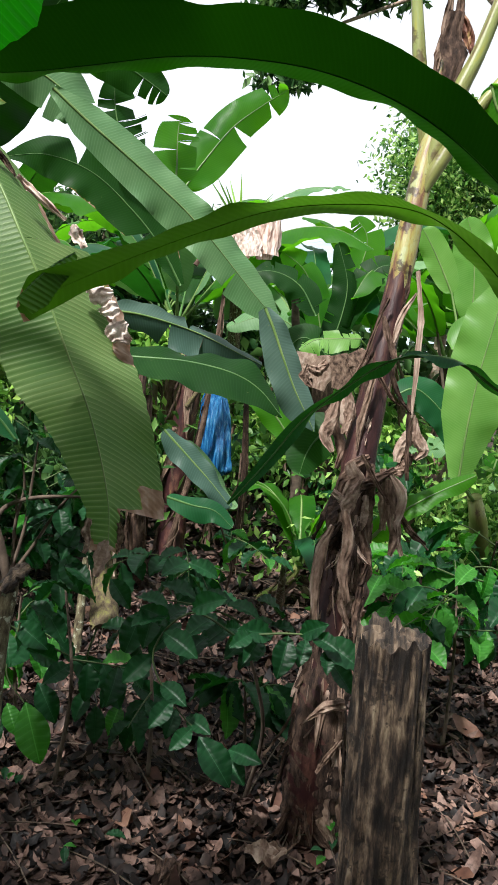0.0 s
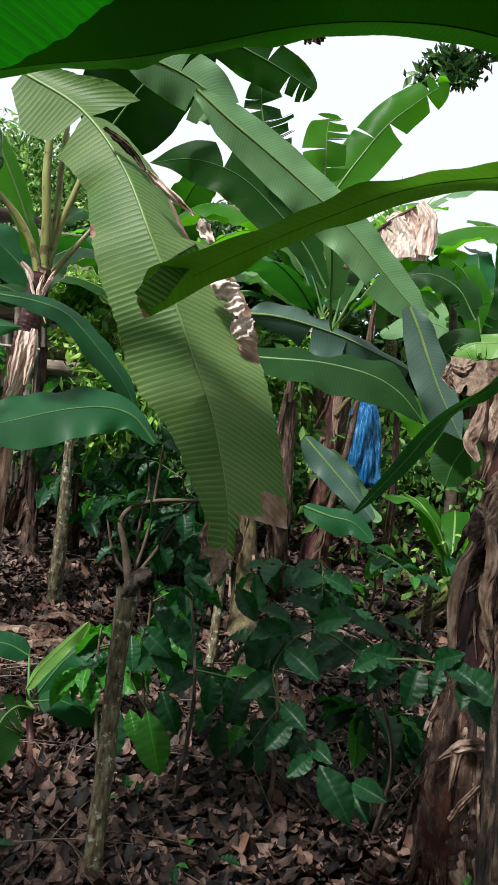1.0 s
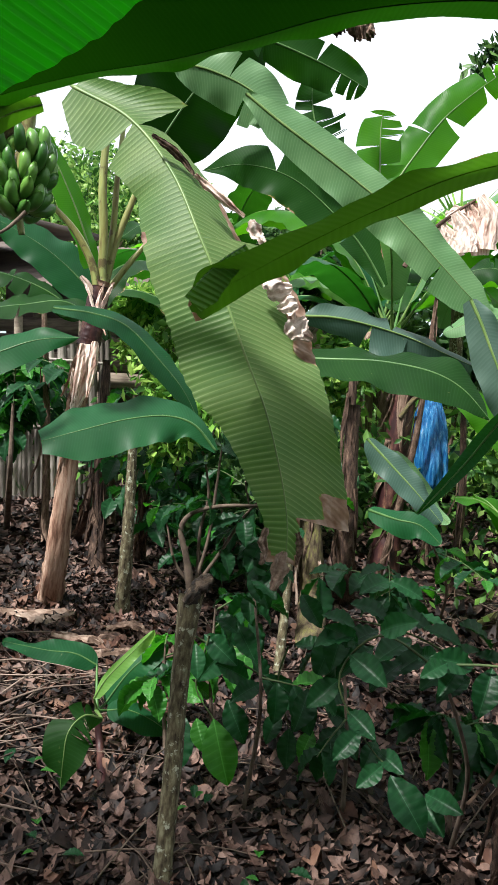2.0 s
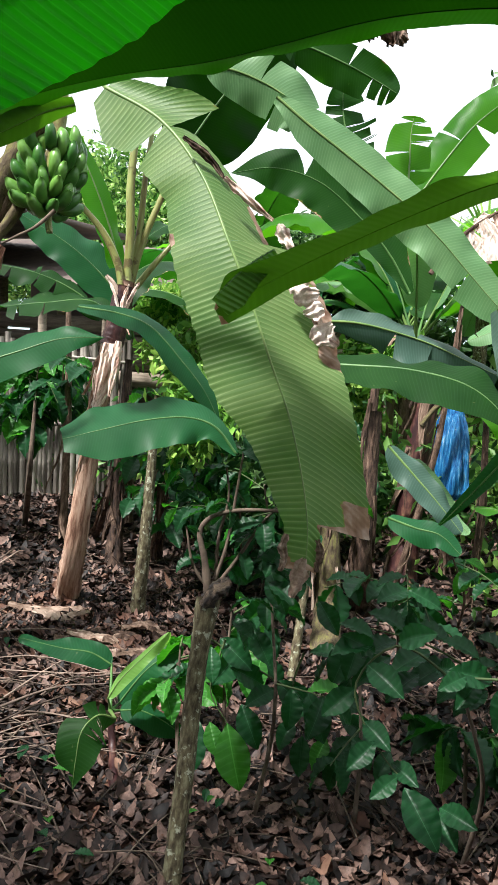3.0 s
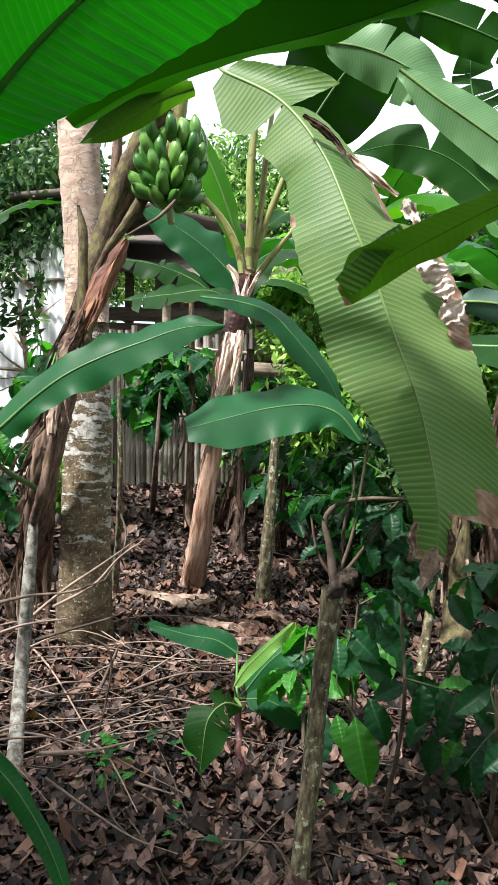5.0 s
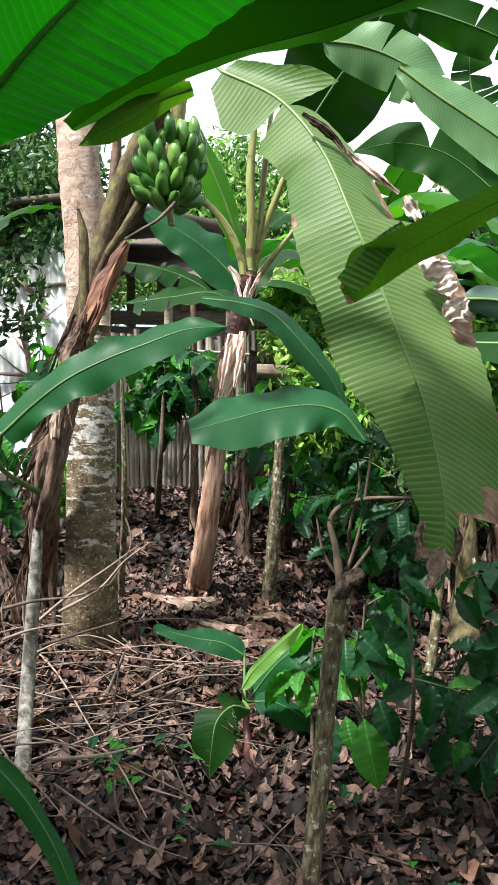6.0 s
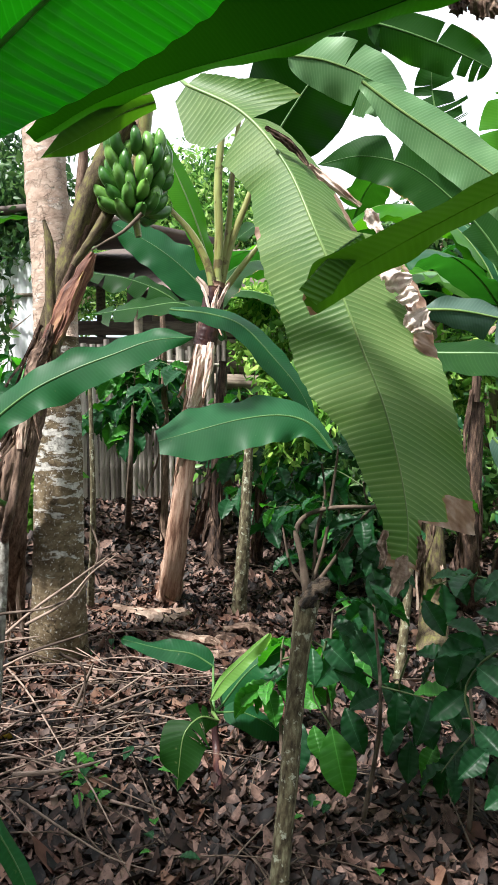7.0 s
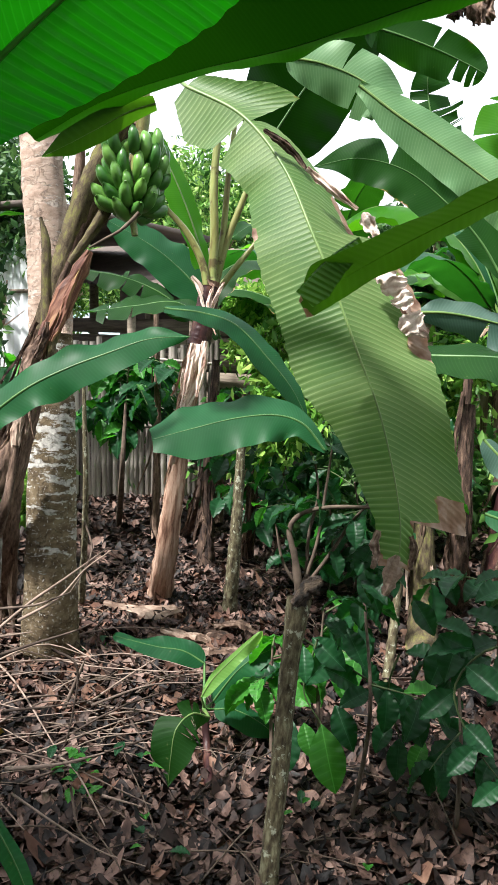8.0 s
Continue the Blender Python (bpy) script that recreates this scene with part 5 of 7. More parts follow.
leaf(bagged, [(0.49, 4.301, 1.536), (0.371, 4.291, 1.525), (0.252, 4.28, 1.508), (0.168, 4.265, 1.447)], (-0.02, -1, 0.999), 0.11, 0.09, M_LIME, fold=(10, 30), tears=(9, 9), gap=0.03, label="yellowing torn leaf", seed=39, rows=70)
for i, q in enumerate(([(0.214, 4.216, 1.437), (0.208, 4.203, 1.348), (0.186, 4.191, 1.272)], [(0.289, 4.19, 1.43), (0.304, 4.179, 1.343), (0.284, 4.165, 1.253)], [(0.376, 4.179, 1.444), (0.403, 4.168, 1.352), (0.388, 4.154, 1.263)], [(0.456, 4.188, 1.468), (0.499, 4.18, 1.39), (0.483, 4.168, 1.316)])):
    strip("dry_leaf", bagged, q, (0.184, -0.999, 0.235), 0.13, M_DRY, crumple=0.003, seed=260 + i, rows=14, cols=9, taper=(0.8, 1.0, 0.5), cupped=25)

for i, (q, w) in enumerate((([(-0.7, 3.966, 2.953), (-0.658, 3.976, 2.905), (-0.615, 3.985, 2.845)], 0.10), ([(-0.594, 4.011, 2.963), (-0.609, 3.995, 2.897), (-0.579, 4.001, 2.848)], 0.08), ([(-0.773, 3.601, 2.977), (-0.727, 3.591, 2.884), (-0.668, 3.581, 2.78)], 0.10), ([(-0.604, 3.615, 2.992), (-0.613, 3.601, 2.894), (-0.558, 3.589, 2.778)], 0.10), ([(-0.704, 3.714, 3.029), (-0.694, 3.701, 2.93), (-0.659, 3.69, 2.833)], 0.10), ([(-0.703, 3.77, 2.921), (-0.683, 3.769, 2.839), (-0.667, 3.771, 2.792)], 0.09), ([(-0.611, 3.823, 2.922), (-0.605, 3.814, 2.84), (-0.588, 3.814, 2.781)], 0.10))):
    strip("dry_leaf", bagged, q, (0.235, -0.911, -0.338), w, M_STEMDRY, crumple=0.02, seed=90 + i, rows=16, label="dry brown hanging leaf shred" if i == 0 else "")

# blue fruit bag
bag = thing("fruit_bag", (-0.311, 4.919, 0.589), "crumpled blue plastic bag over a fruit bunch", "fruit bag")
g = Geo()
n = 46
c = curve([(-0.361, 4.996, 1.166), (-0.355, 4.988, 1.103), (-0.344, 4.969, 0.961), (-0.327, 4.945, 0.784), (-0.321, 4.928, 0.66), (-0.332, 4.917, 0.587)], n)
u = np.linspace(0, 1, n)
rad = np.interp(u, [0, 0.08, 0.3, 0.6, 0.85, 0.95, 1], [0.015, 0.040, 0.082, 0.102, 0.10, 0.066, 0.03])
ang = np.linspace(0, 2 * math.pi, 40, endpoint=False)
pp = np.zeros((n, 40, 3))
for i in range(n):
    fl = 1 + 0.16 * np.sin(ang * 5 + 2 * u[i]) + 0.09 * np.sin(ang * 11 - 4 * u[i]) + 0.05 * np.sin(ang * 3 + u[i] * 17)
    pp[i] = c[i] + np.stack([np.cos(ang) * fl, 0.7 * np.sin(ang) * fl, 0 * ang], 1) * rad[i]
g.grid(pp, np.zeros((n, 40, 2)), closed=True)
part("plastic_sleeve", g, M_BAG, bag)
g = Geo()
g.tube([(-0.382, 4.994, 1.157), (-0.358, 4.993, 1.138), (-0.339, 4.997, 1.161)], [0.012, 0.018, 0.012], sides=8)
part("tied_neck", g, M_BAG, bag)

# ---- trees, posts, stump ----
stump = thing("tree_stump", (0.549, 1.734, 0.171), "dark rotting tree stump with bare weathered wood", "stump")
SB = np.array((0.549, 1.932, 0))
ST = np.array((0.516, 1.903, 0.816))
stump.location = SB
g = Geo()
n, m = 90, 120
ang = np.linspace(0, 2 * math.pi, m, endpoint=False)
pp, uv = np.zeros((n, m, 3)), np.zeros((n, m, 2))
for i, u in enumerate(np.linspace(0, 1, n)):
    r = 0.102 * (1 - 0.18 * u)
    for j, a in enumerate(ang):
        k = 1 + 0.16 * noise.noise(Vector((math.cos(a) * 2.6, math.sin(a) * 2.6, u * 1.0))) + 0.07 * noise.noise(Vector((math.cos(a) * 7, math.sin(a) * 7, u * 5 + 5)))
        k -= 0.07 * max(0.0, 0.16 - abs(noise.noise(Vector((math.cos(a) * 5, math.sin(a) * 5, u * 0.9 + 3))))) / 0.16
        k += 0.05 * noise.noise(Vector((math.cos(a) * 19, math.sin(a) * 19, u * 5 + 2))) + 0.03 * noise.noise(Vector((math.cos(a) * 40, math.sin(a) * 40, u * 14)))
        rag = 0.035 * noise.noise(Vector((math.cos(a) * 3, math.sin(a) * 3, 9.0))) * u ** 8
        pp[i, j] = SB + (ST - SB) * u + np.array((math.cos(a) * r * k, math.sin(a) * r * k, rag))
        uv[i, j] = (a * 0.1, u * 0.8)
g.grid(pp, uv, closed=True)
part("trunk", g, M_STUMP, stump)
g = Geo()
rings = []
for q in np.linspace(1, 0, 8):
    cc = pp[-1].mean(0)
    ring = cc + (pp[-1] - cc) * q
    ring[:, 2] += [0.012 * (1 - q) + 0.03 * noise.noise(Vector((q * 4 * math.cos(a), q * 4 * math.sin(a), 2))) * (q < 1) for a in ang]
    rings.append(ring)
g.grid(rings, np.array(rings)[:, :, :2], closed=True)
part("broken_top", g, M_STUMP, stump, "crumbling broken top")

tree = thing("tree", (-2.084, 2.802, -0), "tree trunk with pale bark blotched by white lichen", "tree", "trees")
TP = [(-2.084, 2.802, -0), (-2.046, 2.768, 0.319), (-2.075, 2.809, 0.687), (-2.106, 2.849, 1.054), (-2.141, 2.887, 1.422), (-2.189, 2.921, 1.814), (-2.242, 2.944, 2.157), (-2.319, 3.019, 2.54), (-2.434, 3.175, 3.211), (-2.719, 3.429, 4.388)]
stem("trunk", tree, TP[:5], [0.134, 0.114, 0.106, 0.1, 0.092], M_BARK, rows=44, sides=24, rough=0.07, label="lichen-blotched lower trunk")
stem("upper_trunk", tree, TP[4:], [0.093, 0.09, 0.09, 0.088, 0.08, 0.06], M_BARKPINK, rows=44, sides=24, rough=0.11, label="smooth pinkish upper trunk")
for s in (1, 2, 3):
    a = s * 2.1
    q = np.array(TP[-1])
    stem("limb", tree, [q, q + np.array((math.cos(a) * 0.7, math.sin(a) * 0.7, 0.6)), q + np.array((math.cos(a) * 1.8, math.sin(a) * 1.8, 1.0))], [0.05, 0.035, 0.015], M_BARKPINK)

post = thing("coffee_tree", (-0.517, 1.936, 0), "slender mossy coffee trunk with a knotted pruned head", "coffee tree", "coffee trees")
stem("trunk", post, [(-0.517, 1.936, 0), (-0.541, 2.003, 0.109), (-0.548, 2.049, 0.275), (-0.562, 2.103, 0.456), (-0.569, 2.145, 0.599), (-0.575, 2.197, 0.727)], [0.026, 0.025, 0.025, 0.025, 0.026, 0.036], M_POST, rows=60, sides=16, rough=0.08)
stem("branch", post, [(-0.575, 2.197, 0.727), (-0.597, 2.201, 0.835), (-0.617, 2.202, 0.913), (-0.593, 2.223, 0.956), (-0.534, 2.26, 0.976), (-0.452, 2.307, 0.98), (-0.384, 2.345, 0.975)], [0.016, 0.010, 0.008, 0.006, 0.006, 0.005, 0.004], M_TWIG, sides=8, rough=0.2)
stem("knot", post, [(-0.574, 2.16, 0.714), (-0.545, 2.185, 0.76), (-0.513, 2.207, 0.784)], [0.020, 0.026, 0.012], M_STUMP, sides=12, rough=0.6, rows=14)
for i, pl in enumerate(([(-0.579, 2.222, 0.752), (-0.555, 2.256, 0.877), (-0.546, 2.285, 1.034), (-0.541, 2.305, 1.144)], [(-0.58, 2.243, 0.746), (-0.585, 2.263, 0.888), (-0.572, 2.288, 0.998), (-0.587, 2.294, 1.093)], [(-0.576, 2.223, 0.744), (-0.518, 2.272, 0.847), (-0.471, 2.314, 0.941), (-0.408, 2.362, 1.02)], [(-0.58, 2.219, 0.736), (-0.632, 2.201, 0.814), (-0.661, 2.202, 0.923)])):
    stem("shoot", post, pl, [0.006, 0.005, 0.003], M_TWIG, sides=6, rows=20, rough=0.02)

thin = thing("sapling", (-1.456, 1.822, 0), "thin grey sapling stem spotted with lichen", "sapling")
stem("trunk", thin, [(-1.456, 1.822, 0), (-1.72, 2.094, 0.144), (-1.729, 2.144, 0.476), (-1.735, 2.165, 0.60), (-1.745, 2.19, 0.73)], [0.027, 0.025, 0.023, 0.021, 0.017], M_SAPLING, sides=12)
stem("upper_stem", thin, [(-1.745, 2.19, 0.73), (-1.427, 1.92, 0.904), (-1.419, 1.942, 1.004), (-1.416, 1.961, 1.104)], [0.016, 0.015, 0.013, 0.009], M_STEMDRY, rows=24, sides=10, rough=0.2, label="dry brown upper stem")

mossy = thing("banana_plant", (-0.626, 3.623, 0), "old mossy yellow-green banana stem", "banana plant", "banana plants")
MP = [(-0.626, 3.623, 0), (-0.739, 4.007, 0.111), (-0.786, 4.088, 0.431), (-0.859, 4.156, 0.759), (-0.899, 4.177, 1.043)]
stem("pseudostem", mossy, MP, [0.075, 0.065, 0.06, 0.055, 0.05], M_MOSS)
sheaths(mossy, MP[1:], 0.06, 9, M_DRY, 61, length=0.3)
leaf(mossy, [(-0.899, 4.177, 1.043), (-0.94, 4.061, 1.19), (-0.972, 3.914, 1.115), (-0.967, 3.769, 0.913)], (0.329, -0.941, 0.086), 0.12, 0.12, M_LEAF, tears=(3, 3), seed=40, rows=50)

for i, (b, mid, top, r, mt, lab) in enumerate((
        ((-1.633, 3.62, 0), (-1.604, 3.618, 0.419), (-1.651, 3.763, 1.146), 0.034, M_POST, "grey leaning stem flecked with lichen"),
        ((-0.679, 3.322, -0), (-0.704, 3.48, 0.33), (-0.701, 3.531, 0.644), 0.02, M_POST, "thin grey stem flecked with lichen"),
        ((-0.664, 4.317, -0), (-0.788, 4.816, 0.266), (-0.817, 4.961, 1.296), 0.05, M_STEMDRY, "dry brown stem with loose sheaths"),
        ((-2.205, 4.297, 0), (-2.288, 4.438, 0.357), (-2.32, 4.564, 1.282), 0.05, M_STEMDRY, "dry dark stem with loose sheaths"),
        ((-2.383, 3.352, 0), (-2.24, 3.223, 0.59), (-2.313, 3.294, 1.31), 0.016, M_POST, "thin dark bare upright stem"),
        ((-3.335, 4.86, 0), (-2.837, 4.264, 0.51), (-2.849, 4.32, 0.99), 0.020, M_TWIG, "thin dark bare upright stem"),
        ((-2.042, 4.543, 0), (-1.945, 4.409, 0.404), (-1.975, 4.499, 1.087), 0.03, M_STEMDRY, "dry dark stem with loose sheaths"),
        ((-2.683, 4.791, 0), (-2.35, 4.402, 0.356), (-2.339, 4.448, 0.606), 0.022, M_STEMDRY, "thin dark bare upright stem"),
        ((-0.674, 4.416, 0), (-0.618, 4.16, 0.394), (-0.63, 4.262, 1.129), 0.06, M_STEMDRY, "dry brown stump of a stem"),
        ((0.184, 4.222, 0), (0.205, 3.707, 0.345), (0.205, 3.727, 0.48), 0.02, M_POST, "thin short bare grey stem"))):
    t1 = thing("plant_stem", b, lab, "stem", "bare stems")
    stem("stalk", t1, [b, mid, top], [r * 1.15, r * 0.9, r * 0.45], mt, rough=0.2)
    if mt is M_STEMDRY:
        sheaths(t1, [b, mid, top], r, 14, M_STEMDRY, 70 + i, length=0.4)

rng = np.random.RandomState(77)
for i in range(16):
    x, y = rng.uniform(-2.9, 1.4), rng.uniform(4.5, 7.0)
    h, r = rng.uniform(0.7, 2.0), rng.uniform(0.012, 0.045)
    t1 = thing("plant_stem", (x, y, 0), "dark bare stem in the shade of the bananas", "stem", "bare stems")
    q = [(x, y, 0), (x + rng.normal(0, 0.06), y, h * 0.5), (x + rng.normal(0, 0.15), y, h)]
    stem("stalk", t1, q, [r * 1.1, r, r * 0.6], M_STEMDRY if i % 2 else M_TWIG, rough=0.15, rows=16, sides=8)
    if i % 2:
        sheaths(t1, q, r, 6, M_STEMDRY, 170 + i, length=0.45)


# ---- coffee bushes ----
def coffee_leaf_mesh(name, mat, seed):
    """One coffee leaf, one metre long, along +x, quilted between its veins, tip drooping."""
    rng = np.random.RandomState(seed)
    rows, cols = 28, 9
    u = np.linspace(0, 1, rows)
    w = 0.25 * np.sin(np.pi * u ** 1.04) ** 0.85 + 0.004
    P, UV = np.zeros((rows, cols, 3)), np.zeros((rows, cols, 2))
    for j, v in enumerate(np.linspace(-1, 1, cols)):
        q = 0.011 * np.cos((u - 0.25 * abs(v)) * 2 * np.pi * 9) * min(1.0, 2.0 * abs(v)) * (abs(v) > 0.1)
        edge = 0.024 * np.sin(u * 33 + seed + v * 2) * v * v
        P[:, j, 0] = u - 0.10 * u * u
        P[:, j, 1] = v * w
        P[:, j, 2] = 0.10 * abs(v) * w / 0.21 - 0.26 * u * u + q + edge
        UV[:, j, 0], UV[:, j, 1] = u + seed * 0.31, v * w
    g = Geo()
    g.grid(P, UV, np.zeros((rows, cols)))
    return g.mesh(name, mat)


COFFEE = [coffee_leaf_mesh("coffee_leaf", M_COFFEE, s) for s in (1, 2, 3)]
COFFEE_YOUNG = [coffee_leaf_mesh("coffee_leaf_young", M_COFFEEB, s) for s in (4, 5)]


def place_leaf(plant, mesh, at, yaw, pitch, roll, size):
    ob = part("leaf", mesh, None, plant)
    ob.matrix_basis = Matrix.Translation(at) @ Euler((roll, pitch, yaw)).to_matrix().to_4x4() @ Matrix.Diagonal((size, size, size, 1))
    return ob


def hang_leaf(plant, mesh, base, tip, face=(0.2, -0.8, 0.6)):
    """A coffee leaf from its stalk to its tip, turned to face a direction."""
    b, a = Vector(base), Vector(tip) - Vector(base)
    size = a.length * 1.06
    a.normalize()
    side = Vector(face).cross(a).normalized()
    m = Matrix((a, side, a.cross(side))).transposed().to_4x4()
    ob = part("leaf", mesh, None, plant)
    ob.matrix_basis = Matrix.Translation(b) @ m @ Matrix.Rotation(-0.2, 4, "Y") @ Matrix.Diagonal((size, size, size, 1))
    return ob


def sprig(plant, pts, radius=0.004):
    g = Geo()
    g.tube(curve(pts, 20), np.linspace(radius, radius * 0.4, 20), sides=6)
    return part("branch", g, M_TWIGG, plant)


def coffee_bush(base, top, branches, seed, label, size=0.15, spread=0.5, pairs=4, young=0.1, low=0.35, lean=(0, 0)):
    """A main stem with side branches that bear leaves in pairs, drooping."""
    rng = np.random.RandomState(seed)
    plant = thing("coffee_bush", base, label, "coffee bush", "coffee bushes")
    b, t = np.array(base), np.array(top)
    mid = (b + t) / 2 + np.array((rng.normal(0, 0.03), rng.normal(0, 0.03), 0))
    st = curve([b, mid, t], 30)
    gm = Geo()
    gm.tube(st, np.linspace(0.008, 0.004, 30), sides=8, rough=0.1)
    part("trunk", gm, M_TWIG, plant)
    for k in range(branches):
        p0 = st[int(30 * (low + (1 - low) * (k + 0.5) / branches)) % 30]
        a = rng.uniform(0, 2 * math.pi)
        ln = spread * rng.uniform(0.6, 1.1)
        d = np.array((math.cos(a) + lean[0], math.sin(a) + lean[1], 0.0))
        rise, fall = rng.uniform(-0.05, 0.25), rng.uniform(0.0, 0.35)
        p1 = p0 + d * ln * 0.5 + np.array((0, 0, ln * rise))
        p2 = p0 + d * ln + np.array((0, 0, ln * (rise - fall)))
        bc2 = curve([p0, p1, p2], 22)
        gb = Geo()
        gb.tube(bc2, np.linspace(0.004, 0.0015, 22), sides=5)
        part("branch", gb, M_TWIGG, plant)
        for i in range(pairs):
            q = bc2[min(21, int(21 * (0.18 + 0.82 * (i + 0.5) / pairs)))]
            if q[2] < 0.08:
                continue
            fwd = math.atan2(d[1], d[0])
            for sd in (-1, 1):
                ms = COFFEE_YOUNG if rng.rand() < young else COFFEE
                place_leaf(plant, ms[rng.randint(len(ms))], q, fwd + sd * rng.uniform(0.4, 1.5), rng.uniform(-0.15, 1.0), rng.normal(0, 0.5), size * rng.uniform(0.7, 1.35))
    return plant


shrub = coffee_bush((-0.447, 2.332, 0), (-0.495, 2.49, 0.674), 2, 1, "dark green coffee bush with glossy quilted leaves", spread=0.24, size=0.13, low=0.5, pairs=3)
coffee_bush((-0.694, 2.662, 0), (-0.711, 2.691, 0.518), 4, 2, "low coffee bush by the slender trunk", spread=0.20, size=0.15, low=0.5, young=0.2, pairs=3)
hang_leaf(shrub, COFFEE_YOUNG[0], (-0.541, 2.307, 0.309), (-0.465, 2.253, 0.135))
hang_leaf(shrub, COFFEE_YOUNG[1], (-0.607, 2.325, 0.288), (-0.551, 2.275, 0.209))
hang_leaf(shrub, COFFEE[0], (-0.531, 2.387, 0.339), (-0.451, 2.345, 0.228))
hang_leaf(shrub, COFFEE[1], (-0.63, 2.419, 0.522), (-0.508, 2.405, 0.446))
hang_leaf(shrub, COFFEE[2], (-0.559, 2.518, 0.534), (-0.479, 2.478, 0.443))
hang_leaf(shrub, COFFEE[0], (-0.642, 2.38, 0.504), (-0.603, 2.319, 0.417))
hang_leaf(shrub, COFFEE[1], (-0.467, 2.516, 0.379), (-0.323, 2.512, 0.29))
hang_leaf(shrub, COFFEE[2], (-0.445, 2.442, 0.385), (-0.5, 2.339, 0.362))
hang_leaf(shrub, COFFEE[0], (-0.254, 2.629, 0.528), (-0.287, 2.52, 0.399))
hang_leaf(shrub, COFFEE[1], (-0.213, 2.674, 0.309), (-0.294, 2.561, 0.312))
hang_leaf(shrub, COFFEE[2], (-0.259, 2.559, 0.287), (-0.126, 2.557, 0.246))
hang_leaf(shrub, COFFEE[0], (-0.373, 2.54, 0.205), (-0.354, 2.466, 0.105))
hang_leaf(shrub, COFFEE[1], (-0.238, 2.534, 0.235), (-0.173, 2.497, 0.215))
hang_leaf(shrub, COFFEE[2], (-0.11, 2.652, 0.17), (-0.129, 2.562, 0.104))
hang_leaf(shrub, COFFEE[0], (-0.68, 2.404, 0.239), (-0.669, 2.318, 0.093))
hang_leaf(shrub, COFFEE[1], (-0.506, 2.494, 0.747), (-0.426, 2.45, 0.628))
hang_leaf(shrub, COFFEE[2], (-0.525, 2.525, 0.644), (-0.491, 2.463, 0.566))
hang_leaf(shrub, COFFEE[0], (-0.352, 2.538, 0.662), (-0.27, 2.5, 0.579))
hang_leaf(shrub, COFFEE[1], (-0.496, 2.47, 0.378), (-0.566, 2.375, 0.455))
hang_leaf(shrub, COFFEE[2], (-0.414, 2.553, 0.247), (-0.426, 2.466, 0.177))
hang_leaf(shrub, COFFEE[0], (-0.308, 2.535, 0.308), (-0.332, 2.443, 0.25))
hang_leaf(shrub, COFFEE_YOUNG[0], (-0.28, 2.489, 0.244), (-0.293, 2.402, 0.18))
hang_leaf(shrub, COFFEE_YOUNG[1], (-0.652, 2.361, 0.382), (-0.64, 2.291, 0.334))
hang_leaf(shrub, COFFEE_YOUNG[0], (-0.665, 2.481, 0.821), (-0.601, 2.454, 0.865))
sprig(shrub, [(-0.604, 2.4, 0.529), (-0.628, 2.362, 0.376), (-0.571, 2.377, 0.27)], 0.004)
sprig(shrub, [(-0.646, 2.387, 0.524), (-0.452, 2.475, 0.399), (-0.26, 2.564, 0.285), (-0.107, 2.632, 0.181)], 0.004)
sprig(shrub, [(-0.387, 2.536, 0.484), (-0.406, 2.508, 0.374), (-0.363, 2.508, 0.222)], 0.004)
arching = coffee_bush((0.168, 2.419, 0), (0.145, 2.081, 0.694), 1, 3, "young coffee shrub with an arching branch of drooping leaves", spread=0.12, size=0.10, low=0.9, pairs=2)
hang_leaf(arching, COFFEE[0], (0.161, 2.036, 0.726), (0.112, 1.97, 0.709))
hang_leaf(arching, COFFEE[1], (0.259, 2.092, 0.711), (0.24, 2.017, 0.616))
hang_leaf(arching, COFFEE[2], (0.309, 2.143, 0.685), (0.294, 2.074, 0.633))
hang_leaf(arching, COFFEE[0], (0.344, 2.074, 0.717), (0.466, 2.016, 0.67))
hang_leaf(arching, COFFEE[1], (0.384, 2.116, 0.637), (0.446, 2.053, 0.584))
hang_leaf(arching, COFFEE[2], (0.321, 2.05, 0.735), (0.393, 1.993, 0.724))
hang_leaf(arching, COFFEE[0], (0.217, 2.089, 0.707), (0.124, 2.025, 0.737))
hang_leaf(arching, COFFEE[1], (0.414, 2.149, 0.673), (0.482, 2.092, 0.66))
hang_leaf(arching, COFFEE[2], (0.291, 2.071, 0.723), (0.358, 2.023, 0.78))
hang_leaf(arching, COFFEE[0], (0.185, 2.11, 0.695), (0.147, 2.039, 0.641))
hang_leaf(arching, COFFEE[1], (0.361, 2.047, 0.697), (0.369, 1.982, 0.661))
sprig(arching, [(0.145, 2.054, 0.712), (0.259, 2.064, 0.727), (0.344, 2.069, 0.719), (0.465, 2.07, 0.657)], 0.004)
hang_leaf(arching, COFFEE[0], (0.038, 2.082, 0.391), (0.143, 2.015, 0.292))
hang_leaf(arching, COFFEE[1], (0.122, 2.131, 0.336), (0.218, 2.077, 0.339))
hang_leaf(arching, COFFEE[2], (0.104, 2.174, 0.297), (0.176, 2.112, 0.244))
hang_leaf(arching, COFFEE[0], (0.014, 2.106, 0.4), (-0.035, 2.037, 0.364))
hang_leaf(arching, COFFEE[1], (-0.01, 2.156, 0.406), (0.068, 2.099, 0.394))
hang_leaf(arching, COFFEE[2], (-0.045, 2.089, 0.486), (-0.095, 2.017, 0.432))
hang_leaf(arching, COFFEE[0], (-0.089, 2.139, 0.507), (-0.004, 2.081, 0.478))
hang_leaf(arching, COFFEE[1], (-0.13, 2.195, 0.564), (-0.199, 2.12, 0.502))
hang_leaf(arching, COFFEE[2], (-0.092, 2.135, 0.661), (0.017, 2.077, 0.623))
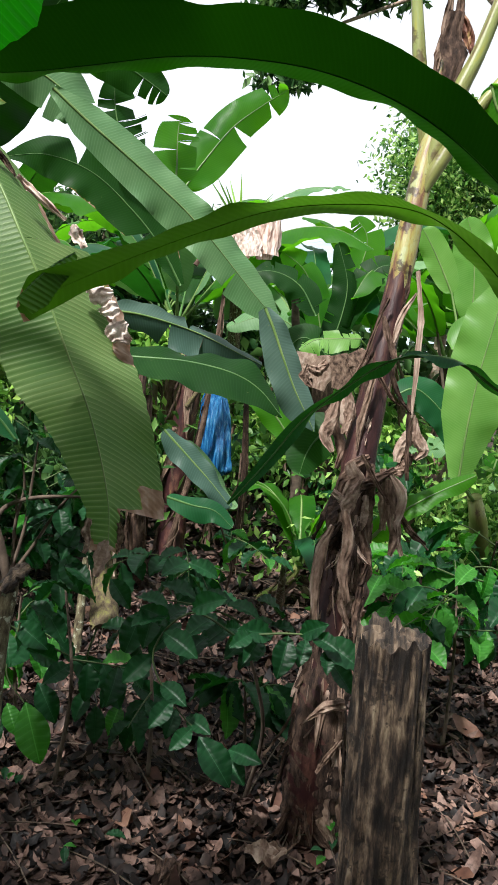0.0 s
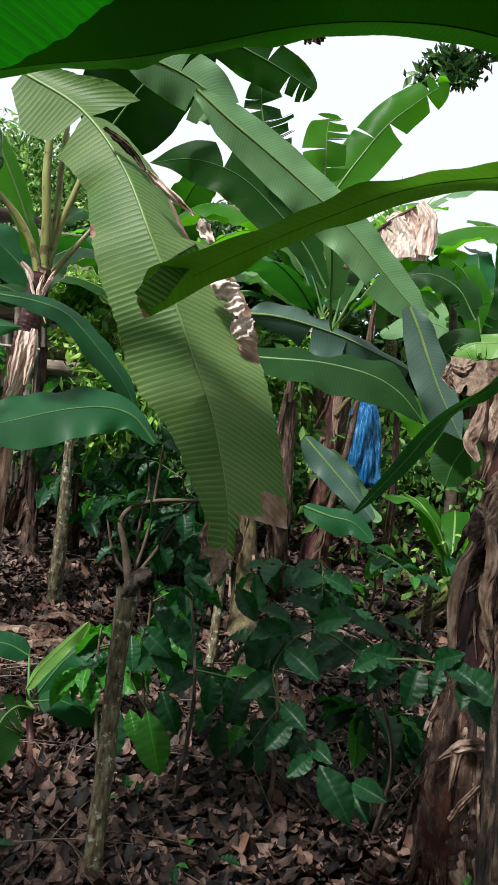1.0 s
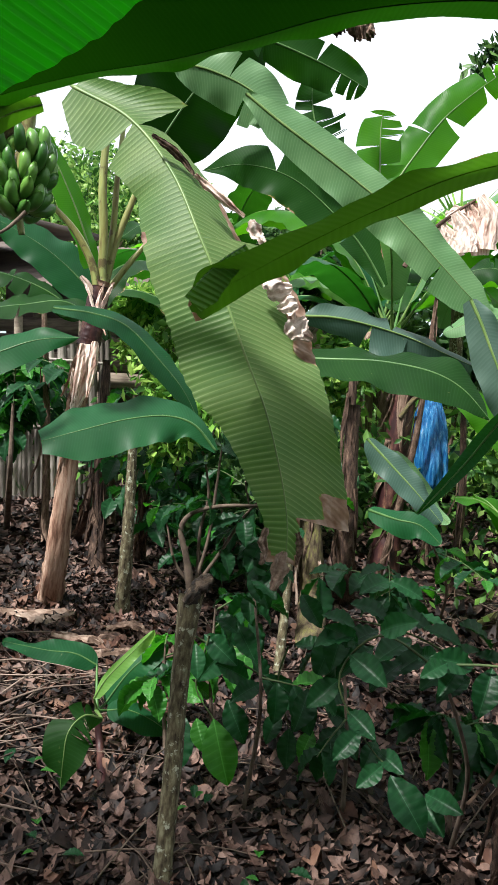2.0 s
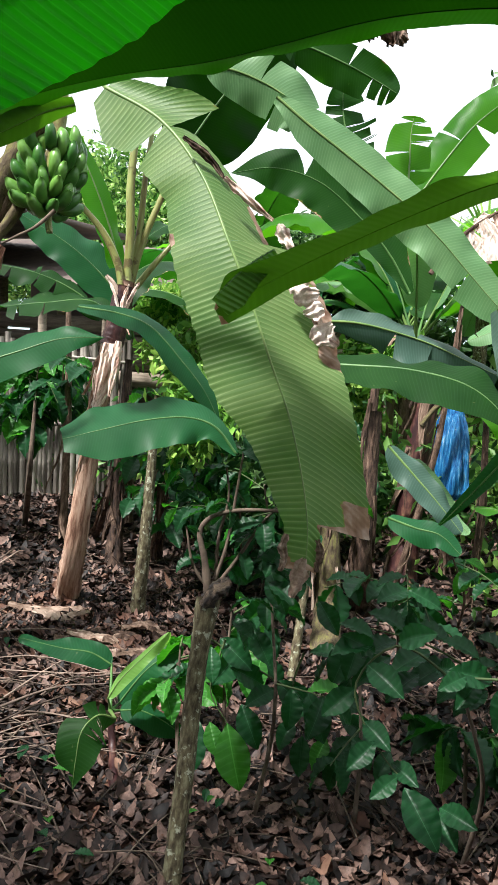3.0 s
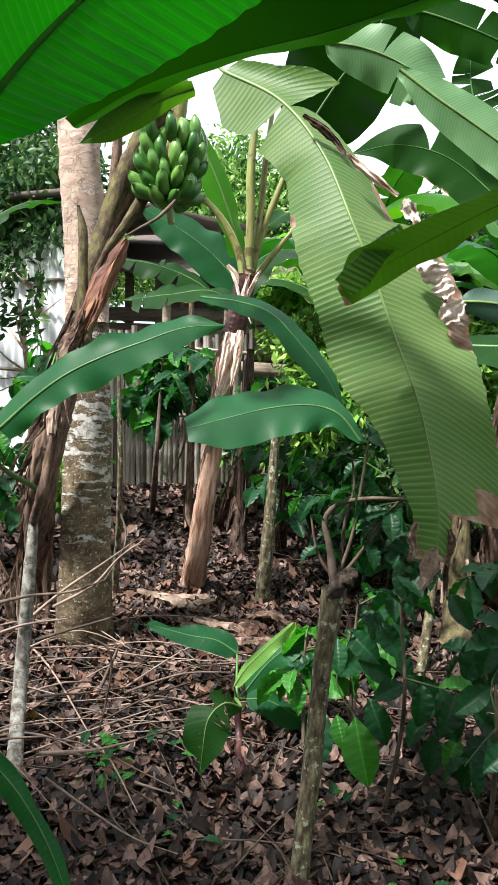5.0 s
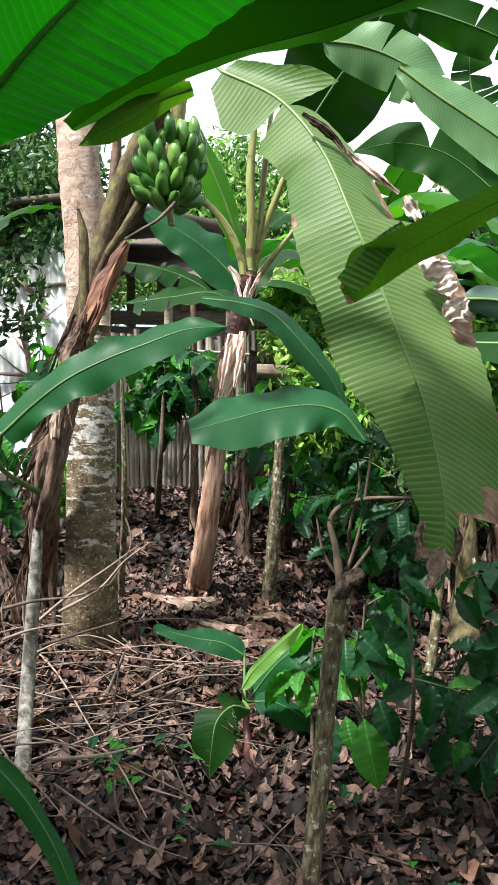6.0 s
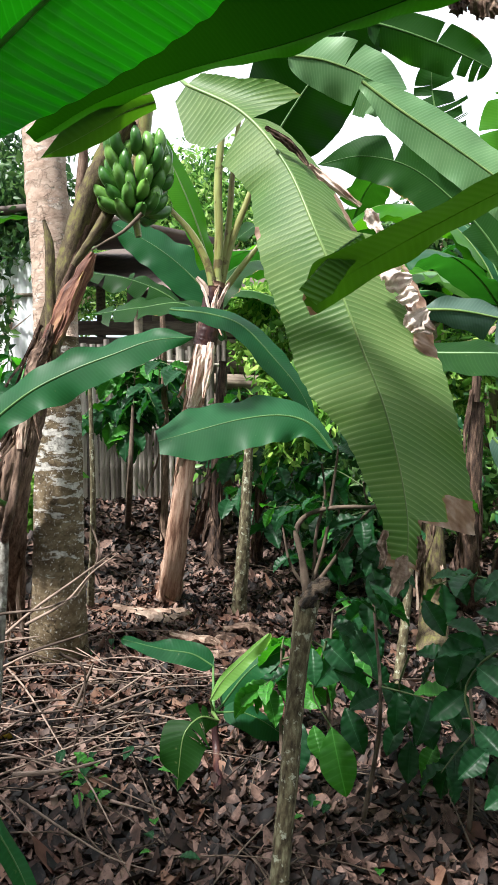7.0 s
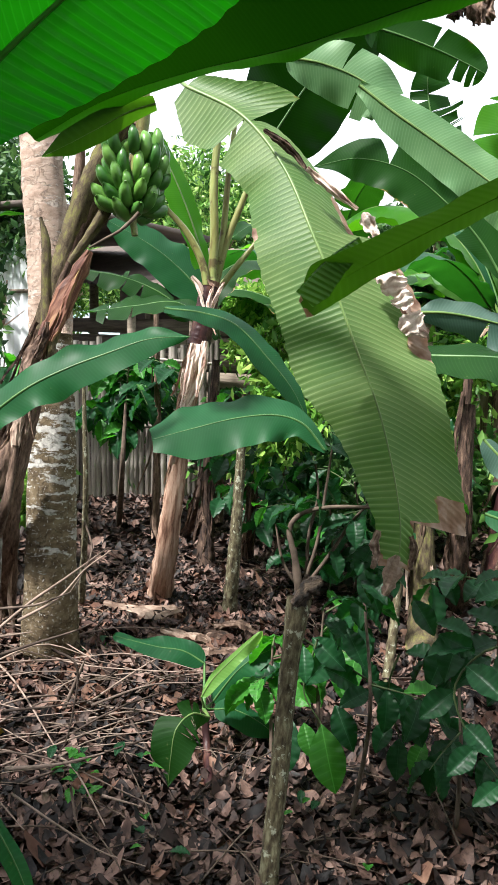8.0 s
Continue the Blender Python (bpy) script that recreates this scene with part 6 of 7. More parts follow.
hang_leaf(arching, COFFEE[0], (-0.086, 2.188, 0.675), (-0.16, 2.13, 0.729))
hang_leaf(arching, COFFEE[1], (-0.016, 2.127, 0.74), (0.08, 2.081, 0.799))
sprig(arching, [(0.142, 2.165, 0.644), (-0.02, 2.164, 0.717), (-0.119, 2.138, 0.589), (-0.023, 2.123, 0.429), (0.115, 2.12, 0.338)], 0.004)
hang_leaf(arching, COFFEE[0], (-0.179, 2.16, 0.745), (-0.082, 2.134, 0.743), face=(0.1, -0.3, 0.9))
hang_leaf(arching, COFFEE[1], (-0.123, 2.23, 0.765), (-0.012, 2.207, 0.749), face=(0.1, -0.3, 0.9))
hang_leaf(arching, COFFEE[2], (-0.053, 2.289, 0.681), (-0.119, 2.192, 0.661), face=(0.1, -0.3, 0.9))
hang_leaf(arching, COFFEE[0], (-0.035, 2.343, 0.699), (0.09, 2.329, 0.699), face=(0.1, -0.3, 0.9))
hang_leaf(arching, COFFEE[1], (0.046, 2.243, 0.687), (-0.032, 2.14, 0.654), face=(0.1, -0.3, 0.9))
hang_leaf(arching, COFFEE[2], (0.065, 2.297, 0.704), (0.171, 2.273, 0.689), face=(0.1, -0.3, 0.9))
hang_leaf(arching, COFFEE[0], (0.095, 2.341, 0.631), (-0.001, 2.23, 0.588), face=(0.1, -0.3, 0.9))
hang_leaf(arching, COFFEE[1], (0.123, 2.39, 0.587), (0.208, 2.369, 0.647), face=(0.1, -0.3, 0.9))
hang_leaf(arching, COFFEE[2], (0.163, 2.281, 0.623), (0.082, 2.177, 0.591), face=(0.1, -0.3, 0.9))
hang_leaf(arching, COFFEE[0], (0.191, 2.329, 0.579), (0.121, 2.228, 0.541), face=(0.1, -0.3, 0.9))
hang_leaf(arching, COFFEE[1], (0.195, 2.381, 0.623), (0.284, 2.353, 0.623), face=(0.1, -0.3, 0.9))
hang_leaf(arching, COFFEE[2], (-0.069, 2.316, 0.62), (-0.146, 2.209, 0.561), face=(0.1, -0.3, 0.9))
hang_leaf(arching, COFFEE[0], (-0.091, 2.187, 0.692), (-0.175, 2.087, 0.694), face=(0.1, -0.3, 0.9))
hang_leaf(arching, COFFEE[1], (0.02, 2.264, 0.611), (-0.044, 2.164, 0.565), face=(0.1, -0.3, 0.9))
hang_leaf(arching, COFFEE[2], (0.235, 2.401, 0.641), (0.161, 2.32, 0.733), face=(0.1, -0.3, 0.9))
hang_leaf(arching, COFFEE[0], (-0.147, 2.293, 0.676), (-0.162, 2.205, 0.575), face=(0.1, -0.3, 0.9))
sprig(arching, [(0.201, 2.366, 0.582), (0.064, 2.323, 0.663), (-0.053, 2.281, 0.7), (-0.196, 2.225, 0.723)])
coffee_bush((0.158, 2.473, 0), (0.132, 2.511, 0.381), 3, 4, "small coffee seedling beside dry litter", spread=0.16, size=0.15, low=0.6, pairs=4)
coffee_bush((0.872, 2.852, 0), (0.874, 2.996, 0.693), 15, 5, "coffee bush behind the stump", spread=0.45, size=0.16, low=0.6, young=0.55)
coffee_bush((-3.7, 5.31, 0), (-2.987, 4.523, 1.227), 34, 6, "leafy coffee bush before the bamboo fence", spread=0.5, size=0.17, low=0.62, young=0.25)
coffee_bush((-1.905, 4.63, 0), (-1.636, 4.079, 0.881), 16, 7, "coffee bush under the banana leaves", spread=0.5, size=0.14, low=0.4, young=0.15)
coffee_bush((-1.335, 4.216, 0), (-1.108, 3.647, 0.648), 9, 8, "thin coffee bush in the shade", spread=0.4, size=0.13, low=0.3, young=0.15)
coffee_bush((-4.164, 4.433, 0), (-3.486, 3.895, 1.265), 10, 9, "coffee bush by the pale wall", spread=0.5, size=0.15, low=0.35, young=0.3)
coffee_bush((-1.216, 4.272, 0), (-1.078, 3.871, 0.74), 9, 10, "shaded coffee bush with dark leaves", spread=0.45, size=0.14, low=0.35, young=0.1)
coffee_bush((-0.132, 4.351, 0), (-0.129, 3.815, 0.563), 3, 11, "low coffee bush among dry leaves", spread=0.4, size=0.13, low=0.3, young=0.25)
coffee_bush((0.93, 4.518, -0), (0.732, 3.889, 0.639), 6, 12, "coffee bush behind the peeling stem", spread=0.4, size=0.12, low=0.4, young=0.3)
coffee_bush((-0.281, 3.632, 0), (-0.201, 3.174, 0.628), 3, 13, "coffee bush in deep shade", spread=0.42, size=0.15, low=0.6, young=0.0)

for i, (b, t, n, sd, sp) in enumerate((((-2.65, 5.405, 0), (-2.363, 4.967, 1.04), 12, 31, 0.6), ((-1.685, 5.426, 0), (-1.611, 5.157, 0.99), 12, 32, 0.6), ((-1.291, 5.124, 0), (-1.327, 5.083, 0.854), 12, 33, 0.6), ((0.748, 5.985, 0), (0.641, 5.024, 0.834), 10, 34, 0.6), ((1.404, 4.31, 0), (1.164, 3.622, 0.671), 10, 35, 0.5), ((-3.588, 3.57, 0), (-3.072, 3.178, 1.112), 12, 36, 0.6))):
    coffee_bush(b, t, n, sd, "coffee bush in the shade behind the stems", size=0.16, spread=sp, low=0.2, young=0.2)

coffee_bush((-0.159, 2.443, 0), (-0.217, 2.568, 0.50), 2, 42, "dark coffee shrub with broad glossy leaves", size=0.13, spread=0.26, low=0.45, young=0.03, pairs=3)
coffee_bush((-0.83, 2.56, 0), (-0.87, 2.62, 0.37), 6, 41, "coffee seedling with bright new leaves", size=0.13, spread=0.13, low=0.6, young=1.0, pairs=3)

# leaves on the shoots of the pruned coffee trunk
rng = np.random.RandomState(31)
for q in ([(-0.541, 2.305, 1.144), (-0.549, 2.283, 1.034), (-0.572, 2.28, 1.096), (-0.571, 2.266, 1.002), (-0.471, 2.314, 0.941), (-0.408, 2.362, 1.02), (-0.439, 2.338, 0.981), (-0.661, 2.202, 0.923), (-0.634, 2.204, 0.837), (-0.495, 2.294, 0.91), (-0.519, 2.273, 0.854)], [(-0.596, 2.288, 0.864), (-0.48, 2.347, 0.818), (-0.428, 2.385, 0.867), (-0.57, 2.293, 0.801), (-0.454, 2.352, 0.754), (-0.499, 2.318, 0.705), (-0.536, 2.287, 0.641), (-0.393, 2.392, 0.787), (-0.631, 2.283, 0.96)]):
    for p in q:
        for sd in (0, 1):
            place_leaf(post, COFFEE[rng.randint(3)], p, rng.uniform(0, 6.28), rng.uniform(0.0, 0.9), rng.normal(0, 0.4), rng.uniform(0.07, 0.13))

# ---- banana suckers ----
sucker = thing("banana_sucker", (-0.912, 2.283, 0), "small banana sucker with ragged green leaves", "banana plant", "banana suckers")
KB, KT = (-0.912, 2.283, 0), (-1.049, 2.464, 0.155)
stem("pseudostem", sucker, [KB, (-1.009, 2.423, 0.044), KT], [0.018, 0.014, 0.011], M_STEMPURPLE, sides=12)
leaf(sucker, [(-0.912, 2.277, 0.243), (-0.931, 2.201, 0.282), (-0.947, 2.139, 0.253), (-0.942, 2.105, 0.178), (-0.941, 2.091, 0.094)], (0.45, -0.75, 0.9), [0.01, 0.09, 0.10, 0.07, 0.0], [0.01, 0.05, 0.08, 0.07, 0.0], M_TORN, tears=(4, 4), gap=0.10, rib=0.004, ribmat=M_RIB, rows=80, fold=(10, 10), stalk=[KT], label="ragged lobed green leaf", seed=50)
leaf(sucker, [(-1.128, 2.586, 0.259), (-1.199, 2.552, 0.302), (-1.289, 2.503, 0.317), (-1.425, 2.431, 0.352)], (0.538, -0.751, 1.381), 0.05, 0.055, M_LEAF, rib=0.004, rows=60, stalk=[KT], label="slim spreading green leaf", seed=51)
leaf(sucker, [(-1.027, 2.407, 0.229), (-0.995, 2.436, 0.295), (-0.935, 2.482, 0.372), (-0.87, 2.532, 0.454)], (0.465, -0.79, 0.701), 0.016, 0.032, M_LIME, rib=0.003, rows=50, stalk=[KT], label="rolled yellow-green new leaf", seed=52)
leaf(sucker, [(-1.067, 2.544, 0.141), (-1.009, 2.593, 0.241), (-0.953, 2.635, 0.302), (-0.886, 2.679, 0.342)], (0.545, -0.798, 1.007), 0.05, 0.06, M_LEAF, rib=0.004, rows=60, stalk=[KT], label="plain green spreading leaf", seed=53)
leaf(sucker, [(-1.036, 2.504, 0.141), (-0.976, 2.539, 0.141), (-0.905, 2.574, 0.107), (-0.841, 2.603, 0.059)], (0.434, -0.779, 1.253), 0.05, 0.06, M_LEAF, rib=0.004, rows=60, stalk=[KT], label="plain green spreading leaf", seed=54)


def banana_plant(base, height, n, seed, label, size=1.5, radius=0.09, stem_mat=None, group="banana plants", aim=None, mats=None, tears=3, rows=44):
    """A whole plant with leaves that arch outward from its crown."""
    rng = np.random.RandomState(seed)
    plant = thing("banana_plant", base, label, "banana plant", group)
    b = np.array(base, float)
    lean = rng.normal(0, 0.08, 2)
    top = b + np.array((lean[0], lean[1], height))
    pts = [b, (b + top) / 2 + np.array((lean[0] * 0.2, 0, 0)), top]
    stem("pseudostem", plant, pts, [radius, radius * 0.85, radius * 0.6], stem_mat or M_STEMDRY, rows=24, sides=14, rough=0.12)
    sheaths(plant, pts, radius * 0.95, 6, M_STEMDRY, seed + 900, length=0.4)
    for k in range(n):
        a = 2 * math.pi * k * 0.382 + rng.uniform(-0.3, 0.3)
        d = np.array((math.cos(a), math.sin(a), 0.0))
        ln = size * rng.uniform(0.75, 1.15)
        el = radians(rng.uniform(35, 78))
        p = [top]
        dirn, pos = el, top.copy()
        st = top + (d * math.cos(el) + np.array((0, 0, math.sin(el)))) * 0.28 * size / 1.5
        p = [st]
        bend = rng.uniform(0.28, 0.62)
        for i in range(5):
            pos = p[-1] + (d * math.cos(dirn) + np.array((0, 0, math.sin(dirn)))) * ln / 5
            dirn -= bend * (0.5 + 0.22 * i)
            p.append(pos)
        if min(q[2] for q in p) < 0.15:
            continue
        mt = (mats or (M_LEAF, M_TORN, M_BRIGHT, M_BRIGHT, M_PALE))[rng.randint(len(mats) if mats else 5)]
        w = ln * rng.uniform(0.12, 0.16)
        leaf(plant, p, d * 0.25 + np.array((0, 0, 1.0)), w, w, mt, fold=(rng.uniform(5, 30), rng.uniform(5, 30)), tears=(rng.randint(0, tears + 1), rng.randint(0, tears + 1)), rows=rows, cols=6, stalk=[tuple(top)], seed=seed * 17 + k, ripple=0.0, rib=0.010)
    for k in range(3):
        a = rng.uniform(0, 6.28)
        d = np.array((math.cos(a), math.sin(a), 0.0))
        q = top + d * radius * 0.7 - np.array((0, 0, rng.uniform(0.0, 0.2)))
        strip("dry_leaf", plant, [q, q + d * 0.14 + np.array((0, 0, -0.1)), q + d * 0.16 + np.array((0, 0, -0.55)), q + d * 0.12 + np.array((0, 0, -0.95))], d, 0.12, M_DRY, crumple=0.02, seed=seed * 7 + k, rows=16, cols=6)
    return plant


banana_plant((0.062, 4.369, 0), 0.22, 7, 101, "young banana sucker with upright bright leaves", size=0.62, radius=0.035, stem_mat=M_STEMGREEN, mats=(M_BRIGHT, M_LEAF), tears=0)
banana_plant((1.481, 5.881, 0), 0.35, 8, 102, "banana sucker with bright upright leaves", size=1.0, radius=0.05, stem_mat=M_STEMGREEN, mats=(M_BRIGHT, M_PALE), tears=0)
right = thing("banana_plant", (1.237, 4.197, 0.403), "banana plant with tall bright green leaves", "banana plant", "banana plants")
right.location = (1.56, 5.548, 0)
stem("pseudostem", right, [(1.56, 5.548, 0), (1.236, 4.32, 0.558), (1.172, 4.242, 0.757)], [0.06, 0.05, 0.04], M_STEMGREEN)
leaf(right, [(1.02, 3.945, 0.887), (1.041, 3.988, 1.181), (1.073, 4.024, 1.421), (1.129, 4.068, 1.704), (1.173, 4.107, 1.958)], (-0.199, -0.98, 0.118), [0.05, 0.14, 0.16, 0.15, 0.0], [0.05, 0.15, 0.18, 0.17, 0.0], M_LIME, fold=(8, 8), rows=90, stalk=[(1.175, 4.238, 0.727)], label="tall bright green leaf", seed=60)
leaf(right, [(1.218, 5.189, 1.706), (1.211, 5.224, 1.955), (1.179, 5.256, 2.202), (1.128, 5.274, 2.358)], (-0.175, -0.98, -0.095), 0.14, 0.13, M_LIME, rows=50, seed=61, stalk=[(1.285, 4.891, 0.989)])
leaf(right, [(1.01, 4.788, 1.844), (0.929, 4.804, 2.001), (0.848, 4.818, 2.141), (0.803, 4.823, 2.203)], (-0.134, -0.985, -0.106), 0.08, 0.09, M_LIME, rows=50, seed=62, stalk=[(1.17, 4.609, 1.21)])
leaf(right, [(0.742, 4.682, 1.229), (0.869, 4.697, 1.273), (1.049, 4.69, 1.125), (1.134, 4.669, 0.936)], (-0.146, -0.987, 0.572), 0.11, 0.11, M_LEAF, rows=50, seed=63)
leaf(right, [(0.992, 4.437, 1.519), (1.105, 4.46, 1.621), (1.224, 4.474, 1.662), (1.383, 4.48, 1.615)], (-0.194, -0.981, 0.777), 0.15, 0.15, M_LIME, tears=(5, 5), rows=50, seed=64)

# broad leaves behind the blue bag
mid = thing("banana_plant", (0.401, 5.449, 0), "banana plant with broad dark leaves and a dry stem", "banana plant", "banana plants")
stem("pseudostem", mid, [(0.401, 5.449, 0), (0.349, 5.594, 0.722), (0.325, 5.682, 1.359)], [0.1, 0.09, 0.07], M_STEMDRY)
for i, (q, up, w, mt, te) in enumerate((
        ([(0.32, 5.278, 1.371), (0.402, 5.327, 1.675), (0.417, 5.359, 1.899), (0.335, 5.389, 2.151)], (0.178, -0.999, 0.15), 0.13, M_TORN, (3, 5)), ([(0.236, 5.109, 1.655), (0.11, 5.126, 1.84), (-0.077, 5.122, 1.912), (-0.287, 5.099, 1.858)], (0.058, -0.996, 1.23), 0.13, M_TORN, (2, 4)),
        ([(0.363, 5.404, 1.523), (0.521, 5.46, 1.84), (0.618, 5.492, 2.018), (0.804, 5.511, 2.054)], (-0.047, -0.996, 0.928), 0.13, M_TORN, (4, 3)), ([(0.265, 5.677, 1.354), (0.082, 5.695, 1.578), (-0.125, 5.688, 1.639), (-0.396, 5.653, 1.535)], (0.059, -0.998, 0.892), 0.16, M_PALE, (2, 3)),
        ([(0.288, 5.499, 1.516), (0.227, 5.526, 1.742), (0.127, 5.55, 1.964), (-0.04, 5.554, 2.084)], (-0.279, -0.998, 0.347), 0.13, M_BRIGHT, (2, 2)), ([(0.398, 5.936, 1.691), (0.526, 6, 2.075), (0.547, 6.031, 2.284), (0.45, 6.043, 2.42)], (-0.045, -0.995, -0.092), 0.14, M_BRIGHT, (3, 3)),
        ([(0.411, 4.973, 1.318), (0.254, 4.985, 1.479), (0.146, 4.98, 1.504), (0.02, 4.95, 1.353)], (0.007, -1, 0.616), 0.12, M_TORN, (4, 4)))):
    leaf(mid, q, up, w, w, mt, rows=60, seed=65 + i, tears=te, fold=(14, 14))

# a small palm behind the bananas
palm = thing("palm", (-0.575, 7.693, 0), "small spiky palm behind the banana plants", "palm")
stem("trunk", palm, [(-0.575, 7.693, 0), (-0.545, 7.693, 1.227), (-0.575, 7.693, 2.454)], [0.07, 0.06, 0.05], M_POST, rows=16, sides=10)
rng = np.random.RandomState(91)
for i in range(22):
    a, el = rng.uniform(0, 6.283), rng.uniform(0.2, 1.5)
    d = np.array((math.cos(a) * math.cos(el), math.sin(a) * math.cos(el), math.sin(el)))
    q, l = np.array((-0.575, 7.693, 2.454)), rng.uniform(0.35, 0.6)
    strip("frond", palm, [q, q + d * l * 0.5 + np.array((0, 0, 0.02)), q + d * l], (0.1, -0.9, 0.5), 0.028, M_UNDERB, crumple=0.001, seed=740 + i, rows=8, cols=4, taper=(0.8, 1.0, 0.7, 0.05), cupped=40)

for i, (x, y, h, sz) in enumerate((
        (-1.9, 5.6, 1.3, 1.3), (-0.9, 6.4, 1.5, 1.5), (0.3, 6.8, 1.3, 1.5), (1.3, 6.2, 1.4, 1.4), (2.2, 5.4, 1.2, 1.5), (-1.3, 7.8, 1.6, 1.5), (0.9, 8.4, 1.4, 1.6),
        (-2.4, 6.9, 1.5, 1.5), (3.1, 7.4, 1.6, 1.6), (-3.2, 8.8, 1.4, 1.5), (2.0, 9.5, 1.5, 1.6), (-0.3, 10.0, 1.4, 1.6), (-4.9, 4.2, 1.4, 1.3),
        (3.4, 1.4, 1.8, 1.6), (2.5, 0.0, 1.9, 1.7), (-3.7, -0.8, 2.0, 1.7), (0.9, -1.6, 1.9, 1.7), (-1.0, -1.8, 2.0, 1.8))):
    banana_plant((x, y, 0), h, 8, 200 + i, "banana plant with arching green leaves and dry brown sheaths", size=sz, mats=(M_BRIGHT, M_LIME, M_PALE) if i in (3, 4, 8) else None)


# ---- undergrowth, trees ----
def foliage(name, centre, radii, count, size, mat, seed, parent=None, label="", hollow=0.3):
    """Many small pointed leaves, scattered in clumps through an uneven volume."""
    rng = np.random.RandomState(seed)
    nc = max(6, count // 60)
    cl = rng.normal(0, 1, (nc, 3))
    cl /= np.linalg.norm(cl, axis=1)[:, None]
    cl *= (hollow + (1 - hollow) * rng.rand(nc, 1)) * np.array(radii)
    per = count // nc
    pos = (cl[:, None] + rng.normal(0, 0.16, (nc, per, 3)) * np.array(radii)).reshape(-1, 3) + np.array(centre)
    k = len(pos)
    d = rng.normal(0, 1, (k, 3)) + np.array((0, 0, -0.4))
    d /= np.linalg.norm(d, axis=1)[:, None]
    w = np.cross(d, rng.normal(0, 1, (k, 3)))
    w /= np.linalg.norm(w, axis=1)[:, None]
    nn = np.cross(d, w)
    s = size * rng.uniform(0.6, 1.3, (k, 1))
    v = np.stack([pos, pos + d * s * 0.45 + w * s * 0.22 + nn * s * 0.05, pos + d * s, pos + d * s * 0.45 - w * s * 0.22 + nn * s * 0.05, pos + d * s * 0.5 - nn * s * 0.04], 1)
    v[:, :, 2] = np.maximum(v[:, :, 2], 0.02)
    g = Geo()
    g.v = v.reshape(-1, 3).tolist()
    g.uv = [(0, 0)] * len(g.v)
    g.m = [0] * len(g.v)
    g.f = [f for i in range(0, 5 * k, 5) for f in ((i, i + 1, i + 4), (i + 1, i + 2, i + 4), (i + 2, i + 3, i + 4), (i + 3, i, i + 4))]
    return part(name, g, mat, parent, label)


part_under = foliage("undergrowth", (-0.6, 7.6, 0.55), (4.2, 2.2, 0.6), 9000, 0.13, M_UNDER, 1, hollow=0.0)
tagged(part_under, "tangled light green undergrowth among the bananas", "undergrowth", kind="stuff")
u2 = foliage("undergrowth", (1.6, 5.0, 0.45), (1.8, 1.0, 0.5), 8000, 0.068, M_UNDER, 2, hollow=0.0)
tagged(u2, "low light green weeds under the banana leaves", "undergrowth", kind="stuff")
u4 = foliage("hedge", (-1.5, 10.8, 1.1), (5.5, 1.2, 1.1), 12000, 0.24, M_TREE, 4, hollow=0.0)
tagged(u4, "hedge of dark shrubs beyond the garden", "hedge", kind="stuff")
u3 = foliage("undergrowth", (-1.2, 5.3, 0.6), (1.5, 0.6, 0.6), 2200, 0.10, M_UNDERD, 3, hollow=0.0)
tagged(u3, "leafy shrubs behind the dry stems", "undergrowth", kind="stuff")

# thickets called sunny get extra brightness from the M_UNDERB colour
for i, (c, r, n, sz, mt, lab) in enumerate((
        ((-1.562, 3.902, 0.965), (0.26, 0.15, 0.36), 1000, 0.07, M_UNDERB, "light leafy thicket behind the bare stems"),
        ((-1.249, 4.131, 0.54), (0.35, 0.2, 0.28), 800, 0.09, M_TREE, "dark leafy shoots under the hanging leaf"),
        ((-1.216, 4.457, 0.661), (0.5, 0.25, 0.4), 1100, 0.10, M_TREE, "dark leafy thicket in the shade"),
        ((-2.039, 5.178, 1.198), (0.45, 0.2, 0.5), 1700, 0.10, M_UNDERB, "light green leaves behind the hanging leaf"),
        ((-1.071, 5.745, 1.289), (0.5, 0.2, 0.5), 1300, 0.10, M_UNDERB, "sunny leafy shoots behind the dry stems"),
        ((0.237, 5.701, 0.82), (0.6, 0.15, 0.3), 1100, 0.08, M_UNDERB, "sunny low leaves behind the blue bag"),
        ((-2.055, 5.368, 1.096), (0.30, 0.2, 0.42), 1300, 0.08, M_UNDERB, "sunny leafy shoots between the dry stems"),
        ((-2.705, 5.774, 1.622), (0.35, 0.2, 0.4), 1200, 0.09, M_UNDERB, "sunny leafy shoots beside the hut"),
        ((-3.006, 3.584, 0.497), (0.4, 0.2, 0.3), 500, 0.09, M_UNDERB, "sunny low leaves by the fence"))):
    tagged(foliage("thicket", c, r, n, sz, mt, 40 + i, hollow=0.0), lab, "undergrowth", kind="stuff")


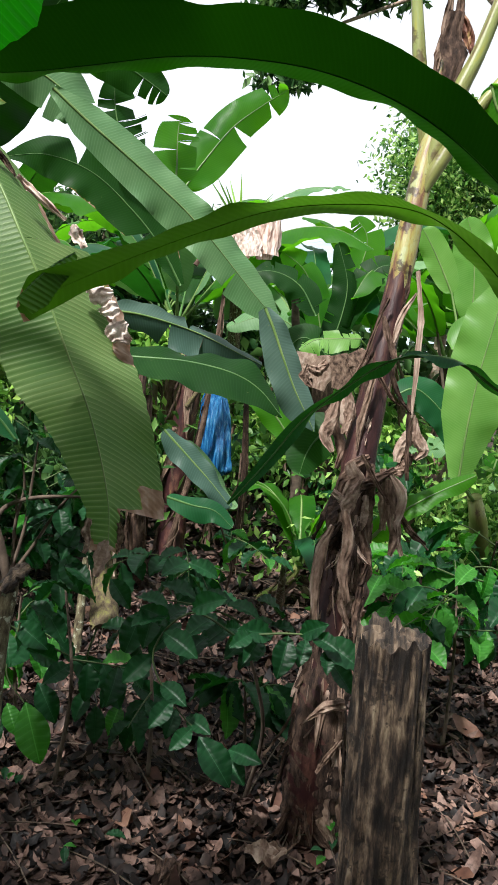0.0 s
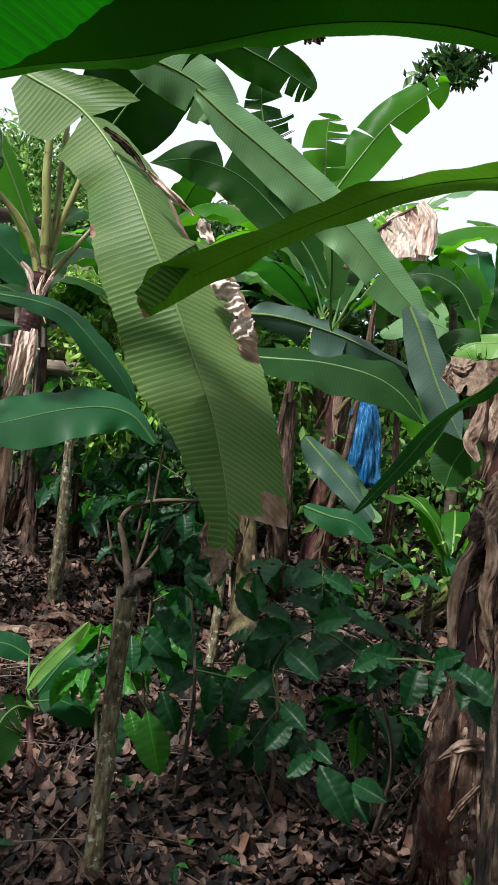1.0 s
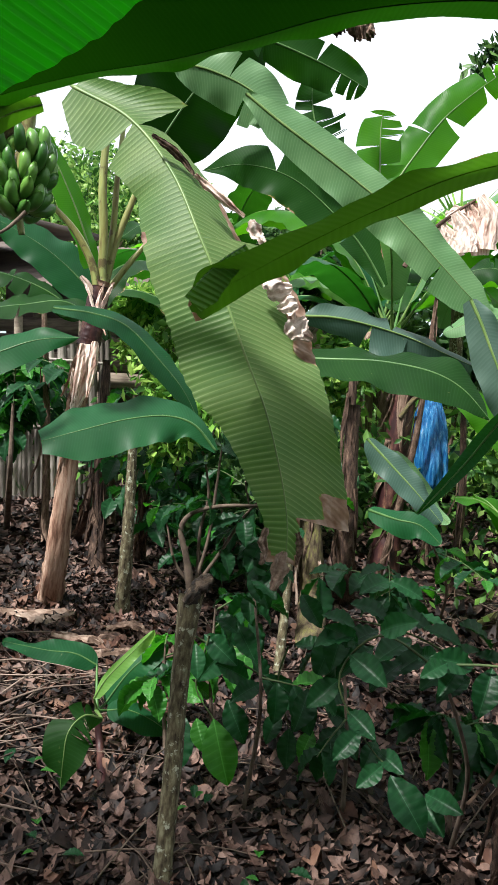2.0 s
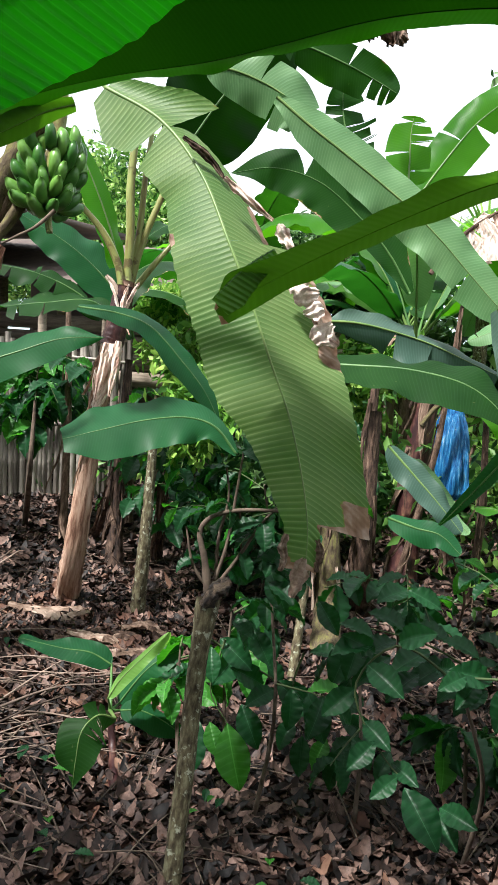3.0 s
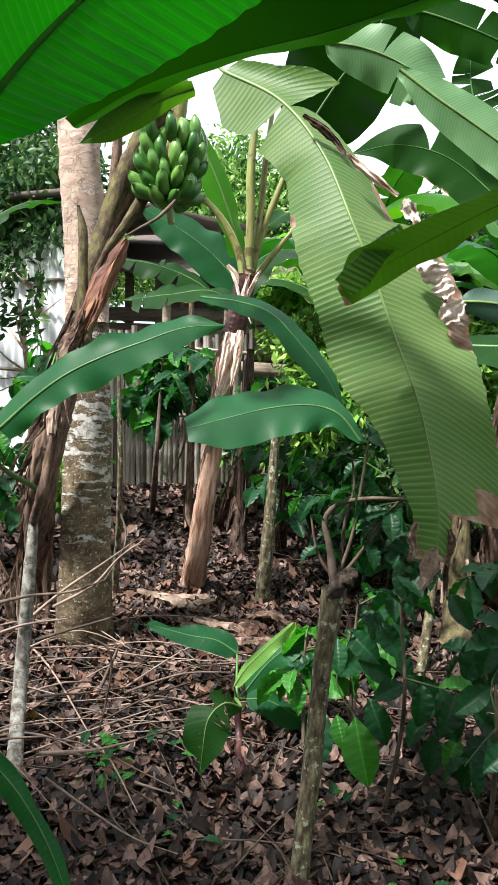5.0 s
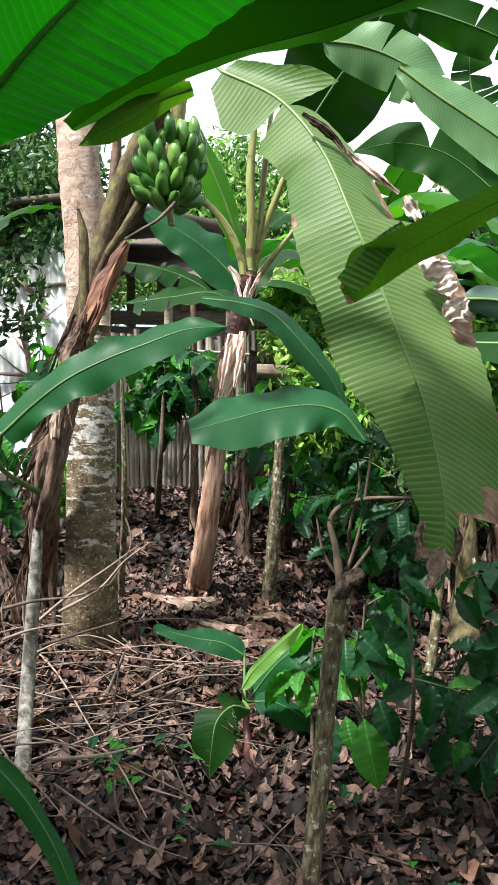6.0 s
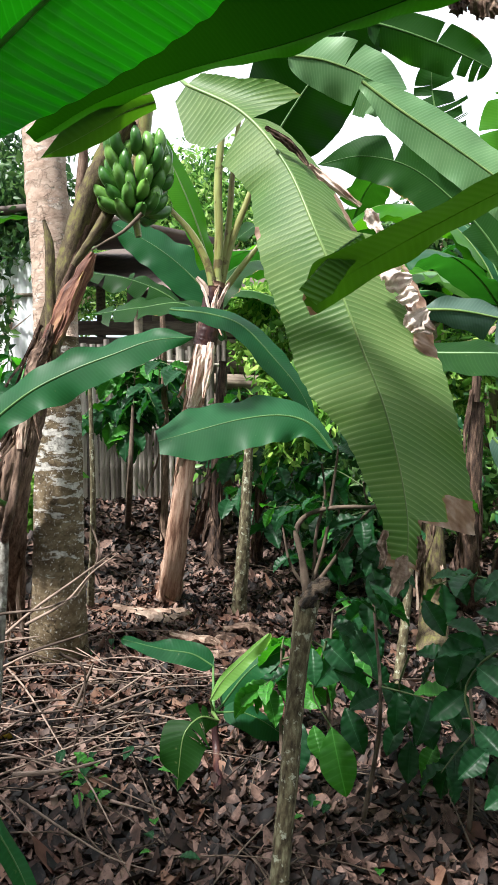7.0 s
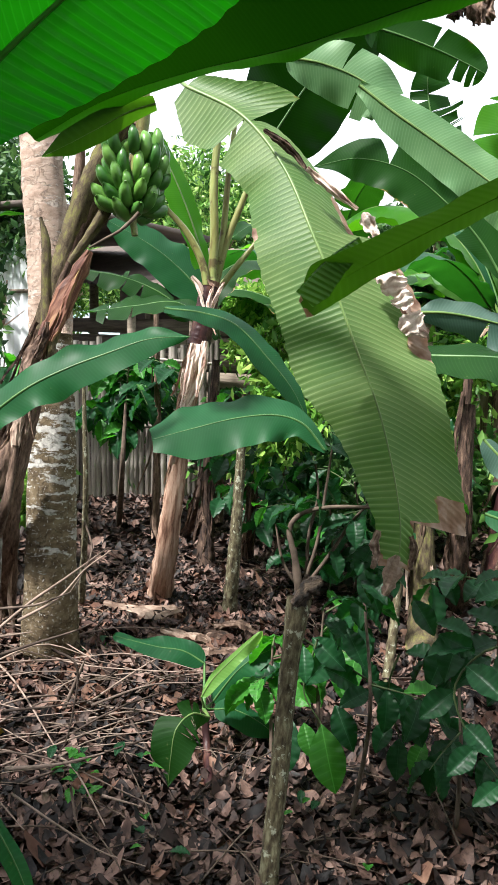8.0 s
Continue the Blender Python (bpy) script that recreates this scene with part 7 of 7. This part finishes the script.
def garden_tree(base, height, crown, count, seed, label, leaf_size=0.14, mat=None, hollow=0.3):
    rng = np.random.RandomState(seed)
    t = thing("tree", base, label, "tree", "trees")
    b = np.array(base, float)
    top = b + np.array((rng.normal(0, 0.3), rng.normal(0, 0.3), 0)) * min(1.0, crown[0] / 1.5) + np.array((0, 0, height))
    girth = min(1.0, crown[0] / 1.5)
    stem("trunk", t, [b, (b + top) / 2 + np.array((0.15 * girth, 0, 0)), top], [0.16 * girth, 0.12 * girth, 0.06 * girth], M_BARKPINK, rows=20, sides=10)
    for k in range(5):
        a = k * 1.3 + rng.rand()
        q = b + (top - b) * rng.uniform(0.55, 0.95)
        stem("limb", t, [q, q + np.array((math.cos(a), math.sin(a), 0.6)) * crown[0] * 0.4, q + np.array((math.cos(a), math.sin(a), 0.7)) * crown[0] * 0.8], [0.05 * girth, 0.03 * girth, 0.012 * girth], M_BARKPINK, rows=10, sides=6)
    foliage("crown", tuple(top), crown, count, leaf_size, mat or M_TREE, seed, t, hollow=hollow)
    return t


TC = (1.685, 10.028, 3.466)
garden_tree((TC[0], TC[1], 0), TC[2], (0.9, 1.0, 0.9), 15000, 21, "slender leafy tree behind the peeling stem", leaf_size=0.085, mat=M_UNDER)
slim = thing("tree", (3.1, 5.6, 0), "slim tree with a sparse overhanging crown", "tree", "trees")
stem("trunk", slim, [(3.1, 5.6, 0), (3.05, 5.6, 2.0), (2.9, 5.6, 4.2)], [0.09, 0.075, 0.05], M_BARKPINK)
TC = (0.117, 6.459, 4.112)
for i, q in enumerate((TC, (0.412, 6.49, 4.181), (-0.276, 6.627, 4.076), (-0.235, 6.651, 3.65))):
    stem("limb", slim, [(2.9, 5.6, 4.1), (2.0, 5.8, 4.3), (q[0] + 0.25, q[1], q[2] + 0.25), q], [0.03, 0.022, 0.012, 0.005], M_BARKPINK, rows=14, sides=6)
    foliage("crown", q, (0.36, 0.3, 0.16), 420, 0.11, M_TREE, 60 + i, slim, hollow=0.0)
TC = (-2.703, 9.544, 2.331)
garden_tree((TC[0], TC[1], 0), TC[2], (1.5, 0.8, 0.75), 9000, 23, "bushy small tree behind the banana leaves", leaf_size=0.12)
garden_tree((3.6, 11.0, 0), 3.6, (1.7, 1.7, 2.0), 12000, 11, "leafy tree with small dark leaves")
garden_tree((5.6, 12.5, 0), 4.5, (2.4, 2.2, 2.6), 12000, 12, "broad leafy tree with a full crown")
garden_tree((-8.3, 7.5, 0), 3.2, (1.5, 1.6, 1.5), 11000, 13, "dark leafy tree beside the pale wall")
garden_tree((-7.6, 13.0, 0), 2.2, (2.4, 2.0, 1.0), 13000, 14, "pale green tree beyond the hut", mat=M_UNDER)
TC = (-6.517, 10.587, 3.092)
garden_tree((TC[0], TC[1], 0), TC[2], (1.5, 1.0, 0.95), 11000, 24, "pale leafy tree beyond the banana plants", leaf_size=0.12, mat=M_UNDER)
TC = (-5.11, 5.305, 2.374)
garden_tree((TC[0], TC[1], 0), TC[2], (0.75, 0.4, 0.48), 5200, 25, "slight dark-leaved tree before the pale wall", leaf_size=0.10)
TC = (-4.767, 5.022, 1.585)
garden_tree((TC[0], TC[1], 0), TC[2], (0.4, 0.2, 0.35), 260, 26, "sparse sapling with small dark leaves before the pale wall", leaf_size=0.09)
garden_tree((-10.5, 12.0, 0), 2.6, (2.4, 2.0, 1.3), 11000, 15, "leafy tree beyond the fence", mat=M_UNDER)
# unseen crown, added and placed to keep sun off the near ground
garden_tree((-1.5, -1.56, 0), 4.9, (2.9, 1.35, 0.7), 19000, 17, "unseen tree with a wide crown, added to shade the ground", leaf_size=0.27, hollow=0.55)
# row of trees added behind the camera to cut fill from the low sky
garden_tree((-5.0, -5.2, 0), 2.2, (2.6, 1.3, 2.0), 9000, 27, "unseen bushy tree added to block low sky light", leaf_size=0.26)
garden_tree((0.0, -5.8, 0), 2.4, (2.8, 1.3, 2.1), 9000, 28, "unseen bushy tree added to block low sky light", leaf_size=0.26)
garden_tree((4.8, -4.8, 0), 2.2, (2.6, 1.3, 2.0), 9000, 29, "unseen bushy tree added to block low sky light", leaf_size=0.26)
# two more crowns out of view, added as shade
garden_tree((4.3, -2.2, 0), 4.7, (2.0, 1.9, 0.9), 8000, 18, "unseen tree with a dark crown, added for shade", leaf_size=0.2)
garden_tree((-5.8, -0.4, 0), 4.6, (1.8, 1.9, 0.9), 7000, 19, "unseen tree beside the path, added for shade", leaf_size=0.2)
garden_tree((2.4, 7.8, 0), 6.3, (1.9, 1.6, 1.0), 3600, 16, "tall tree with an open crown of dark leaves", leaf_size=0.17)

# ---- fence, pale wall, hut ----
FA, FB = np.array((-4.40, 5.142, 0)), np.array((-3.318, 6.244, 0))
fence = thing("bamboo_fence", tuple((FA + FB) / 2), "weathered grey split-bamboo fence with a level rail", "fence")
d = (FB - FA)
L0 = float(np.linalg.norm(d))
yaw = math.atan2(d[1], d[0])
rng = np.random.RandomState(3)
slats = []
for k in range(4):
    g = Geo()
    w, h = 0.0485, 1.36
    prof = [(-w / 2, 0.004), (-w / 4, -0.005), (0, -0.008), (w / 4, -0.005), (w / 2, 0.004)]
    rowz = np.array([0, 0.28, 0.30, 0.32, 0.72, 0.74, 0.76, 1.10, 1.12, 1.14, h])
    bulge = np.array([0, 0, 0.004, 0, 0, 0.004, 0, 0, 0.004, 0, 0])
    bend = 0.006 * np.sin(rowz * 3 + k * 2)
    g.grid([[(x + bend[i], y - bulge[i], z) for x, y in prof] for i, z in enumerate(rowz)], np.zeros((11, 5, 2)))
    g.grid([[(x + bend[i], 0.008, z) for x, y in prof][::-1] for i, z in enumerate(rowz)], np.zeros((11, 5, 2)))
    slats.append(g.mesh("slat", M_BAMBOO))
n = int(L0 / 0.0465)
for i in range(n):
    ob = part("slat", slats[rng.randint(4)], None, fence)
    q = FA + d * (i + 0.5) / n
    ob.matrix_basis = pose(q[0], q[1], rng.uniform(-0.02, 0.03), rng.normal(0, 0.4), rng.normal(0, 0.5), math.degrees(yaw)) @ Matrix.Diagonal((1, 1, rng.uniform(0.96, 1.03), 1))
nrm = np.array((math.sin(yaw), -math.cos(yaw), 0))
for z, r in ((0.62, 0.016), (1.20, 0.014)):
    stem("rail", fence, [FA + nrm * (r + 0.014) + np.array((0, 0, z)), (FA + FB) / 2 + nrm * (r + 0.014) + np.array((0, 0, z + 0.02)), FB + nrm * (r + 0.014) + np.array((0, 0, z - 0.02))], [r, r], M_BAMBOO, sides=10, rough=0.06)
for f in (0.15, 0.5, 0.85):
    q = FA + d * f - nrm * 0.05
    stem("fence_post", fence, [q, q + np.array((0, 0, 1.7))], [0.04, 0.035], M_WOOD, sides=10, rows=8)

hut = thing("wooden_hut", (-4.291, 6.007, -0.124), "open wooden hut with a dark rusty roof behind the fence", "hut")
HC = np.array((-4.223, 6.222, 0))
hut.location = HC
g = Geo()
eave = np.array((-4.27, 6.09, 1.812))
for k in range(5):
    g = Geo()
    q = HC + np.array((-1.5 + 0.7 * k, 0.35, 0))
    g.tube([q, q + np.array((0, 0, eave[2] + 0.15))], [0.05, 0.045], sides=8)
    part("post", g, M_WOOD, hut)
g = Geo()
rows = []
for e in np.linspace(0, 1, 10):
    row = []
    for x in np.linspace(-1.9, 1.7, 120):
        row.append((HC[0] + x, HC[1] - 0.1 + 2.2 * e, eave[2] + 0.05 + 0.55 * e - 0.06 * x + 0.012 * math.sin(x * 82)))
    rows.append(row)
g.grid(rows, np.zeros((10, 120, 2)))
g.grid(np.array(rows)[:, ::-1] - np.array((0, 0, 0.006)), np.zeros((10, 120, 2)))
part("roof", g, M_ROOF, hut, "dark rusty corrugated roof")
for k in range(4):
    g = Geo()
    zz = 0.95 + 0.16 * k
    g.box((HC[0] - 1.6, HC[1] + 0.28, zz), (HC[0] + 1.4, HC[1] + 0.31, zz + 0.14))
    part("board", g, M_WOOD, hut)
g = Geo()
g.box((HC[0] - 1.7, HC[1] + 1.9, 0), (HC[0] + 1.5, HC[1] + 1.96, eave[2] + 0.3))
part("back_wall", g, M_ROOF, hut, "dark wooden back wall")

wall = thing("pale_shed", (-5.801, 5.6, 0), "pale corrugated sheet wall of a shed", "shed")
WC = np.array((-5.527, 5.361, 0))
g = Geo()
rows = []
hw = (-5.872, 6.202, 2.435)[2]
for z in np.linspace(0, 1, 6):
    rows.append([(WC[0] + x, WC[1] + 0.012 * math.sin(x * 60) - 0.1 * x, z * hw) for x in np.linspace(-2.4, 1.1, 300)])
g.grid(rows, np.zeros((6, 300, 2)))
g.grid(np.array(rows)[:, ::-1] + np.array((0, 0.03, 0)), np.zeros((6, 300, 2)))
part("sheet_wall", g, M_TIN, wall)
g = Geo()
g.box((WC[0] - 2.5, WC[1] - 0.25, hw), (WC[0] + 1.2, WC[1] + 2.4, hw + 0.05))
part("roof", g, M_ROOF, wall)
for z in (0.95, 1.75):
    g = Geo()
    g.box((WC[0] - 2.4, WC[1] - 0.10, z), (WC[0] + 1.1, WC[1] - 0.055, z + 0.03))
    part("batten", g, M_WOOD, wall)


# ---- ground cover ----
def litter(name, lo, hi, count, size, seed, mat, label, category, clear=None):
    """Curled dry leaves lying over one another."""
    rng = np.random.RandomState(seed)
    g = Geo()
    V2, F2, U2 = [], [], []
    for i in range(count):
        x, y = rng.uniform(lo[0], hi[0]), rng.uniform(lo[1], hi[1])
        s = size * rng.uniform(0.5, 1.35)
        a = rng.uniform(0, 6.283)
        ca, sa = math.cos(a), math.sin(a)
        z0 = ground_height(x, y) + rng.uniform(0.004, 0.028)
        tilt, tilt2 = rng.normal(0, 0.38), rng.normal(0, 0.4)
        curl, fold = rng.uniform(-0.4, 0.9), rng.uniform(-0.2, 0.8)
        o = len(V2)
        wd = rng.uniform(0.17, 0.3)
        for j, u in enumerate((0.0, 0.3, 0.7, 1.0)):
            wv = wd * (0.2, 0.98, 0.92, 0.12)[j]
            for v in (-1, 0, 1):
                px, py = (u - 0.5) * s, v * wv * s
                pz = s * (curl * (u - 0.5) ** 2 * 2 + fold * abs(v) * wv) + px * tilt + py * tilt2
                V2.append((x + px * ca - py * sa, y + px * sa + py * ca, max(z0 + pz, ground_height(x, y) + 0.002)))
                U2.append((u, v))
        for j in range(3):
            for k in range(2):
                q = o + j * 3 + k
                F2.append((q, q + 1, q + 4, q + 3))
    g.v, g.f, g.uv, g.m = V2, F2, U2, [0] * len(V2)
    return tagged(part(name, g, mat), label, category, kind="stuff")


litter("leaf_litter", (-2.6, 1.2), (1.5, 4.2), 34000, 0.056, 1, M_LITTER, "thick brown litter of curled dry leaves", "leaf litter")
litter("leaf_litter", (-5.0, 3.8), (3.0, 8.0), 18000, 0.075, 2, M_LITTER, "brown dry leaves under the bushes", "leaf litter")
litter("leaf_litter", (-5.0, -4.0), (4.0, 1.2), 5000, 0.11, 3, M_LITTER, "brown dry leaves along the path", "leaf litter")
litter("leaf_litter", (-5.0, 1.2), (-2.6, 3.8), 2500, 0.11, 4, M_LITTER, "brown dry leaves beside the fence", "leaf litter")
litter("leaf_litter", (1.5, 1.2), (4.0, 3.8), 2500, 0.11, 5, M_LITTER, "brown dry leaves beyond the stump", "leaf litter")
litter("fallen_leaves", (-2.4, 2.35), (-0.9, 3.6), 1600, 0.060, 16, M_LITTERRED, "reddish brown leaves thick on the ground round the trunk", "leaf litter")
litter("fallen_leaves", (-2.4, 1.3), (1.4, 4.2), 420, 0.10, 6, M_LITTERRED, "larger orange-brown leaves on the litter", "leaf litter")
litter("fallen_leaf", (-1.70, 2.10), (-1.69, 2.11), 1, 0.11, 7, M_YELLOW, "yellow leaf fallen on the litter", "leaf litter")
for i, (q, w, lab) in enumerate((
        ([(-1.538, 3.317, 0.115), (-1.433, 3.374, 0.096), (-1.338, 3.422, 0.052)], 0.09, "pale dry curled leaf on the litter"),
        ([(-1.361, 3.3, 0.102), (-1.266, 3.345, 0.039), (-1.192, 3.373, -0.049)], 0.10, "pale dry curled leaf on the litter"),
        ([(-1.697, 3.108, 0.097), (-1.583, 3.17, 0.078), (-1.489, 3.215, 0.023)], 0.10, "dry brown leaf scrap on the ground"),
        ([(-1.569, 3.058, 0.061), (-1.416, 3.144, 0.051), (-1.304, 3.203, 0.015)], 0.09, "dry brown leaf scrap on the ground"),
        ([(-2.018, 3.27, 0.08), (-1.895, 3.337, 0.062), (-1.775, 3.408, 0.075)], 0.08, "pale dry curled leaf on the litter"),
        ([(-2.216, 3.332, -0.028), (-2.086, 3.39, -0.002), (-1.92, 3.451, -0.059), (-1.839, 3.483, -0.066)], 0.07, "pale dry sheath lying on the litter"),
        ([(-1.673, 3.238, 0.022), (-1.555, 3.292, 0.059), (-1.449, 3.328, 0.002)], 0.16, "dry brown leaf scrap on the ground"),
        ([(-1.761, 3.096, 0.049), (-1.641, 3.145, 0.046), (-1.514, 3.19, -0.007)], 0.14, "dry brown leaf scrap on the ground"),
        ([(-0.033, 1.944, 0.173), (0.003, 1.939, 0.116), (0.04, 1.932, 0.044)], 0.10, "crumpled dry leaf on the soil"),
        ([(0.196, 2.068, 0.209), (0.255, 2.066, 0.167), (0.313, 2.067, 0.141)], 0.10, "crumpled pale dry leaf on the soil"))):
    q = [(a, b, max(0.05, min(c, 0.09))) for a, b, c in q]
    ob = strip("dry_leaf", None, q, (0, 0, 1), w, M_HUSK, crumple=0.012, seed=80 + i, rows=16, cols=8, smooth=False, taper=(0.3, 1.0, 0.8, 0.2))
    tagged(ob, lab, "dry leaf", "fallen dry leaves")

rng = np.random.RandomState(12)
heap = thing("twig_pile", (-1.8, 2.4, 0), "heap of thin dry twigs on the litter", "twigs")
for i in range(70):
    g = Geo()
    x, y = rng.uniform(-2.45, -1.15), rng.uniform(1.8, 3.0)
    a, l = rng.normal(0.3, 0.7), rng.uniform(0.3, 0.9)
    z = rng.uniform(0.03, 0.12)
    dx, dy = math.cos(a) * l / 2, math.sin(a) * l / 2
    g.tube(curve([(x - dx, y - dy, 0.02), (x + rng.normal(0, 0.03), y + rng.normal(0, 0.03), z), (x + dx, y + dy, rng.uniform(0.02, 0.1))], 8), np.linspace(0.0052, 0.0022, 8) * rng.uniform(0.5, 1.2), sides=5)
    part("twig", g, M_TWIGPALE, heap)
LONG_TWIGS = (
    ([(-1.644, 2.181, 0.442), (-1.533, 2.263, 0.521), (-1.466, 2.322, 0.619), (-1.393, 2.379, 0.688)], 0.006),
    ([(-1.576, 2.036, 0.385), (-1.484, 2.099, 0.423), (-1.376, 2.172, 0.465), (-1.334, 2.203, 0.489)], 0.006),
    ([(-1.774, 2.046, 0.468), (-1.678, 2.111, 0.497), (-1.564, 2.184, 0.514), (-1.468, 2.25, 0.557)], 0.007),
    ([(-1.688, 1.969, 0.402), (-1.612, 2.022, 0.436), (-1.495, 2.098, 0.46)], 0.006),
    ([(-1.48, 2.342, 0.785), (-1.451, 2.345, 0.698), (-1.466, 2.322, 0.619), (-1.501, 2.286, 0.541)], 0.004),
    ([(-1.445, 1.919, 0.273), (-1.304, 2.008, 0.291), (-1.187, 2.085, 0.314)], 0.005),
)
FALLEN_TWIGS = (
    ([(-1.317, 1.803, 0.178), (-1.191, 1.883, 0.191), (-1.075, 1.96, 0.225)], 0.008),
    ([(-1.056, 1.792, 0.212), (-1.026, 1.79, 0.098), (-0.968, 1.813, 0.035)], 0.004),
    ([(-1.157, 1.672, 0.224), (-1.048, 1.725, 0.143), (-0.939, 1.78, 0.07), (-0.83, 1.833, 0.035)], 0.004),
    ([(-1.012, 1.869, 0.16), (-0.915, 1.924, 0.13)], 0.005),
    ([(-1.334, 2.02, 0.465), (-1.262, 2.054, 0.405), (-1.267, 2.016, 0.205), (-1.291, 1.99, 0.135)], 0.005),
    ([(-1.215, 2.064, 0.292), (-1.07, 2.163, 0.355), (-0.937, 2.248, 0.365)], 0.005),
)
for q, r in LONG_TWIGS + FALLEN_TWIGS:
    g = Geo()
    g.tube(curve(q, 16), np.linspace(r, r * 0.35, 16), sides=6, rough=0.1)
    part("twig", g, M_TWIGPALE, heap)
for i, (q, r) in enumerate((([(-1.876, 2.221, 0.29), (-1.743, 2.32, 0.436), (-1.625, 2.404, 0.541), (-1.499, 2.495, 0.656)], 0.007), ([(-1.758, 2.081, 0.076), (-1.596, 2.158, -0.02), (-1.494, 2.217, -0.018), (-1.376, 2.289, 0.013)], 0.009), ([(-1.291, 1.937, 0.048), (-1.256, 1.932, -0.105), (-1.234, 1.924, -0.241)], 0.012), ([(-1.588, 2.351, 0.067), (-1.552, 2.391, 0.191), (-1.538, 2.407, 0.243)], 0.008))):
    ob = stem("stick", None, q, [r, r * 0.8, r * 0.4], M_TWIGPALE, rows=18, sides=7)
    tagged(ob, "thin pale dry stick lying on the litter", "stick", "sticks")

g = Geo()
for i in range(320):
    x, y = rng.uniform(-2.5, 1.4), rng.uniform(1.5, 4.8)
    a, l = rng.uniform(0, 3.14), rng.uniform(0.15, 0.55)
    dx, dy = math.cos(a) * l / 2, math.sin(a) * l / 2
    g.tube(curve([(x - dx, y - dy, 0.03), (x, y, 0.05), (x + dx, y + dy, 0.03)], 6), np.linspace(0.003, 0.0015, 6), sides=5)
tagged(part("fallen_twigs", g, M_TWIG), "scattered dry twigs on the leaf litter", "twigs", kind="stuff")

# dry stalks and fibres heaped at the foot of the leaning stem
straw = thing("dry_stalk_heap", (-2.62, 2.758, 0), "heap of straw-coloured dry banana fibres and stalks", "dry stalks")
for i in range(34):
    a, r = rng.uniform(0, 6.283), rng.uniform(0.02, 0.26)
    foot = np.array((-2.564, 2.709, 0.02)) + np.array((math.cos(a) * r * 1.3, math.sin(a) * r, 0.0))
    tip = foot + np.array((rng.normal(0.03, 0.09), rng.normal(0, 0.06), rng.uniform(0.15, 0.45)))
    strip("dry_stalk", straw, [foot, (foot + tip) / 2 + np.array((rng.normal(0, 0.03), -0.02, 0.02)), tip], (0.5, -0.85, 0.1), rng.uniform(0.008, 0.03), M_DRY, crumple=0.003, seed=400 + i, rows=10, cols=5, smooth=False, cupped=60, taper=(0.8, 1.0, 0.6, 0.2))

# small weeds
for i, b in enumerate(((-1.173, 1.994, 0), (-1.299, 2.058, 0), (0.406, 2.186, 0), (-0.561, 2.263, 0), (-1.129, 2.16, 0), (-0.886, 1.894, 0), (-0.278, 2.018, -0), (-1.881, 2.89, 0))):
    w = thing("weed", b, "small green weed growing through the litter", "weed", "weeds")
    rr = np.random.RandomState(300 + i)
    for k in range(9 if i < 3 else 4):
        place_leaf(w, COFFEE_YOUNG[k % 2] if k % 3 else COFFEE[0], (b[0] + rr.normal(0, 0.04), b[1] + rr.normal(0, 0.04), 0.04 + rr.rand() * 0.08), rr.uniform(0, 6.28), rr.uniform(-0.3, 0.3), 0, rr.uniform(0.035, 0.07))
